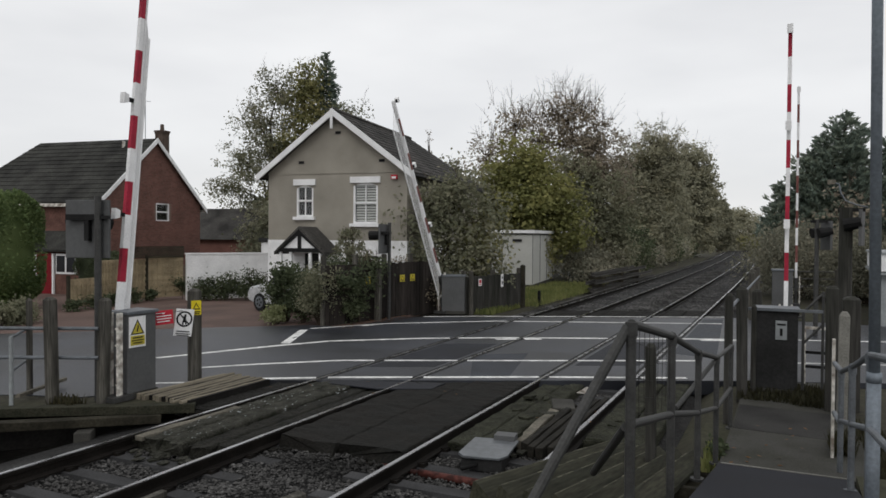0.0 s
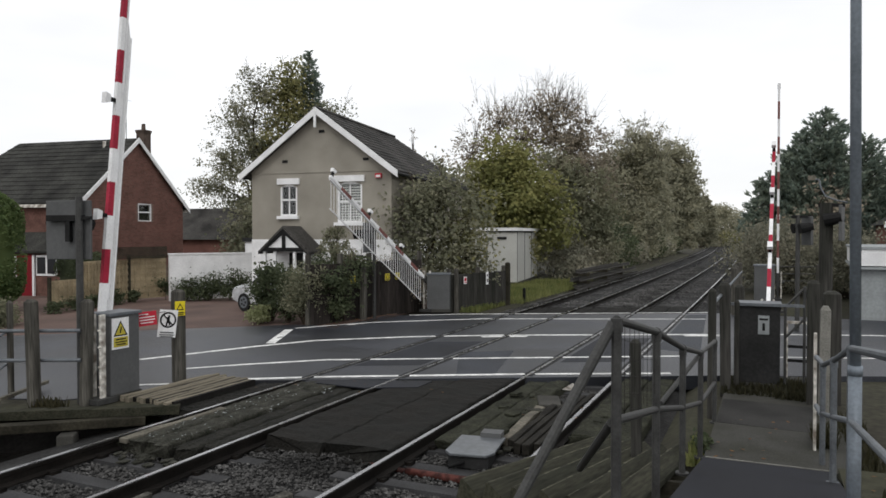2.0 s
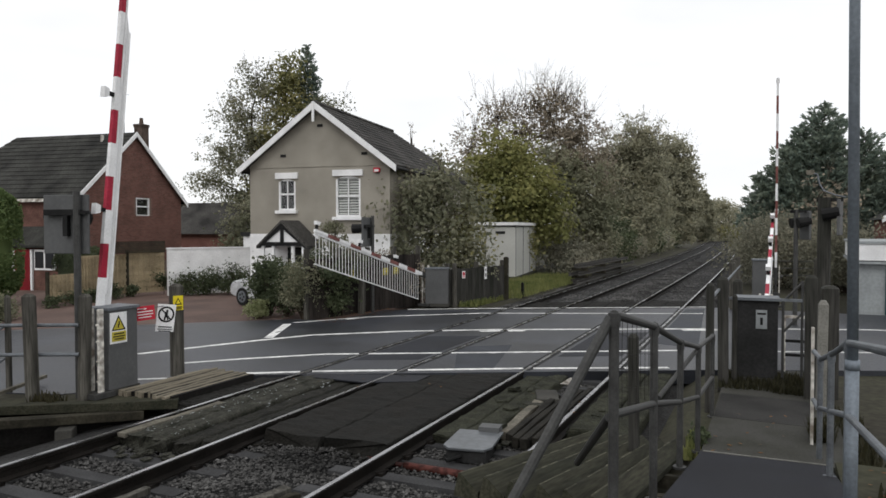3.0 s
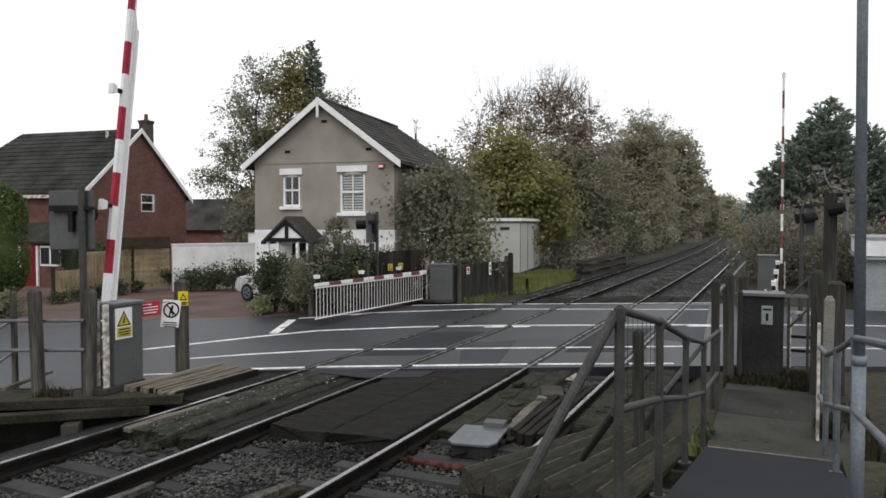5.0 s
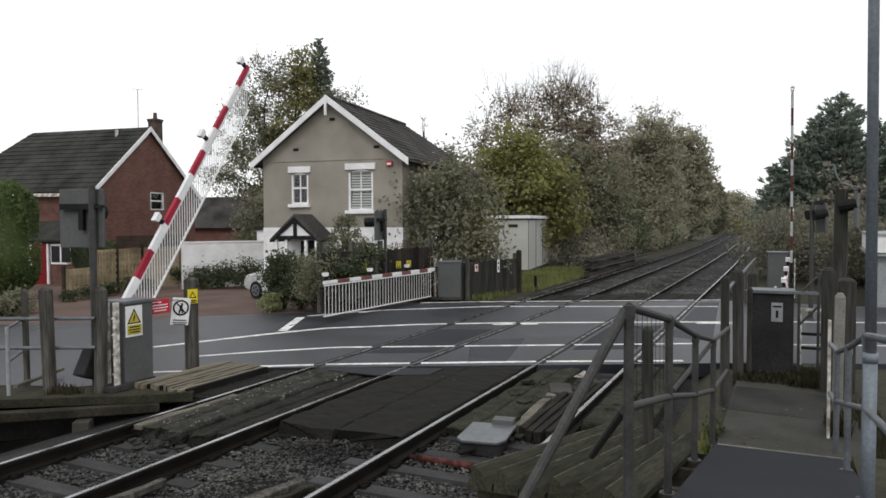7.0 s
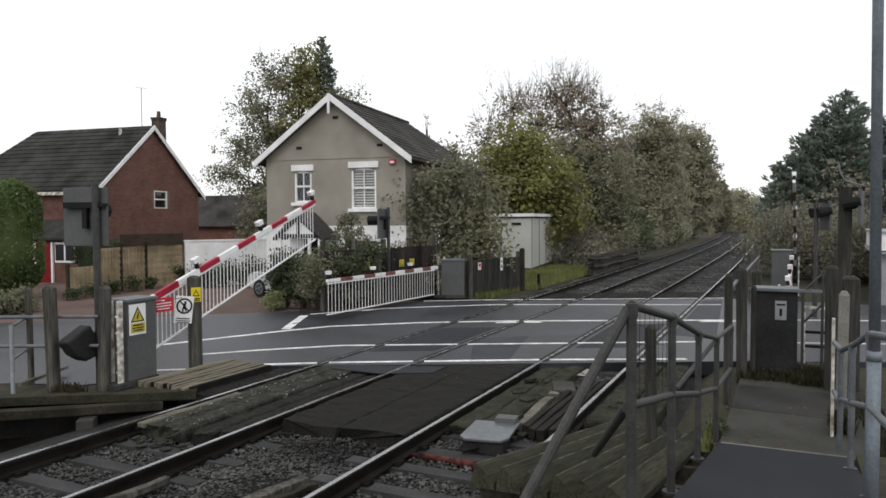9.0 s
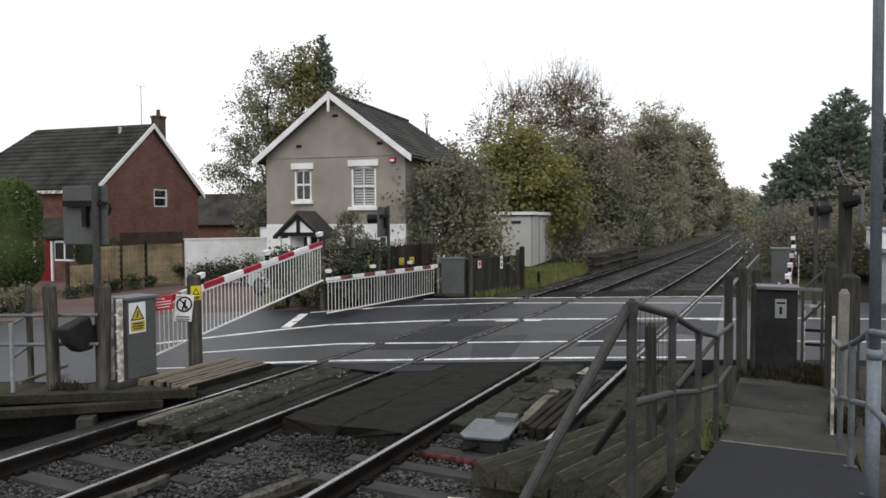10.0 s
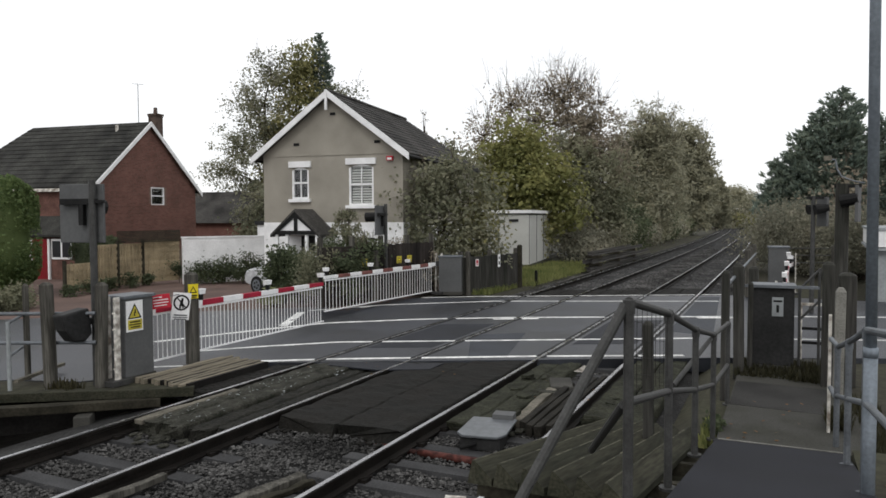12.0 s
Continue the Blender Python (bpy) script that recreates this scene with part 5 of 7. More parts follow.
def make_barrier(x, y, heading, length, keys, label, skirt=True, lamps=(0.33, 0.66, 0.99), stand=(0.0, 0.0), mid_rail=False, red=RED, pitch=0.155):
    """Lifting half barrier. Its space: the lowered arm points along +x from a pivot above the base."""
    b = thing("crossing_barrier", pose(x, y, 0, 0, 0, heading), label, "barrier", "crossing barriers")
    PZ = 1.0
    px, py = stand
    for sy in (-0.1, 0.1):
        ped = Shape()
        ped.box(px, py + sy, 0.67, 0.1, 0.035, 1.34)
        for zz in (0.25, 0.55, 0.85, 1.1):
            ped.pipe((px - 0.05, py + sy - 0.03, zz), (px - 0.05, py + sy + 0.03, zz), 0.018, n=6)
        part("pedestal_plate", ped, WHITE_WORN, b, "flaking white steel plate", 0.006)
    ped = Shape()
    ped.box(px, py, 0.04, 0.36, 0.4, 0.08)
    part("base_plate", ped, DULLSTEEL, b)
    ax = Shape()
    ax.pipe((0, -0.12, PZ), (0, 0.2, PZ), 0.045)
    part("pivot", ax, DULLSTEEL, b)
    hub = Shape()
    hub.box(0.05, 0, 0, 0.5, 0.1, 0.16)
    arm = part("arm", hub, DULLSTEEL, b)
    cw = Shape()
    cw.box(-0.35, 0.0, -0.02, 0.6, 0.06, 0.1)
    part("weight_arm", cw, DULLSTEEL, arm)
    cw = Shape()
    cw.prism([Vector((-1.0, 0, 0.14)), Vector((-0.55, 0, 0.2)), Vector((-0.5, 0, -0.2)), Vector((-0.62, 0, -0.3)), Vector((-0.82, 0, -0.28)), Vector((-0.95, 0, -0.1))], (0, -0.12, 0), (0, 0.12, 0))
    part("counterweight", cw, CABINET_DARK, arm, "dark cast counterweight", 0.03)
    n = max(6, int(round(length / 0.56)))
    for k in range(n):
        s = Shape()
        a, c = 0.25 + (length - 0.25) * k / n, 0.25 + (length - 0.25) * (k + 1) / n
        ha, hc = 0.056 - 0.018 * k / n, 0.056 - 0.018 * (k + 1) / n
        s.add([(a, -0.035, -ha), (c, -0.035, -hc), (c, 0.035, -hc), (a, 0.035, -ha), (a, -0.035, ha), (c, -0.035, hc), (c, 0.035, hc), (a, 0.035, ha)],
              ((0, 3, 2, 1), (4, 5, 6, 7), (0, 1, 5, 4), (1, 2, 6, 5), (2, 3, 7, 6), (3, 0, 4, 7)))
        part("stripe", s, red if k % 2 else WHITE, arm)
    for u in lamps:
        s = Shape()
        s.box(length * u, 0, 0.11, 0.06, 0.06, 0.12)
        lamp_foot = part("boom_lamp", s, BLACK, arm, "small boom lamp housing")
        s = Shape()
        s.prism([Vector((length * u - 0.06, 0, 0.16)), Vector((length * u + 0.06, 0, 0.16)), Vector((length * u + 0.085, 0, 0.25)), Vector((length * u - 0.085, 0, 0.25))], (0, -0.05, 0), (0, 0.05, 0))
        part("lens", s, WHITE, lamp_foot, "white lamp housing")
    rods = []
    if skirt:
        hang = Shape()
        hang.box((0.5 + length) / 2, 0.0, -0.074, length - 0.55, 0.05, 0.034)
        part("skirt_hanger", hang, WHITE, arm, "white rail beneath the boom")
        drop = 0.86
        rodm = Shape()
        rodm.box(0, 0.0, -drop / 2, 0.012, 0.01, drop)
        me = mesh_of("skirt_rod", rodm, WHITE)
        xx = 0.55
        while xx < length - 0.03:
            r = new("skirt_rod", me)
            r.parent = arm
            rods.append((r, xx))
            xx += pitch
        lo = Shape()
        lo.box((0.55 + length) / 2, 0, 0, length - 0.5, 0.028, 0.028)
        low = part("skirt_rail", lo, WHITE, arm)
        rails = [(low, drop)]
        if mid_rail:
            thin = Shape()
            thin.box((0.55 + length) / 2, 0, 0, length - 0.5, 0.014, 0.014)
            rails.append((part("skirt_rail", thin, WHITE, arm), drop * 0.62))
        BARRIERS.append((arm, PZ, rods, rails, keys))
    else:
        BARRIERS.append((arm, PZ, rods, [], keys))
    return b


NEAR_WEST = [(0, 84.7), (3, 84), (5, 83), (5.4, 81.8), (5.8, 76), (6, 72.6), (6.5, 64.6), (7, 55.1), (7.2, 51.8), (8, 37.4), (8.8, 24.1), (9, 20.7), (9.5, 12.6), (10, 10.4),
             (10.5, 8.2), (11, 5.1), (11.5, 2.1), (12, 0.3)]
FAR_WEST = [(0, 60), (0.5, 52), (1, 44.8), (1.5, 37.2), (2, 29), (2.5, 21.6), (3, 13.8), (3.2, 10.4), (3.6, 5.5), (4.1, 1.5), (4.6, 0.2), (12, 0.2)]
NEAR_EAST = [(0, 86), (0.5, 72.3), (1, 60.4), (1.5, 49.8), (2, 40.1), (2.5, 30.3), (3, 18), (3.2, 13.2), (3.6, 8), (4.1, 5), (4.6, 4), (12, 4)]
FAR_EAST = [(0, 84), (3, 84), (5, 83), (5.5, 82), (6, 74.5), (6.5, 64.8), (7, 54.8), (7.2, 51), (8, 38), (8.8, 26.2), (9, 23.1), (9.5, 15.5), (10, 7.6), (10.5, 4.8), (11, 3.6),
            (11.5, 3), (12, 3)]


def motions():
    """All that moves: the four arms, and the skirts that hang plumb from them."""
    for arm, pz, rods, rails, keys in BARRIERS:
        walk(arm, [(t, pose(0, 0, pz, 0, -a, 0)) for t, a in keys])
        for rod, x in rods:
            walk(rod, [(t, pose(x, 0, 0, 0, min(a, 78), 0)) for t, a in keys])
        for rail, d in rails:
            walk(rail, [(t, pose(-d * math.sin(radians(min(a, 78))), 0, -d * math.cos(radians(min(a, 78))))) for t, a in keys])


make_barrier(-9.55, 8.1, 89.4, 5.62, NEAR_WEST, "red and white half barrier beside the western cabinet", pitch=0.1, stand=(-0.3, -0.3))
make_barrier(-10.29, 21.59, 268.2, 6.33, FAR_WEST, "red and white half barrier with a hanging skirt by the house", red=FADEDRED)
make_barrier(0.01, 14.59, 88.5, 5.45, NEAR_EAST, "red and white half barrier behind the dark cabinet")
make_barrier(0.3, 25.7, 268.8, 6.3, FAR_EAST, "red and white half barrier on the far eastern side", skirt=False, red=FADEDRED)


# ---- cabinets, posts, signs, signals ----
def make_cabinet(x, y, w, d, h, turn, material, label, z=0.0, latch=False):
    c = thing("equipment_cabinet", pose(x, y, z, 0, 0, turn), label, "cabinet", "crossing cabinets")
    s = Shape()
    s.box(0, 0, h / 2 + 0.03, w, d, h - 0.06)
    part("body", s, material, c, "", 0.015)
    s = Shape()
    s.box(0, 0, h - 0.01, w + 0.06, d + 0.06, 0.05)
    part("lid", s, GALV, c, "grey metal lid", 0.008)
    s = Shape()
    s.box(0, 0, 0.03, w + 0.04, d + 0.04, 0.1)
    part("plinth", s, CONCRETE, c)
    if latch:
        s = Shape()
        s.box(0.06, -d / 2 - 0.012, h - 0.34, 0.17, 0.03, 0.31)
        lp = part("latch_plate", s, PALEGREY, c, "pale metal lock plate")
        s = Shape()
        s.box(0.06, -d / 2 - 0.03, h - 0.37, 0.04, 0.008, 0.12)
        s.box(0.06, -d / 2 - 0.03, h - 0.245, 0.13, 0.008, 0.03)
        part("keyhole", s, BLACK, lp)
    return c


def make_post(x, y, z, h, w, material, label, turn=0, cap=0.04, name="timber_post"):
    s = Shape()
    a = w / 2
    rng = random.Random(int(x * 100 + y))
    s.add([(-a, -a, -0.1), (a, -a, -0.1), (a, a, -0.1), (-a, a, -0.1), (-a, -a, h - cap), (a, -a, h - cap), (a, a, h - cap), (-a, a, h - cap),
           (-a * 0.5, -a * 0.5, h), (a * 0.5, -a * 0.5, h), (a * 0.5, a * 0.5, h), (-a * 0.5, a * 0.5, h)],
          ((3, 2, 1, 0), (0, 1, 5, 4), (1, 2, 6, 5), (2, 3, 7, 6), (3, 0, 4, 7), (4, 5, 9, 8), (5, 6, 10, 9), (6, 7, 11, 10), (7, 4, 8, 11), (8, 9, 10, 11)))
    return solid(name, s, material, label, "post", "crossing posts", m=pose(x, y, z, rng.uniform(-1, 1), rng.uniform(-1, 1), turn), bevel=0.006)


make_cabinet(-9.36, 8.22, 0.42, 0.56, 1.33, 0, CABINET, "grey steel barrier cabinet with a yellow hazard notice")
make_cabinet(-10.0, 21.9, 0.75, 0.6, 1.25, 20, CABINET, "grey steel barrier cabinet by the far fence")
make_cabinet(-0.12, 13.24, 0.62, 0.5, 1.39, 2, CABINET_DARK, "dark steel cabinet with a pale lock plate", latch=True)
make_cabinet(-0.1, 25.6, 0.6, 0.5, 1.55, 2, CABINET, "grey steel cabinet beyond the crossing")
make_post(-9.3, 9.5, 0, 1.6, 0.17, POSTWOOD, "grey weathered timber post with a small yellow notice")
make_post(-9.3, 7.62, 0, 1.58, 0.135, POSTWOOD, "thick weathered timber post beside the cabinet")
make_post(-9.86, 7.2, 0, 1.6, 0.14, POSTWOOD, "grey weathered timber post holding the pipe rails")
make_post(-10.78, 7.48, 0, 1.52, 0.07, POSTWOOD, "thin grey timber post behind the pipe rails")


def make_wigwag(x, y, z, h, turn, label, head=True):
    """Road signal seen from behind: backboard, hood and lamps on a pole."""
    w = thing("road_signal", pose(x, y, z, 0, 0, turn), label, "signal", "road signals")
    s = Shape()
    s.pipe((0, 0, -0.1), (0, 0, h), 0.052)
    part("pole", s, DULLSTEEL, w)
    s = Shape()
    s.box(-0.26, 0.1, h - 0.5, 0.78, 0.05, 0.9)
    part("backboard", s, CABINET, w, "grey backboard", 0.01)
    s = Shape()
    for sx in (-0.62, -0.24):
        s.pipe((sx + 0.05, 0.12, h - 0.38), (sx + 0.05, 0.42, h - 0.4), 0.13, 0.15)
    part("lamp_hood", s, BLACK, w, "black lamp hoods")
    s = Shape()
    s.box(-0.26, 0.02, h - 0.32, 0.62, 0.08, 0.09)
    s.box(-0.2, 0.02, h - 0.5, 0.08, 0.07, 0.36)
    s.box(0.12, 0.02, h - 0.32, 0.12, 0.06, 0.05)
    part("bracket", s, BLACK, w)
    return w


make_wigwag(-9.5, 7.7, 0, 3.12, 12, "road signal on a grey pole, seen from behind")


def pipe_rail(name, pts, r, material, label, mids=(0.52,), base=None, group="pipe railings"):
    """Posts at the points (top of rail), joined by a top rail and mid rails."""
    ob = thing(name, pose(0, 0, 0), label, "railing", group)
    for (x, y, zt, zb) in pts:
        s = Shape()
        s.pipe((x, y, zb), (x, y, zt), r * 1.1)
        p = part("post", s, material, ob)
        s = Shape()
        s.pipe((x, y, zb), (x, y, zb + 0.02), r * 2.4)
        part("flange", s, material, p)
        s = Shape()
        s.pipe((x, y, zt - 0.065), (x, y, zt + 0.01), r * 1.32)
        part("clamp", s, material, p)
    for a, b in zip(pts, pts[1:]):
        s = Shape()
        s.pipe(a[:3], b[:3], r)
        s.ball(b[:3], r * 1.35)
        part("top_rail", s, material, ob)
        for m in mids:
            s = Shape()
            s.pipe((a[0], a[1], a[2] - m), (b[0], b[1], b[2] - m), r * 0.95)
            part("mid_rail", s, material, ob)
    return ob


rail_w = pipe_rail("ramp_railing", [(-0.745, 3.95, 2.08, 0.8), (-0.71, 5.25, 1.855, 0.6), (-0.7, 6.9, 1.505, 0.34), (-0.66, 8.35, 1.245, 0.08), (-0.63, 10.2, 1.12, 0.03)], 0.026, DULLSTEEL,
                   "dull grey pipe railing down the ramp's track side", (0.55,))
s = Shape()
s.pipe((-0.765, 3.95, 2.06), (-1.2, 3.45, 1.08), 0.03)
part("brace", s, DULLSTEEL, rail_w)
s = Shape()
s.pipe((-0.78, 4.0, 1.5), (-1.22, 5.1, 0.86), 0.026)
part("brace", s, DULLSTEEL, rail_w)
s = Shape()
s.pipe((-0.68, 8.2, 1.22), (-0.93, 7.2, 0.91), 0.024)
part("brace", s, DULLSTEEL, rail_w)
make_post(-1.22, 7.6, -0.1, 1.56, 0.1, DARKPOST, "slim dark timber post beside the ramp railing")
# wire netting stretched between the first two posts
rngw = random.Random(9)
for k in range(9):
    u = (k + 0.5) / 9
    x, y, z = -0.745 + 0.035 * u, 3.95 + 1.3 * u, 2.06 - 0.225 * u
    s = Shape()
    sag = rngw.uniform(-0.015, 0.015)
    s.pipe((x, y, z), (x, y + sag, z - 0.3), 0.0015, n=4)
    s.pipe((x, y + sag, z - 0.3), (x, y - sag, z - rngw.uniform(0.4, 0.6)), 0.0015, n=4)
    part("mesh_wire", s, RAIL_SIDE, rail_w)
for k in range(5):
    d = 0.08 + 0.1 * k
    s = Shape()
    s.pipe((-0.745, 3.97, 2.06 - d), (-0.728, 4.6, 1.945 - d - rngw.uniform(0, 0.02)), 0.0013, n=4)
    s.pipe((-0.728, 4.6, 1.945 - d), (-0.71, 5.23, 1.84 - d), 0.0013, n=4)
    part("mesh_wire", s, RAIL_SIDE, rail_w)
rail_e = pipe_rail("ramp_railing", [(0.58, 2.6, 2.12, 0.9), (0.552, 5.83, 1.735, 0.55), (0.56, 7.41, 1.4, 0.26), (0.545, 8.57, 1.165, 0.08)], 0.026, GALV, "galvanised pipe railing along the footway", (0.52,))

for dz in (0.0, 0.55):
    s = Shape()
    s.pipe((0.545, 8.57, 1.165 - dz), (0.512, 9.1, 1.163 - dz), 0.026)
    part("rail_stub", s, GALV, rail_e)
s = Shape()
s.pipe((0, 0, -0.3), (0, 0, 1.05), 0.044, n=14)
s.pipe((0, 0, 1.05), (0, 0, 1.12), 0.048, n=14)
s.pipe((0, 0, 1.12), (-0.04, 0, 6.5), 0.037, 0.034, n=14)
solid("lamp_column", s, COLUMN, "blue-grey galvanised lamp column rising beside the ramp", "lamp post", m=pose(0.572, 5.8, 0.5), smooth=True)

make_post(0.725, 11.3, 0, 1.55, 0.13, PALECONC, "pale concrete post by the footway", name="concrete_post", cap=0.06)
make_post(0.93, 12.7, 0, 1.66, 0.24, DARKPOST, "thick dark timber post by the footway")
make_post(0.625, 12.0, 0, 1.86, 0.16, DARKPOST, "dark timber post beside the barrier")
make_post(-0.46, 12.85, 0, 1.46, 0.08, DARKPOST, "slim dark post at the cabinet's side")
make_post(-0.72, 11.0, 0, 1.77, 0.11, DARKPOST, "dark timber gate post")
make_post(-0.61, 12.6, 0, 1.76, 0.16, DARKPOST, "dark timber post beside the cabinet")
make_post(-0.47, 15.0, 0, 1.57, 0.17, DARKPOST, "dark timber post with a pale cap behind the cabinet")


# ---- planting ----
def hedge(name, x, y, z, sx, sy, sz, material, label, seed, count=9000, leaf=0.06, turn=0):
    """Clipped dense foliage: a dark inner mass of twigs under a shell of small leaves."""
    rng = np.random.default_rng(seed)
    ob = thing(name, pose(x, y, z, 0, 0, turn), label, "hedge")
    d = rng.normal(size=(count, 3))
    d /= np.linalg.norm(d, axis=1)[:, None]
    p = np.sign(d) * np.abs(d) ** 0.55
    p *= (0.9 + 0.13 * rng.random(count))[:, None]
    bump = np.array([noise.noise((q[0] * 2.2 + seed, q[1] * 2.2, q[2] * 2.2)) for q in p])
    p *= (1 + 0.1 * bump)[:, None]
    c = p * np.array([sx / 2, sy / 2, sz / 2]) + np.array([0, 0, sz / 2])
    a = rng.normal(size=(count, 3))
    a /= np.linalg.norm(a, axis=1)[:, None]
    b = np.cross(a, rng.normal(size=(count, 3)))
    b /= np.linalg.norm(b, axis=1)[:, None]
    s = leaf * (0.6 + 0.8 * rng.random(count))[:, None]
    cr = new("foliage", quads("foliage", np.stack([c - a * s, c + b * s * 0.6, c + a * s, c - b * s * 0.6], 1), material))
    cr.parent = ob
    core = Shape()
    core.ball((0, 0, sz / 2), 1.0, 16)
    core.v = [(math.copysign(abs(q[0]) ** 0.6, q[0]) * sx * 0.42, math.copysign(abs(q[1]) ** 0.6, q[1]) * sy * 0.42,
               sz / 2 + math.copysign(abs(q[2] - sz / 2) ** 0.6, q[2] - sz / 2) * sz * 0.43) for q in core.v]
    part("inner_core", core, material, ob, "", 0, True)
    return ob


def grass_patch(cx, cy, sx, sy, n, seed, label, h=0.14, z=-0.1, material=GRASS):
    rng = np.random.default_rng(seed)
    x, y = cx + (rng.random(n) - 0.5) * sx, cy + (rng.random(n) - 0.5) * sy
    a, ln = rng.random(n) * 6.28, h * (0.35 + 1.2 * rng.random(n) ** 1.4)
    w = 0.012 + 0.01 * rng.random(n)
    zz = z + np.array([slope(q) for q in x])
    dx, dy = np.cos(a), np.sin(a)
    lean = rng.random(n) * 0.6
    p0 = np.stack([x - dx * w, y - dy * w, zz], 1)
    p1 = np.stack([x + dx * w, y + dy * w, zz], 1)
    p2 = np.stack([x + dx * w * 0.3 - dy * ln * lean, y + dy * w * 0.3 + dx * ln * lean, zz + ln], 1)
    p3 = np.stack([x - dx * w * 0.3 - dy * ln * lean, y - dy * w * 0.3 + dx * ln * lean, zz + ln], 1)
    tagged(new("grass", quads("grass", np.stack([p0, p1, p2, p3], 1), material)), label, "grass", kind="stuff")


def fallen_leaves(cx, cy, sx, sy, n, seed, z):
    rng = np.random.default_rng(seed)
    c = np.stack([cx + (rng.random(n) - 0.5) * sx, cy + (rng.random(n) - 0.5) * sy, np.full(n, z)], 1)
    a = rng.random(n) * 6.28
    u = np.stack([np.cos(a), np.sin(a), 0.15 * rng.normal(size=n)], 1) * 0.03
    v = np.stack([-np.sin(a), np.cos(a), 0.15 * rng.normal(size=n)], 1) * 0.02
    tagged(new("fallen_leaves", quads("fallen_leaves", np.stack([c - u, c + v, c + u, c - v], 1), LEAF_FALLEN)), "scattered brown fallen leaves on the ground", "leaves", kind="stuff")


lobed_tree("tree", (-36.5, 45, -0.4), [(-35.6, 45, 13.4, 1.6, 1.6, 2.1), (-37.5, 45, 11.3, 1.7, 1.7, 1.8), (-36.0, 45, 9.2, 2.2, 2, 2.3), (-38.4, 45, 8.2, 2.0, 2, 1.8), (-40.1, 45, 6.4, 1.5, 1.4, 1.0),
           (-37.6, 45, 5.0, 3.0, 2.4, 2.2), (-29.7, 46, 11.6, 1.0, 1, 0.9)], LEAF_DARK, "tall birch with thinning grey-olive leaves behind the house", 11, 38, 0.1, 90, 1.2, 0.32, 0.45)
lobed_tree("tree", (-34.2, 45.8, -0.4), [(-33.4, 45.8, 14.7, 1.2, 1.2, 1.5), (-33.7, 45.8, 12.2, 1.7, 1.6, 2.0), (-34.1, 45.8, 9.5, 2.0, 1.8, 2.3), (-34.6, 45.8, 6.8, 2.3, 2, 2.5), (-34.6, 45.8, 3.8, 2.4, 2, 2.4)],
           LEAF_OLIVE, "dense olive-green tree rising above the roof", 58, 30, 0.13, 16, 1.0, 0.05, 0.25)
conifer("conifer", (-31.9, 47.2, -0.4), [(-32.6, 47.2, 2.0, 16.7, 2.0)], LEAF_PINE, "slender dark conifer behind the olive tree", 31, 0.13)
lobed_tree("tree", (-11.5, 24.4, -0.05), [(-11.3, 24.4, 4.05, 1.2, 1.1, 1.0), (-12.2, 24.4, 3.2, 1.15, 1.1, 1.1), (-10.4, 24.6, 3.05, 1.15, 1.1, 1.1), (-11.5, 24.1, 1.9, 1.7, 1.2, 1.3), (-12.7, 24.3, 1.5, 0.8, 0.9, 1.1),
           (-10.1, 24.6, 1.7, 0.9, 0.9, 1.0)], LEAF_DARK, "dense dark shrubby tree beside the house", 12, 60, 0.08, 26, 0.7, 0.1, 0.32)
lobed_tree("tree", (-10.4, 24.9, -0.05), [(-10.3, 24.9, 2.6, 0.7, 0.7, 0.8), (-10.5, 24.9, 1.4, 1.0, 0.8, 1.0), (-11.0, 25.0, 2.0, 0.9, 0.8, 0.9)], LEAF_OLIVE, "straggling olive shrub beside the far fence", 32, 30, 0.08, 10, 0.5, 0.2)
lobed_tree("tree", (-14.6, 42.4, 0), [(-14.5, 42.2, 6.8, 1.9, 1.8, 1.7), (-16.1, 42.4, 5.5, 1.9, 1.8, 1.8), (-13.1, 42.4, 5.0, 2.0, 1.8, 1.9), (-14.6, 41.6, 4.2, 2.4, 1.8, 2.2), (-12.2, 42.6, 3.2, 1.6, 1.5, 1.7), (-16.6, 42.4, 3.0, 2.0, 1.8, 2.2)],
           LEAF_YELLOW, "yellow-green tree behind the relay room", 13, 36, 0.13, 14, 0.8, 0.05, 0.3)
lobed_tree("tree", (-18.4, 52, 0), [(-18.7, 52, 11.1, 2.0, 1.8, 1.4), (-16.8, 52, 9.6, 2.6, 2.2, 2.0), (-20.6, 51, 8.6, 2.1, 2, 1.7), (-19.0, 51.5, 7.5, 3.0, 2.4, 2.4)], LEAF_BROWN, "half-bare brown tree with open branches", 34, 18, 0.1, 150, 1.5, 0.3, 0.42)
lobed_tree("tree", (-18.3, 40, 0), [(-18.8, 40, 5.7, 1.9, 1.6, 1.4), (-17.3, 40, 4.6, 1.9, 1.6, 1.8), (-18.2, 40, 2.6, 2.6, 1.8, 2.4)], LEAF_DARK, "dark-leaved tree behind the house", 33, 24, 0.13, 30, 0.9, 0.1)
lobed_tree("tree", (-14.4, 53, 0), [(-15.0, 53, 11.2, 2.0, 2, 1.9), (-12.7, 53, 9.7, 1.8, 1.8, 2.2), (-14.2, 52.5, 8.0, 2.8, 2.2, 2.4), (-11.8, 52, 7.2, 2.1, 2, 2.2)], LEAF_BROWN, "tall brown tree with bare top twigs", 14, 30, 0.11, 220, 1.9, 0.18, 0.4)
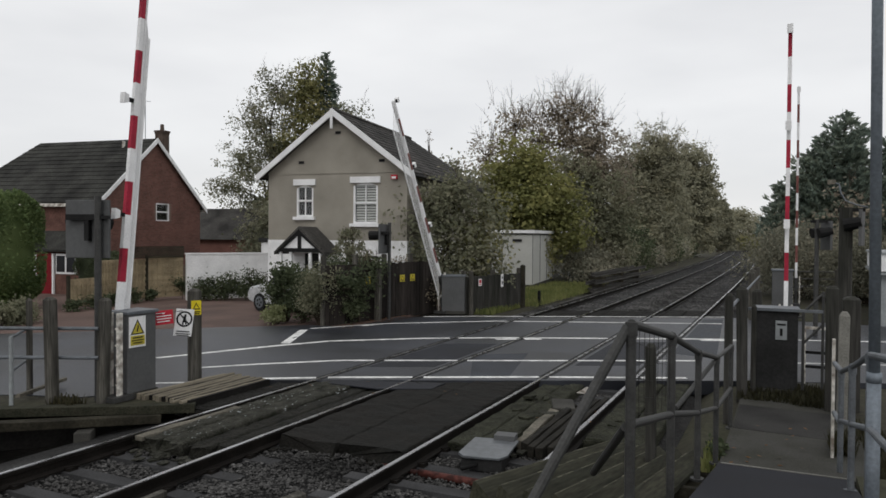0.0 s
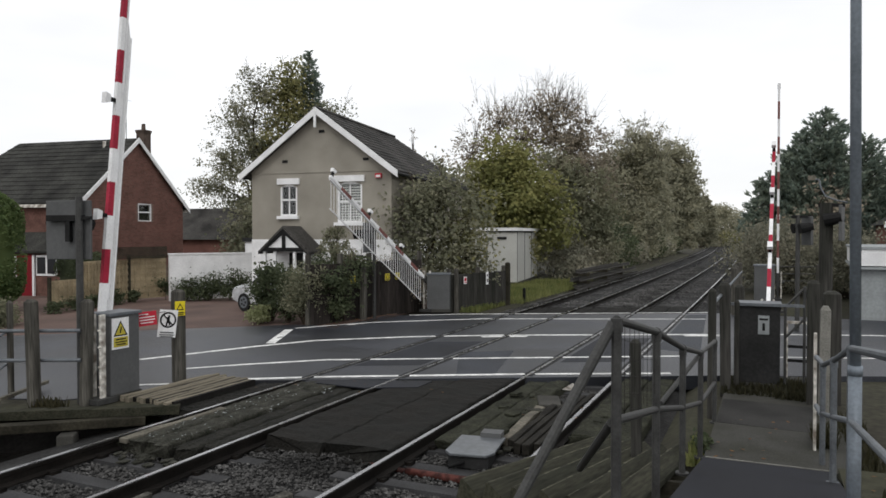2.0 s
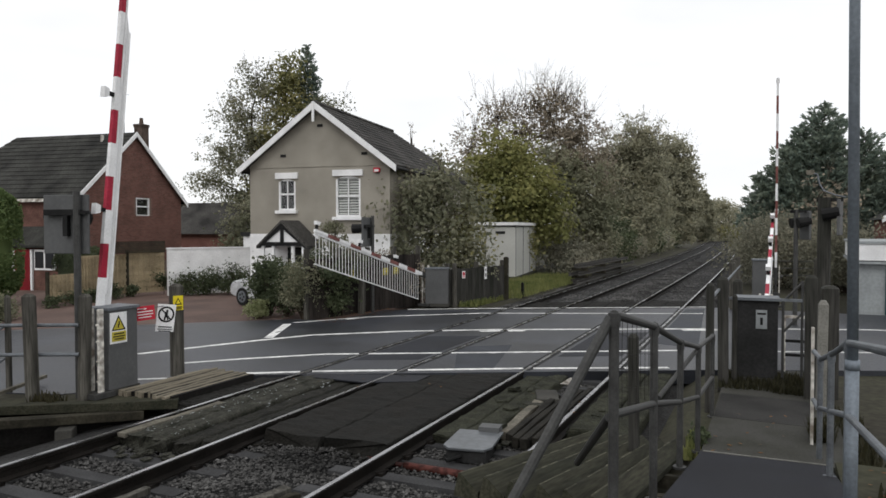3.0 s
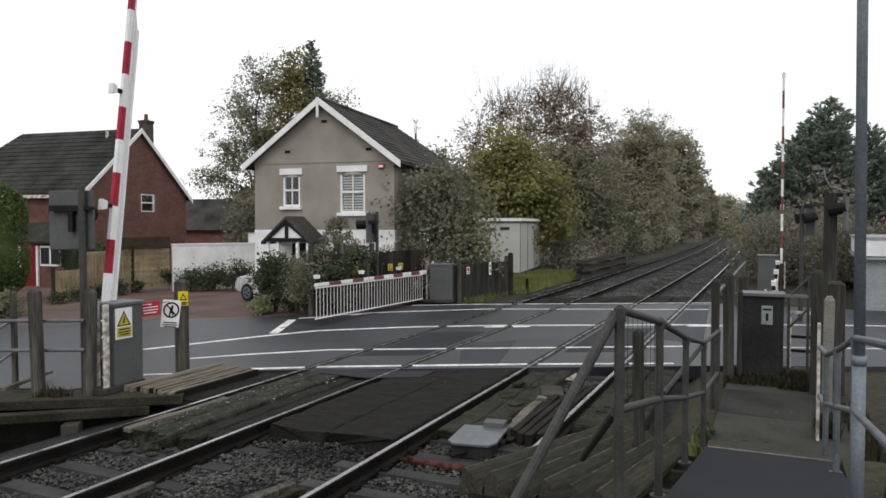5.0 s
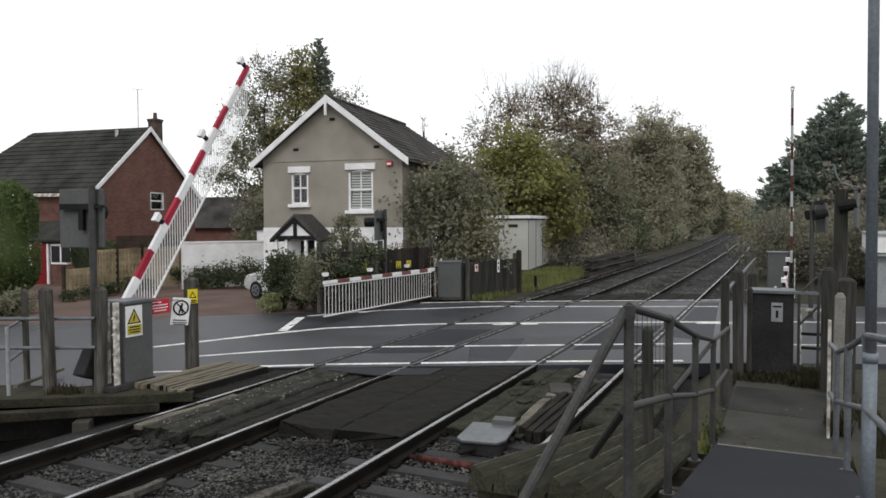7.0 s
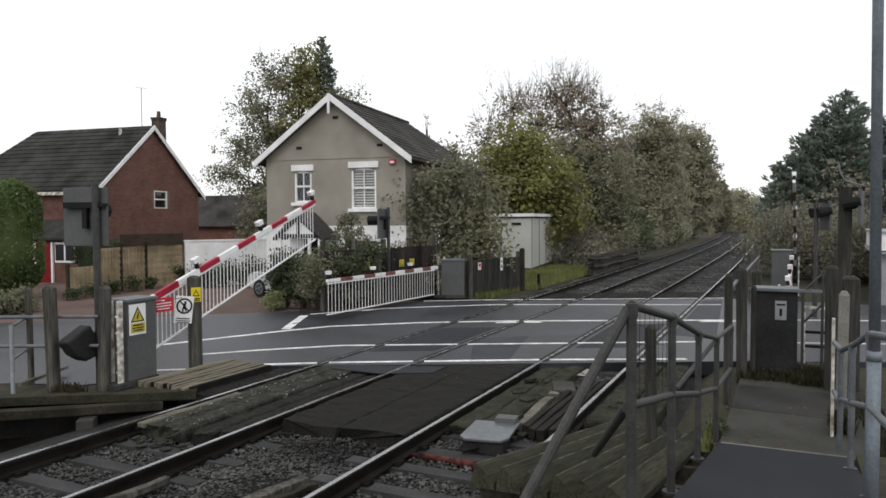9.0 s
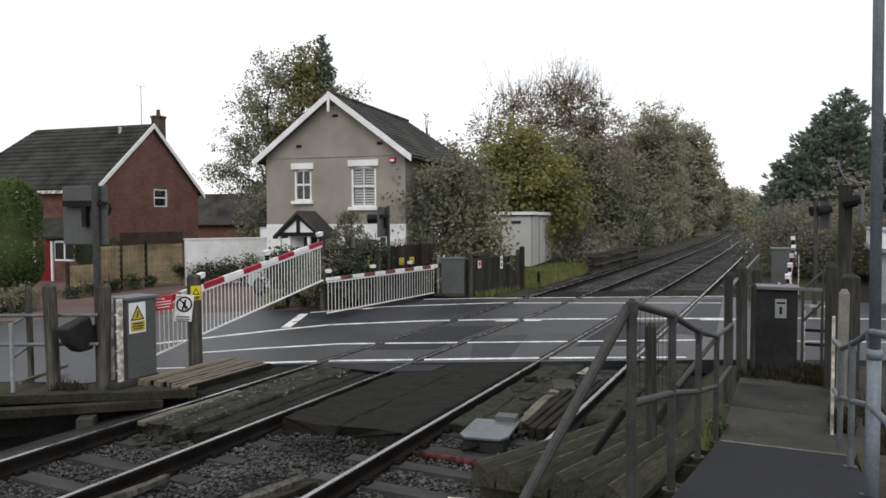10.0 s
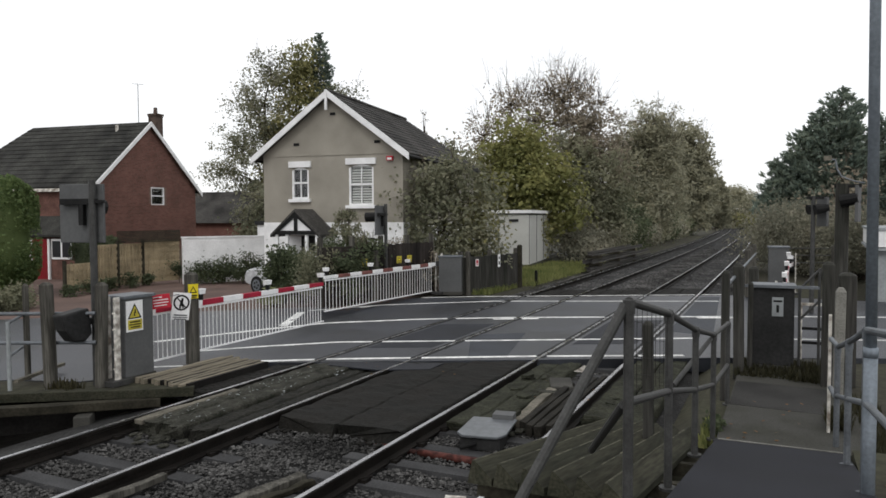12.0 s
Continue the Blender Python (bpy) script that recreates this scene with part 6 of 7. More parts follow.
lobed_tree("tree", (-12.6, 50, 0), [(-13.4, 50, 6.2, 2.3, 2, 2.2), (-11.4, 49.5, 5.0, 2.0, 2, 2.2), (-12.6, 48.6, 2.8, 2.6, 2, 2.6), (-10.9, 49, 2.3, 1.7, 1.8, 2.2)], LEAF_DARK, "dark green tree beside the line", 15, 34, 0.12, 20, 1.0, 0.05)
# the next four far trees wear leaf colours with haze painted in
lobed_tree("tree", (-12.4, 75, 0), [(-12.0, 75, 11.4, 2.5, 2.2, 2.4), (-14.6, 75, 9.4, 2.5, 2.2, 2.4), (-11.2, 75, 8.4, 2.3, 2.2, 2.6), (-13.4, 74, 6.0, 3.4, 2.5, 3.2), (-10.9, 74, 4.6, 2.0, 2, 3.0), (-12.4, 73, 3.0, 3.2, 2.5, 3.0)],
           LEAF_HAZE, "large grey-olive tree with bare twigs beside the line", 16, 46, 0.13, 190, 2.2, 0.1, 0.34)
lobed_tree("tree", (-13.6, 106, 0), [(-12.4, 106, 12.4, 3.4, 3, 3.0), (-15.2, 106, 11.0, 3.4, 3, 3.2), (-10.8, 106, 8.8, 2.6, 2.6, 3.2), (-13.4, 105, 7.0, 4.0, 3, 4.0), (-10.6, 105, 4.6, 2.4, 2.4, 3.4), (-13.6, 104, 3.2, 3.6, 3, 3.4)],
           LEAF_HAZE, "distant tree beside the line, paled by painted haze", 17, 40, 0.18, 110, 2.4, 0.12, 0.34)
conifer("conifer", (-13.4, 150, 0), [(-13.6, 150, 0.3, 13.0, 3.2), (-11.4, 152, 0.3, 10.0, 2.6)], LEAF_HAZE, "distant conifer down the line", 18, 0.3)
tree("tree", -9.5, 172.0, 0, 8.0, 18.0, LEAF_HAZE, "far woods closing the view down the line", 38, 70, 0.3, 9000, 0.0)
conifer("conifer", (3.4, 52.5, 0), [(3.25, 52.3, 1.0, 10.5, 3.0), (1.2, 52.3, 0.8, 8.2, 2.4), (5.6, 53.2, 1.0, 8.8, 2.6), (-0.3, 52.4, 0.8, 6.2, 1.7), (2.2, 52.0, 1.0, 9.2, 2.4), (7.6, 53.4, 0.8, 7.6, 2.4)],
        LEAF_PINE, "broad dark cypress beyond the crossing", 19, 0.13)
tree("tree", 0.2, 62.0, 0, 4.2, 6.5, LEAF_OLIVE, "pale scrub along the eastern side of the line", 20, 70, 0.13, 9000, 0.0, twigs=40)
lobed_tree("tree", (2.4, 36.5, 0), [(2.3, 36.5, 4.3, 0.8, 0.8, 0.7), (2.6, 36.5, 3.4, 1.0, 0.9, 0.9), (2.0, 36.4, 2.6, 0.9, 0.9, 1.0)], LEAF_BROWN, "straggling brown bush above the bramble hedge", 40, 16, 0.1, 20, 0.7, 0.3)
conifer("conifer", (11.5, 52, 0), [(11.5, 52, 0.4, 7.0, 2.8)], LEAF_PINE, "dark evergreen behind the garage", 39, 0.14)
lobed_tree("bush", (-15.5, 49.5, 0), [(-17.5, 49.5, 3.4, 2.6, 1.6, 3.0), (-14.8, 49.5, 3.0, 2.6, 1.6, 2.8), (-19.5, 49, 3.0, 2.2, 1.6, 2.8)], LEAF_DARK, "dark undergrowth beneath the tall trees", 48, 24, 0.12, 10, 0.6, category="bush")
lobed_tree("bush", (-14.6, 40.6, 0), [(-15.3, 40.6, 2.0, 1.7, 1.2, 1.9), (-13.2, 40.8, 1.6, 1.5, 1.2, 1.6)], LEAF_OLIVE, "olive undergrowth behind the relay room", 46, 26, 0.1, 10, 0.5, category="bush")
lobed_tree("tree", (-29.8, 37.6, -0.4), [(-30.4, 37.6, 3.3, 1.8, 1.5, 1.5), (-28.6, 37.6, 2.6, 1.8, 1.5, 1.7), (-31.4, 37.8, 1.9, 1.6, 1.5, 1.8), (-29.6, 37.4, 1.2, 2.2, 1.5, 1.4)], LEAF_DARK, "dark garden tree between the houses", 47, 24, 0.11, 10, 0.6)
bush("hedge", 0.5, 37.0, 0, 4.4, 9.0, 3.3, LEAF_HEDGE2, "tall dark hedge beside the line", 21, 26000, 0.065, 110, "hedge")
bush("hedge", 3.0, 33.5, 0, 3.4, 4.0, 3.0, LEAF_HEDGE2, "dark bramble hedge behind the signals", 41, 15000, 0.06, 80, "hedge")
for k in range(9):
    yy = 45.0 + 7.5 * k
    xx, hh = -10.4 - 0.1 * k + bend(yy), 1.3 + 0.5 * (k % 3)
    lobed_tree("scrub", (xx, yy, -0.1), [(xx, yy - 2, hh * 0.5, 1.2, 2.2, hh * 0.7), (xx - 0.7, yy + 1.5, hh * 0.7, 1.5, 2.4, hh * 0.9), (xx - 1.9, yy, hh, 1.5, 2.6, hh * 1.1)],
               (LEAF_HEDGE2, LEAF_DARK, LEAF_IVY)[k % 3], "dark scrub and brambles beside the line", 50 + k, 24, 0.09 + 0.01 * k, 16, 0.7, category="scrub", trunk_r=0.05)
bush("bush", -12.1, 17.25, 0, 1.1, 1.1, 1.9, LEAF_DARK, "ivy-clad stump at the corner of the fence", 22, 7000, 0.04, 60)
bush("bush", -12.2, 18.6, 0, 1.1, 2.8, 2.05, LEAF_IVY, "dark ivy and holly spilling over the fence", 41, 9000, 0.045, 70)
bush("bush", -13.7, 17.75, -0.05, 1.2, 0.9, 1.8, LEAF_IVY, "leggy green garden shrub before the parked car", 42, 3600, 0.05, 44)
lobed_tree("ivy", (-11.45, 18.3, -0.05), [(-11.5, 17.6, 1.0, 0.4, 0.5, 0.55), (-11.42, 18.4, 1.25, 0.35, 0.55, 0.5), (-11.4, 18.2, 0.5, 0.35, 0.6, 0.5), (-11.4, 19.0, 1.5, 0.3, 0.4, 0.35)], LEAF_IVY,
           "dark green ivy hanging over the board fence", 86, 60, 0.05, 14, 0.4, 0.0, category="ivy", trunk_r=0.03)
bush("bush", -12.95, 17.6, -0.05, 0.8, 0.9, 1.95, LEAF_IVY, "leggy garden shrub before the porch", 23, 3000, 0.05, 40)
bush("bush", -13.5, 17.0, -0.05, 1.0, 0.6, 0.5, LEAF_PALE, "low variegated plants at the drive's edge", 45, 1400, 0.045, 20)
tree("bush", -12.5, 19.5, -0.05, 2.75, 1.7, LEAF_DARK, "leggy grey-green shrub before the window", 43, 34, 0.06, 1500, 0.3, category="bush", spread=0.3, twigs=10)
bush("bush", -11.7, 21.2, 0, 0.9, 2.2, 1.95, LEAF_BROWN, "brown brambles along the fence", 49, 4000, 0.045, 40)
bush("bush", -11.3, 22.3, -0.05, 1.8, 1.6, 1.5, LEAF_BROWN, "bramble behind the dark fence", 44, 3000, 0.05, 30)
hedge("hedge", -27.0, 17.25, -0.35, 3.0, 3.0, 4.45, LEAF_HEDGE, "clipped deep green conifer hedge by the road", 24, 30000, 0.055)
hedge("hedge", -26.2, 21.4, -0.32, 2.0, 1.6, 2.15, LEAF_IVY, "rounded dark clipped shrub before the brick house", 26, 7000, 0.045)
for hx, hy, hh in ((-22.4, 23.4, 0.9), (-21.6, 23.8, 1.1), (-20.8, 24.2, 1.25), (-20.1, 24.6, 1.1)):
    lobed_tree("shrub", (hx, hy, -0.25), [(hx - 0.2, hy, hh * 0.4 - 0.2, 0.5, 0.4, 0.45 * hh), (hx + 0.25, hy, hh * 0.55 - 0.2, 0.45, 0.4, 0.42 * hh)], LEAF_IVY, "low dark green shrub under the white wall", int(-hx * 10), 60, 0.05, 6, 0.25, category="shrub", trunk_r=0.03)
for hx, hy, hh in ((-23.55, 18.9, 0.55), (-23.75, 19.9, 0.6), (-24.15, 21.3, 0.7), (-24.35, 22.4, 0.55), (-23.35, 17.9, 0.4), (-23.9, 23.7, 1.0)):
    lobed_tree("shrub", (hx, hy, slope(hx)), [(hx, hy, hh * 0.5 + slope(hx), 0.25, 0.25, 0.45 * hh)], LEAF_IVY, "small garden shrub at the fence's foot", int(hy * 10), 34, 0.05, 5, 0.2, category="shrub", trunk_r=0.02)
bush("hedge", -21.4, 13.9, -0.25, 1.5, 3.4, 0.8, LEAF_DARK, "low ivy bank beside the drive", 27, 4000, 0.05, 40, "hedge")
grass_patch(-10.2, 33.0, 3.4, 14.0, 9000, 61, "bright rough grass beside the relay room", 0.16)
grass_patch(-10.9, 30.0, 2.6, 5.0, 4000, 60, "bright rough grass before the relay room", 0.16)
grass_patch(-9.7, 24.2, 1.6, 3.2, 2500, 62, "rough grass along the far fence", 0.14)
grass_patch(-9.55, 7.2, 0.45, 0.3, 350, 63, "tuft of grass at the post's foot", 0.12, -0.02, DEADGRASS)
grass_patch(0.0, 12.9, 1.35, 1.3, 1500, 64, "rough grass at the cabinet's foot", 0.09, 0.0, DEADGRASS)
grass_patch(0.38, 12.7, 0.5, 1.2, 420, 69, "yellowing grass tuft beside the cabinet", 0.13, 0.0, DEADGRASS)
grass_patch(1.0, 8.9, 0.3, 4.4, 1800, 65, "rough grass beside the footway", 0.12, -0.02, DEADGRASS)
grass_patch(-0.72, 8.7, 0.2, 0.9, 220, 66, "weeds at the railing's foot", 0.1, 0.0)
grass_patch(4.2, 1.0, 6.6, 12.6, 16000, 67, "rough grass on the bank", 0.12, 0.24, DEADGRASS)
grass_patch(0.62, 9.6, 0.22, 0.7, 500, 68, "dark grass tuft at the footway's edge", 0.16, 0.04, DEADGRASS)
bush("weed", -0.66, 8.75, 0.05, 0.22, 0.5, 0.2, LEAF_IVY, "green weeds at the railing's foot", 59, 260, 0.03, 12, "weed")
fallen_leaves(1.6, 5.5, 1.6, 5.0, 260, 74, 0.27)
fallen_leaves(-0.05, 9.2, 1.0, 2.4, 14, 71, 0.115)
fallen_leaves(-10.9, 18.4, 0.9, 3.8, 220, 72, 0.012)
fallen_leaves(-4.7, 10.2, 6.5, 1.2, 16, 73, 0.012)


# ---- fences by the house ----
def board_fence(a, b, h, n, label, boards=DARKWOOD, posts=4, gap=0.012):
    a, b = Vector((*a, 0)), Vector((*b, 0))
    d = b - a
    f = thing("board_fence", Matrix.Translation(a) @ Matrix.Rotation(math.atan2(d.y, d.x), 4, "Z"), label, "fence", "crossing fences")
    L = d.length
    rng = random.Random(int(a.x * 10))
    w = L / n
    for k in range(n):
        s = Shape()
        hh = h * rng.uniform(0.975, 1.0)
        s.box((k + 0.5) * w, rng.uniform(-0.006, 0.006), hh / 2 - 0.03, w - gap, 0.022, hh + 0.06)
        part("board", s, boards, f)
    for k in range(posts):
        s = Shape()
        s.box(L * k / (posts - 1), 0.08, h * 0.55, 0.12, 0.12, h * 1.2)
        part("post", s, POSTWOOD, f)
    for zz in (0.3, h - 0.25):
        s = Shape()
        s.box(L / 2, 0.045, zz, L, 0.05, 0.08)
        part("rail", s, DARKWOOD, f)
    return f


board_fence((-11.75, 17.0), (-10.75, 22.1), 1.72, 34, "dark red-brown board fence with yellow notices", FENCEDARK, posts=5)
board_fence((-9.7, 22.2), (-8.95, 25.6), 1.2, 22, "dark weathered board fence beside the far cabinet", DARKPOST, 3)
make_post(-11.15, 18.9, 0, 1.55, 0.16, POSTWOOD, "grey timber post behind the lowered barrier")
make_post(-9.55, 22.35, 0, 1.4, 0.13, POSTWOOD, "thin grey timber post by the far cabinet")
make_post(-8.9, 25.7, 0, 1.5, 0.16, DARKWOOD, "dark timber post at the fence's end")
make_post(-8.7, 27.1, -0.1, 0.55, 0.1, BLACK, "short black marker post in the grass", name="marker_post")
make_post(-10.9, 30.2, -0.1, 1.0, 0.13, POSTWOOD, "short pale post in the grass", name="marker_post")


def notice(x, y, z, w, h, turn, face, label, marks=(), tilt=0, name="notice"):
    """A flat plate with printed marks; marks are (kind, x, z, width, height, material) on its face, which looks along -y in its space."""
    n = thing(name, pose(x, y, z, 0, tilt, turn), label, "sign", "crossing notices")
    s = Shape()
    s.box(0, 0, 0, w, 0.008, h)
    part("plate", s, face, n, "", 0.002)
    for k, (kind, mx, mz, mw, mh, m) in enumerate(marks):
        s = Shape()
        y0 = -0.0055 - 0.0016 * k
        if kind == "bar":
            s.box(mx, y0, mz, mw, 0.0014, mh)
        elif kind == "triangle":
            s.prism([Vector((mx - mw / 2, y0, mz - mh / 2)), Vector((mx + mw / 2, y0, mz - mh / 2)), Vector((mx, y0, mz + mh / 2))], (0, -0.0007, 0), (0, 0.0007, 0))
        elif kind == "ring":
            k = 28
            vs, fs = [], []
            for i in range(k):
                c, q = math.cos(2 * math.pi * i / k), math.sin(2 * math.pi * i / k)
                vs += [(mx + c * mw / 2, y0, mz + q * mw / 2), (mx + c * mw * 0.39, y0, mz + q * mw * 0.39)]
            for i in range(k):
                j = (i + 1) % k
                fs.append((2 * i, 2 * j, 2 * j + 1, 2 * i + 1))
            s.add(vs, fs)
        elif kind == "slash":
            s.box(mx, y0, mz, mw, 0.0014, mh, Matrix.Translation((mx, 0, mz)) @ Matrix.Rotation(radians(45), 4, "Y") @ Matrix.Translation((-mx, 0, -mz)))
        part("mark", s, m, n)
    return n


# a turn of 90 makes a plate face east, towards the tracks
notice(-9.14, 8.12, 1.02, 0.32, 0.48, 90, WHITE, "white and yellow electrical hazard notice on the cabinet",
       [("triangle", 0, 0.08, 0.27, 0.24, BLACK), ("triangle", 0, 0.07, 0.2, 0.18, FADEDYELLOW), ("bar", 0.008, 0.075, 0.022, 0.06, BLACK), ("bar", -0.008, 0.03, 0.022, 0.06, BLACK),
        ("bar", 0, -0.13, 0.27, 0.15, FADEDYELLOW), ("bar", 0, -0.09, 0.2, 0.022, BLACK), ("bar", 0, -0.13, 0.23, 0.018, BLACK), ("bar", 0, -0.168, 0.18, 0.018, BLACK)])
notice(-9.212, 8.72, 1.18, 0.3, 0.23, 62, SIGNRED, "small red warning notice with pale lettering bars",
       [("bar", -0.05, 0.07, 0.14, 0.02, WHITE), ("bar", 0, 0.025, 0.24, 0.016, WHITE), ("bar", 0, -0.02, 0.24, 0.016, WHITE), ("bar", -0.01, -0.065, 0.2, 0.016, WHITE)], -4)
notice(-9.213, 9.16, 1.05, 0.3, 0.46, 60, WHITE, "white no-trespassing notice with a barred circle",
       [("ring", 0, 0.06, 0.27, 0.27, BLACK), ("slash", 0, 0.06, 0.26, 0.022, BLACK), ("bar", 0.01, 0.12, 0.035, 0.04, BLACK), ("bar", 0.0, 0.055, 0.05, 0.1, BLACK),
        ("bar", -0.02, -0.01, 0.025, 0.06, BLACK), ("bar", 0.03, 0.0, 0.025, 0.06, BLACK), ("bar", 0, -0.15, 0.22, 0.02, CABINET), ("bar", 0, -0.19, 0.24, 0.015, CABINET), ("bar", 0, -0.22, 0.2, 0.015, CABINET)], 7)
notice(-9.19, 9.42, 1.28, 0.17, 0.25, 60, YELLOW, "small yellow hazard notice on the timber post",
       [("triangle", 0, 0.03, 0.13, 0.12, BLACK), ("triangle", 0, 0.024, 0.08, 0.07, YELLOW), ("bar", 0, -0.07, 0.13, 0.02, BLACK), ("bar", 0, -0.1, 0.11, 0.015, BLACK)])
for x, y in ((-11.3, 18.55), (-11.0, 20.15), (-10.95, 20.75)):
    notice(x, y, 1.2, 0.2, 0.22, 70, FADEDYELLOW, "small yellow hazard notice on the dark fence",
           [("triangle", 0, 0.02, 0.14, 0.13, BLACK), ("triangle", 0, 0.014, 0.09, 0.08, YELLOW), ("bar", 0, -0.08, 0.15, 0.02, BLACK)])
notice(-9.42, 22.8, 0.98, 0.16, 0.24, 72, WHITE, "small white and red notice on the brown fence", [("bar", 0, 0.03, 0.11, 0.12, SIGNRED), ("bar", 0, -0.07, 0.12, 0.03, SIGNRED)])
notice(-9.15, 24.2, 0.98, 0.13, 0.45, 72, WHITE, "narrow white plate on the brown fence", [("bar", 0, 0.1, 0.07, 0.08, CABINET), ("bar", 0, -0.08, 0.07, 0.12, CABINET)])


# ---- west side: rails, gate, timbers ----
def straight_rail(name, a, b, r, material, label):
    s = Shape()
    s.pipe(a, b, r)
    solid(name, s, material, label, "rail", "pipe rails by the road")


straight_rail("sign_wire", (-9.22, 8.45, 1.24), (-9.23, 9.5, 1.26), 0.006, DULLSTEEL, "thin wire between cabinet and post that holds notices")
straight_rail("pipe_rail", (-9.32, 7.56, 1.12), (-12.6, 6.1, 1.1), 0.028, GALV, "galvanised pipe rail between timber posts")
straight_rail("pipe_rail", (-9.32, 7.56, 0.68), (-12.6, 6.1, 0.66), 0.028, GALV, "galvanised pipe rail between timber posts")
gate = thing("wicket_gate", pose(-10.25, 7.2, 0, 0, 0, 0), "white pipe wicket gate standing open beside the road", "gate")
s = Shape()
s.pipe((-0.1, -0.31, -0.03), (-0.1, -0.31, 1.02), 0.03)
part("gate_post", s, PALEGREY, gate)
for zz in (1.0, 0.5):
    s = Shape()
    s.pipe((-0.1, -0.31, zz), (-0.6, 0.25, zz + 0.02), 0.022)
    part("gate_rail", s, GALV, gate)
s = Shape()
s.box(-0.32, 0.35, 0.12, 0.06, 1.3, 0.05, Matrix.Translation((-0.32, 0.35, 0)) @ Matrix.Rotation(radians(24), 4, "Z") @ Matrix.Translation((0.32, -0.35, 0)))
part("kick_board", s, OLDWOOD, gate)


def beam(a, b, w, h, material, label):
    a, b = Vector(a), Vector(b)
    d = b - a
    m = Matrix.Translation(a) @ d.to_track_quat("X", "Z").to_matrix().to_4x4()
    s = Shape()
    n = 6
    rng = random.Random(int(a.x * 31))
    for k in range(n + 1):
        x = d.length * k / n
        j = [rng.uniform(-0.012, 0.012) for _ in range(4)]
        s.v += [m @ Vector((x, -w / 2 + j[0], -h / 2)), m @ Vector((x, w / 2, -h / 2)), m @ Vector((x, w / 2 + j[1], h / 2 + j[2])), m @ Vector((x, -w / 2, h / 2 + j[3]))]
    for k in range(n):
        s.f += [(4 * k + i, 4 * k + (i + 1) % 4, 4 * k + 4 + (i + 1) % 4, 4 * k + 4 + i) for i in range(4)]
    s.f += [(3, 2, 1, 0), (4 * n, 4 * n + 1, 4 * n + 2, 4 * n + 3)]
    solid("timber_beam", s, material, label, "beam", "edge timbers", bevel=0.008)


beam((-7.98, 8.16, -0.05), (-12.0, 4.95, 0.07), 0.2, 0.13, MOSSWOOD, "mossy timber edge beam of the walkway")
beam((-8.3, 7.8, -0.17), (-10.9, 4.6, 0.02), 0.16, 0.12, DARKWOOD, "lower dark timber edge beam")
for bx0, by0 in ((-8.85, 6.95), (-10.1, 5.75)):
    s = Shape()
    s.box(0, 0, 0, 0.22, 0.3, 0.34)
    solid("support_block", s, CONCRETE, "short pale concrete block beneath the beams", "block", "support blocks", m=pose(bx0, by0, -0.38, 0, 0, 38), bevel=0.015)
# added board, painted black for the shaded void below the lower beam
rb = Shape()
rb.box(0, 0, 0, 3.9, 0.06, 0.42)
solid("retaining_board", rb, SHADEBLACK, "added black board standing for the shade beneath the walkway's edge", "board", m=pose(-9.75, 6.4, -0.37, 0, 0, 50.9))
wk = Shape()
wk.box(0, 0, 0, 5.2, 1.5, 0.07)
solid("walkway", wk, GROUND, "earth walkway edged with timber", "ground", kind="structure", m=pose(-10.55, 7.1, -0.05, 0, 0, 38.5))
beam((-8.75, 5.2, -0.26), (-9.3, 5.6, -0.28), 0.06, 0.05, FADEDRED, "faded red offcut lying below the walkway")

# ---- between the eastern rails: treadle box, duct, timbers ----
bx = thing("treadle_box", pose(-3.2, 8.05, -0.17, 0, 0, 8), "grey steel lidded treadle box between the rails", "equipment box")
s = Shape()
s.prism([Vector((-0.24, -0.36, 0)), Vector((0.24, -0.36, 0)), Vector((0.24, 0.34, 0)), Vector((-0.24, 0.34, 0))], (0, 0, 0), (0, 0, 0.15))
part("body", s, CABINET_DARK, bx)
s = Shape()
s.prism([Vector((-0.29, -0.3, 0.15)), Vector((-0.2, -0.42, 0.15)), Vector((0.22, -0.4, 0.15)), Vector((0.29, -0.26, 0.15)), Vector((0.29, 0.4, 0.15)), Vector((-0.27, 0.38, 0.15))], (0, 0, 0), (0, 0, 0.03))
part("lid", s, STEEL_LID, bx, "pale grey steel lid", 0.006)
s = Shape()
s.box(0.12, 0.42, 0.2, 0.26, 0.2, 0.08)
part("junction", s, CABINET, bx)
s = Shape()
s.pipe((-0.2, -0.5, 0.05), (-0.05, -0.38, 0.08), 0.025)
part("cable", s, BLACK, bx)
RUSTRED = mat("red_duct", (0.075, 0.026, 0.021), 0.6, vary=0.6, fine=20, coarse=5)
s = Shape()
s.pipe((-4.75, 7.5, -0.2), (-3.75, 7.3, -0.165), 0.03)
s.pipe((-3.75, 7.3, -0.165), (-2.85, 7.25, -0.15), 0.045)
solid("cable_duct", s, RUSTRED, "faded red cable duct crossing under the rails", "cable duct", smooth=True)
for k, (x0, y0, x1, y1, w, m, lab) in enumerate(((-3.02, 8.6, -3.08, 10.4, 0.13, OLDWOOD, "pale weathered timber strip between the rails"), (-2.9, 8.5, -2.92, 10.9, 0.09, RIDGEWOOD, "dark ridged timber between the rails"),
                                                 (-2.79, 8.4, -2.8, 11.2, 0.09, RIDGEWOOD, "dark ridged timber between the rails"), (-2.68, 8.4, -2.68, 11.4, 0.09, RIDGEWOOD, "dark ridged timber between the rails"),
                                                 (-2.57, 8.5, -2.57, 11.6, 0.08, RIDGEWOOD, "dark ridged timber between the rails"))):
    beam((x0, y0, -0.09), (x1, y1, -0.09), w, 0.14, m, lab)
s = Shape()
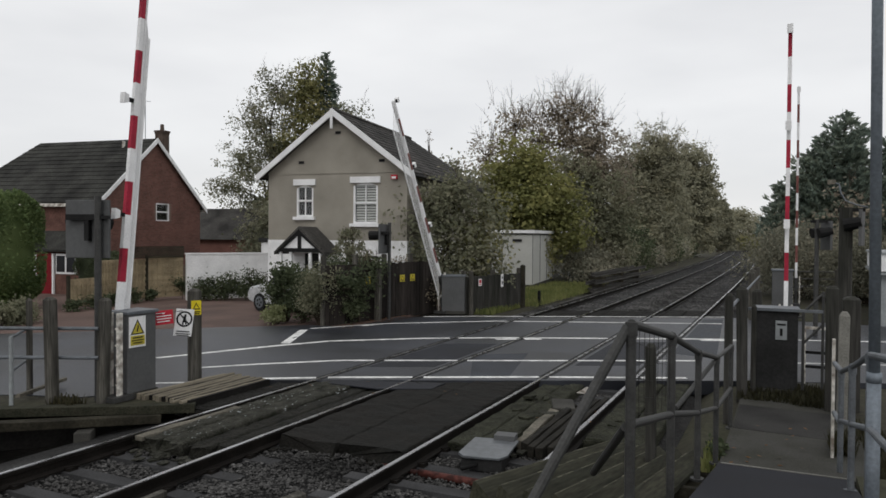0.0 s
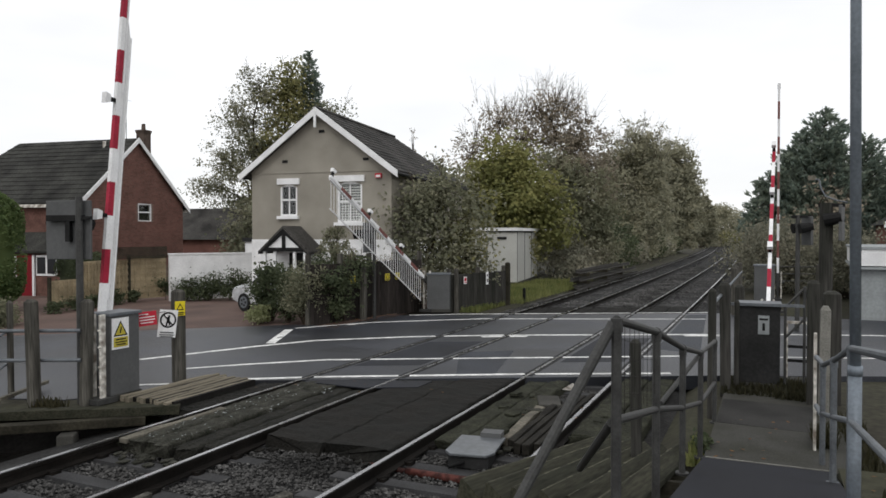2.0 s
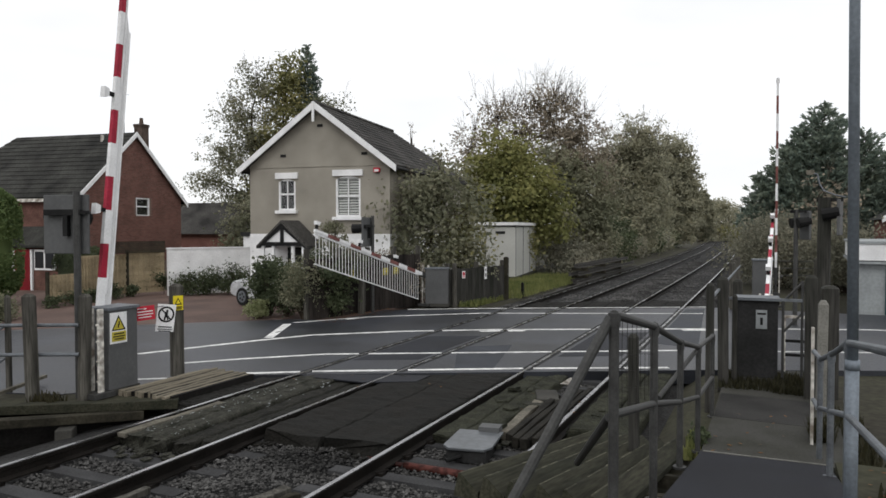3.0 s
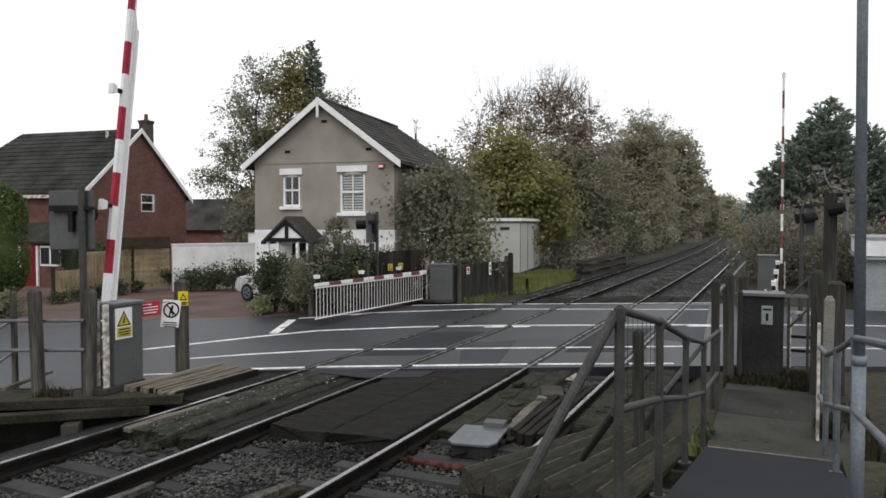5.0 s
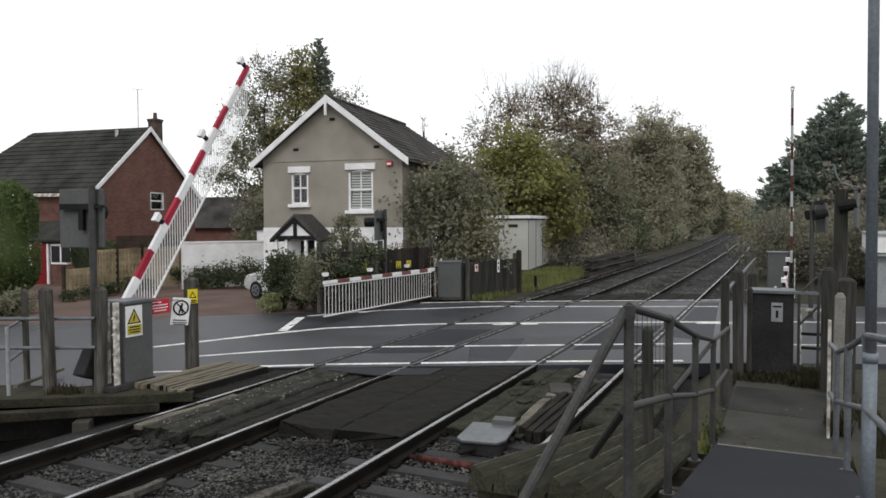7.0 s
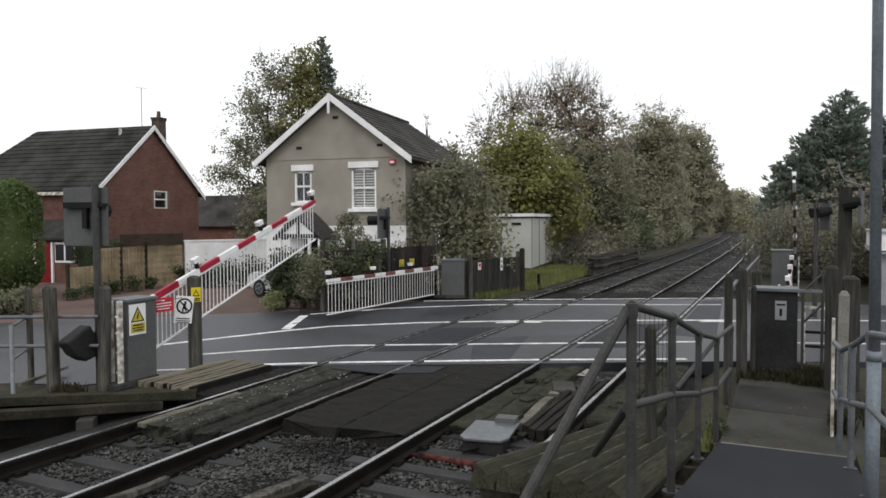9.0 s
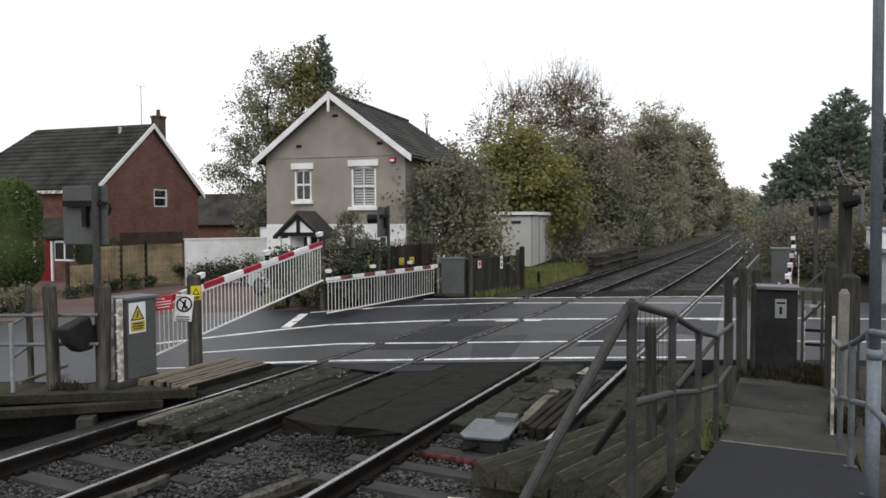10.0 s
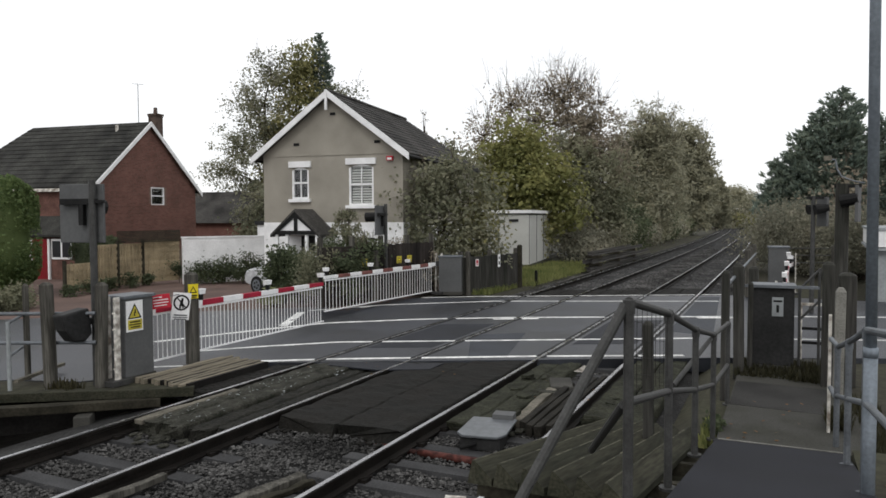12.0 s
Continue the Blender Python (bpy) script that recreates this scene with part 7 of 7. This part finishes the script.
s.box(0, 0, 0.0, 0.34, 0.5, 0.1)
solid("stone_block", s, CONCRETE, "loose grey concrete block by the rail", "block", m=pose(-3.05, 10.75, -0.05, 4, 0, 20), bevel=0.02)
s = Shape()
s.box(0, 0, 0.0, 0.3, 0.26, 0.08)
solid("stone_block", s, STONEPANEL, "loose dark concrete block by the rail", "block", m=pose(-3.1, 10.2, -0.06, -4, 3, 10), bevel=0.02)
s = Shape()
s.prism([Vector((-0.15, 0, 0)), Vector((0.2, 0.05, 0)), Vector((0.02, 0, 0.12))], (0, 0, 0), (0, 0.05, 0))
solid("stone_shard", s, WHITE_WORN, "pale broken shard at the deck's edge", "rubble", m=pose(-2.95, 11.7, -0.03, -20))
s = Shape()
s.box(0, 0, 0, 0.2, 0.12, 0.03)
solid("plate_offcut", s, WHITE_WORN, "small pale offcut lying on the ballast", "rubble", m=pose(-2.75, 6.1, -0.12, 6, 0, 15))

beam((-4.63, 5.2, -0.13), (-4.42, 6.0, -0.11), 0.12, 0.07, POSTWOOD, "short grey timber offcut lying between the tracks")
beam((-4.42, 5.35, -0.14), (-4.25, 5.95, -0.12), 0.07, 0.06, DARKWOOD, "short dark timber offcut lying between the tracks")
beam((-5.76, 4.2, -0.1), (-5.7, 5.4, -0.1), 0.09, 0.07, POSTWOOD, "grey cover board beside the rail's foot")
beam((-7.3, 6.5, -0.02), (-7.28, 8.3, -0.015), 0.12, 0.06, OLDWOOD, "pale worn edging strip of the western deck")
# ---- spare rails stacked beside the line ----
for k, (x, z, y0, y1) in enumerate(((-8.1, 0.1, 33.4, 49.0), (-8.35, 0.1, 33.8, 50.0), (-8.6, 0.1, 34.4, 48.0), (-8.15, 0.46, 34.0, 48.0), (-8.5, 0.46, 33.6, 47.0),
                                     (-8.2, 0.82, 34.0, 46.0), (-8.5, 0.82, 34.6, 45.5))):
    s = Shape()
    prof = [(px - x, pz) for px, pz in rail_profile(x)]
    s.prism([Vector((px, 0, pz)) for px, pz in prof], (0, y0, 0), (0.3 * (k % 2), y1, 0))
    solid("spare_rail", s, OLDRAIL, "rusty spare rail stacked beside the line", "rail", "stack of spare rails", m=pose(x, 0, z))
s = Shape()
s.prism([Vector((px + 7.95, 0, pz)) for px, pz in rail_profile(-7.95)], (0, 27.5, 0), (-0.35, 72, 0))
solid("spare_rail", s, OLDRAIL, "rusty loose rail lying beside the western track", "rail", "stack of spare rails", m=pose(-7.98, 0, -0.06))
for y in (35.2, 39.5, 44):
    for z in (-0.14, 0.2, 0.56):
        s = Shape()
        s.box(0, 0, 0, 0.8, 0.2, 0.15)
        solid("timber_bearer", s, DARKWOOD, "dark timber bearer between the spare rails", "beam", "bearers", m=pose(-8.35, y, z))

# ---- east side ----
gar = thing("garage", pose(2.55, 24.9, -0.35, 0, 0, -3), "flat-roofed pale grey garage with a teal door", "garage")
s = Shape()
s.box(2.6, 3.0, 1.15, 5.2, 6.0, 2.3)
part("wall", s, PALEGREY, gar)
s = Shape()
s.box(2.6, 2.95, 2.2, 5.5, 6.3, 0.5)
part("fascia", s, WHITE, gar, "white board fascia")
for zz in (1.88, 2.48):
    s = Shape()
    s.box(2.6, 2.95, zz, 5.6, 6.4, 0.07)
    part("trim", s, PALEGREY, gar)
s = Shape()
s.box(2.6, -0.02, 0.85, 3.8, 0.06, 1.75)
part("garage_door", s, TEAL, gar, "dark teal door")
far_house = thing("house", pose(8.9, 40, -0.3, 0, 0, 0), "red brick bungalow behind the hedge beyond the crossing", "house")
s = Shape()
s.box(0, 3, 1.7, 7, 6, 3.4)
part("wall", s, BRICKWALL, far_house)
s = Shape()
s.prism([Vector((-3.8, 0, 3.3)), Vector((3.8, 0, 3.3)), Vector((0, 0, 5.6))], (0, -0.3, 0), (0, 6.3, 0))
part("roof", s, BROWNTILE, far_house)
for sx in (-1, 1):
    s = Shape()
    a, c, dn = Vector((sx * 3.9, -0.35, 3.4)), Vector((0, -0.35, 5.75)), Vector((0, 0, -0.28))
    s.prism([a, c, c + dn, a + dn], (0, -0.03, 0), (0, 0.03, 0))
    part("bargeboard", s, WHITE, far_house)


def side_signal(x, y, h, r, turn, label):
    w = thing("road_signal", pose(x, y, 0, 0, 0, turn), label, "signal", "road signals")
    s = Shape()
    s.pipe((0, 0, -0.1), (0, 0, h), r, r * 0.9, 12)
    part("pole", s, DARKPOST if r > 0.09 else DULLSTEEL, w)
    s = Shape()
    s.box(0.28, 0.1, h - 0.42, 0.06, 0.62, 0.75)
    part("backboard", s, CABINET, w, "grey backboard", 0.01)
    for yy in (-0.15, 0.3):
        s = Shape()
        s.pipe((0.3, yy, h - 0.3), (-0.02, yy, h - 0.36), 0.11, 0.14)
        part("lamp_hood", s, BLACK, w, "black lamp hood")
    s = Shape()
    s.box(0.1, 0.0, h - 0.05, 0.5, 0.08, 0.07)
    part("bracket", s, BLACK, w)
    return w


side_signal(0.72, 21.2, 3.05, 0.06, 20, "road signal on a thin grey pole")
sg = side_signal(1.12, 17.2, 3.2, 0.14, -10, "road signal on a thick timber pole with a bent cable")
s = Shape()
pts = [(-0.25, 0, 3.72), (-0.14, 0, 3.7), (-0.1, 0, 3.5), (-0.02, 0, 3.35), (0.2, 0, 3.25), (0.4, 0, 3.2)]
for a, b in zip(pts, pts[1:]):
    s.pipe(a, b, 0.018, n=6)
part("cable_arm", s, GALV, sg, "bent pale conduit")
s = Shape()
s.box(-0.28, 0, 3.74, 0.14, 0.1, 0.1)
part("lamp_box", s, OLDWOOD, sg)
make_wigwag(-11.05, 19.4, 0, 2.95, 100, "road signal on a slim grey pole before the house")
s = Shape()
s.box(0, 0, 0, 1.1, 0.05, 0.045)
solid("lintel_bar", s, GALV, "flat grey bar along the cabinet's lid to the post", "rail", m=pose(0.0, 12.95, 1.385))
# kissing gate and rails by the dark cabinet
pipe_rail("gate_rail", [(0.27, 12.95, 1.36, 0.0), (0.55, 12.95, 1.68, 0.0)], 0.02, DULLSTEEL, "thin grey pipe rail beside the dark cabinet", (0.5,))
wg = thing("wicket_gate", pose(0.32, 14.2, 0, 0, 0, 0), "pale metal wicket gate beyond the cabinet", "gate")
for x in (0.0, 0.42):
    s = Shape()
    s.pipe((x, 0, 0.0), (x, 0, 1.0), 0.022)
    part("gate_post", s, WHITE_WORN, wg)
for zz in (0.3, 0.55, 0.98):
    s = Shape()
    s.box(0.21, 0, zz, 0.42, 0.03, 0.05)
    part("gate_rail", s, BLACK if zz < 0.9 else WHITE_WORN, wg)
straight_rail("pipe_rail", (-0.68, 11.0, 1.58), (-0.75, 25.0, 1.35), 0.025, GALV, "long pale handrail beside the line")
for y in (22.5, 24.0, 27.0):
    make_post(-0.95, y + 2, 0, 1.5, 0.18, POSTWOOD, "grey timber post beyond the crossing")
make_post(0.1, 28.0, 0, 1.5, 0.14, POSTWOOD, "grey timber post of the far wire fence")
make_post(1.6, 28.4, 0, 1.5, 0.14, POSTWOOD, "grey timber post of the far wire fence")
for zz in (0.9, 1.15, 1.4):
    straight_rail("wire_rail", (0.1, 28.0, zz), (1.6, 28.4, zz), 0.015, DULLSTEEL, "thin wire rail of the far fence")
s = Shape()
s.box(0, 0, 0.67, 0.03, 0.1, 1.34)
solid("edge_plate", s, WHITE_WORN, "narrow white plate on the footway's gate post", "post", m=pose(0.505, 9.2, 0.08))


# ---- parked car half hidden by the bushes ----
def make_car():
    c = thing("car", pose(-15.3, 20.70, slope(-15.9) - 0.02, 0, 0, -12), "white hatchback parked behind the garden bushes", "car")
    side = [(-1.95, 0.35), (-1.98, 0.62), (-1.85, 0.82), (-1.0, 0.98), (-0.35, 1.42), (0.9, 1.48), (1.75, 1.05), (1.95, 0.9), (1.98, 0.4), (1.6, 0.25), (-1.6, 0.25)]
    s = Shape()
    s.prism([Vector((x, 0, z)) for x, z in side], (0, -0.82, 0), (0, 0.82, 0))
    part("body", s, CARPAINT, c, "white painted body", 0.08)
    for sy in (-0.825, 0.825):
        s = Shape()
        s.prism([Vector((-0.85, 0, 1.0)), Vector((-0.3, 0, 1.36)), Vector((0.85, 0, 1.4)), Vector((1.4, 0, 1.05))], (0, sy - 0.012, 0), (0, sy + 0.012, 0))
        part("side_window", s, DARKGLASS, c)
        for x in (-1.25, 1.25):
            s = Shape()
            out = 1 if sy > 0 else -1
            s.pipe((x, sy - 0.12 * out, 0.31), (x, sy + 0.03 * out, 0.31), 0.31, n=20)
            w = part("wheel", s, TYRE, c)
            s = Shape()
            s.pipe((x, sy, 0.31), (x, sy + 0.034 * out, 0.31), 0.21, n=16)
            rim = part("rim", s, GALV, w)
            for k in range(5):
                s = Shape()
                a = 2 * math.pi * k / 5
                s.box(x + 0.11 * math.cos(a), sy + 0.036 * out, 0.31 + 0.11 * math.sin(a), 0.07, 0.008, 0.07)
                part("rim_opening", s, BLACK, rim)
    s = Shape()
    s.prism([Vector((-1.0, 0, 1.0)), Vector((-0.36, 0, 1.43)), Vector((-0.34, 0, 1.41)), Vector((-0.97, 0, 0.98))], (0, -0.68, 0), (0, 0.68, 0))
    part("windscreen", s, DARKGLASS, c)
    for y in (-0.6, 0.6):
        s = Shape()
        s.box(-1.9, y, 0.68, 0.12, 0.34, 0.16)
        part("headlight", s, DARKGLASS, c)


make_car()
# a dark roof showing between the houses
nb = thing("house", pose(-33.5, 40.0, -0.5, 0, 0, 10), "distant house with a dark roof between the gardens", "house")
s = Shape()
s.box(0, 3, 1.4, 12, 6, 2.8)
part("wall", s, BRICKWALL, nb)
s = Shape()
s.prism([Vector((0, -0.4, 2.7)), Vector((0, 6.4, 2.7)), Vector((0, 3, 5.0))], (-6.3, 0, 0), (6.3, 0, 0))
part("roof", s, SLATE, nb)

for x, y, hh, k in ((-18.6, 37.0, 8.6, 81), (-17.0, 37.5, 7.2, 82), (-19.6, 38.0, 7.6, 83)):
    tree("sapling", x, y, 0, hh, 0.7, LEAF_BROWN, "thin bare sapling standing above the roof line", k, 6, 0.07, 60, 0.7, category="sapling", spread=0.3)

motions()
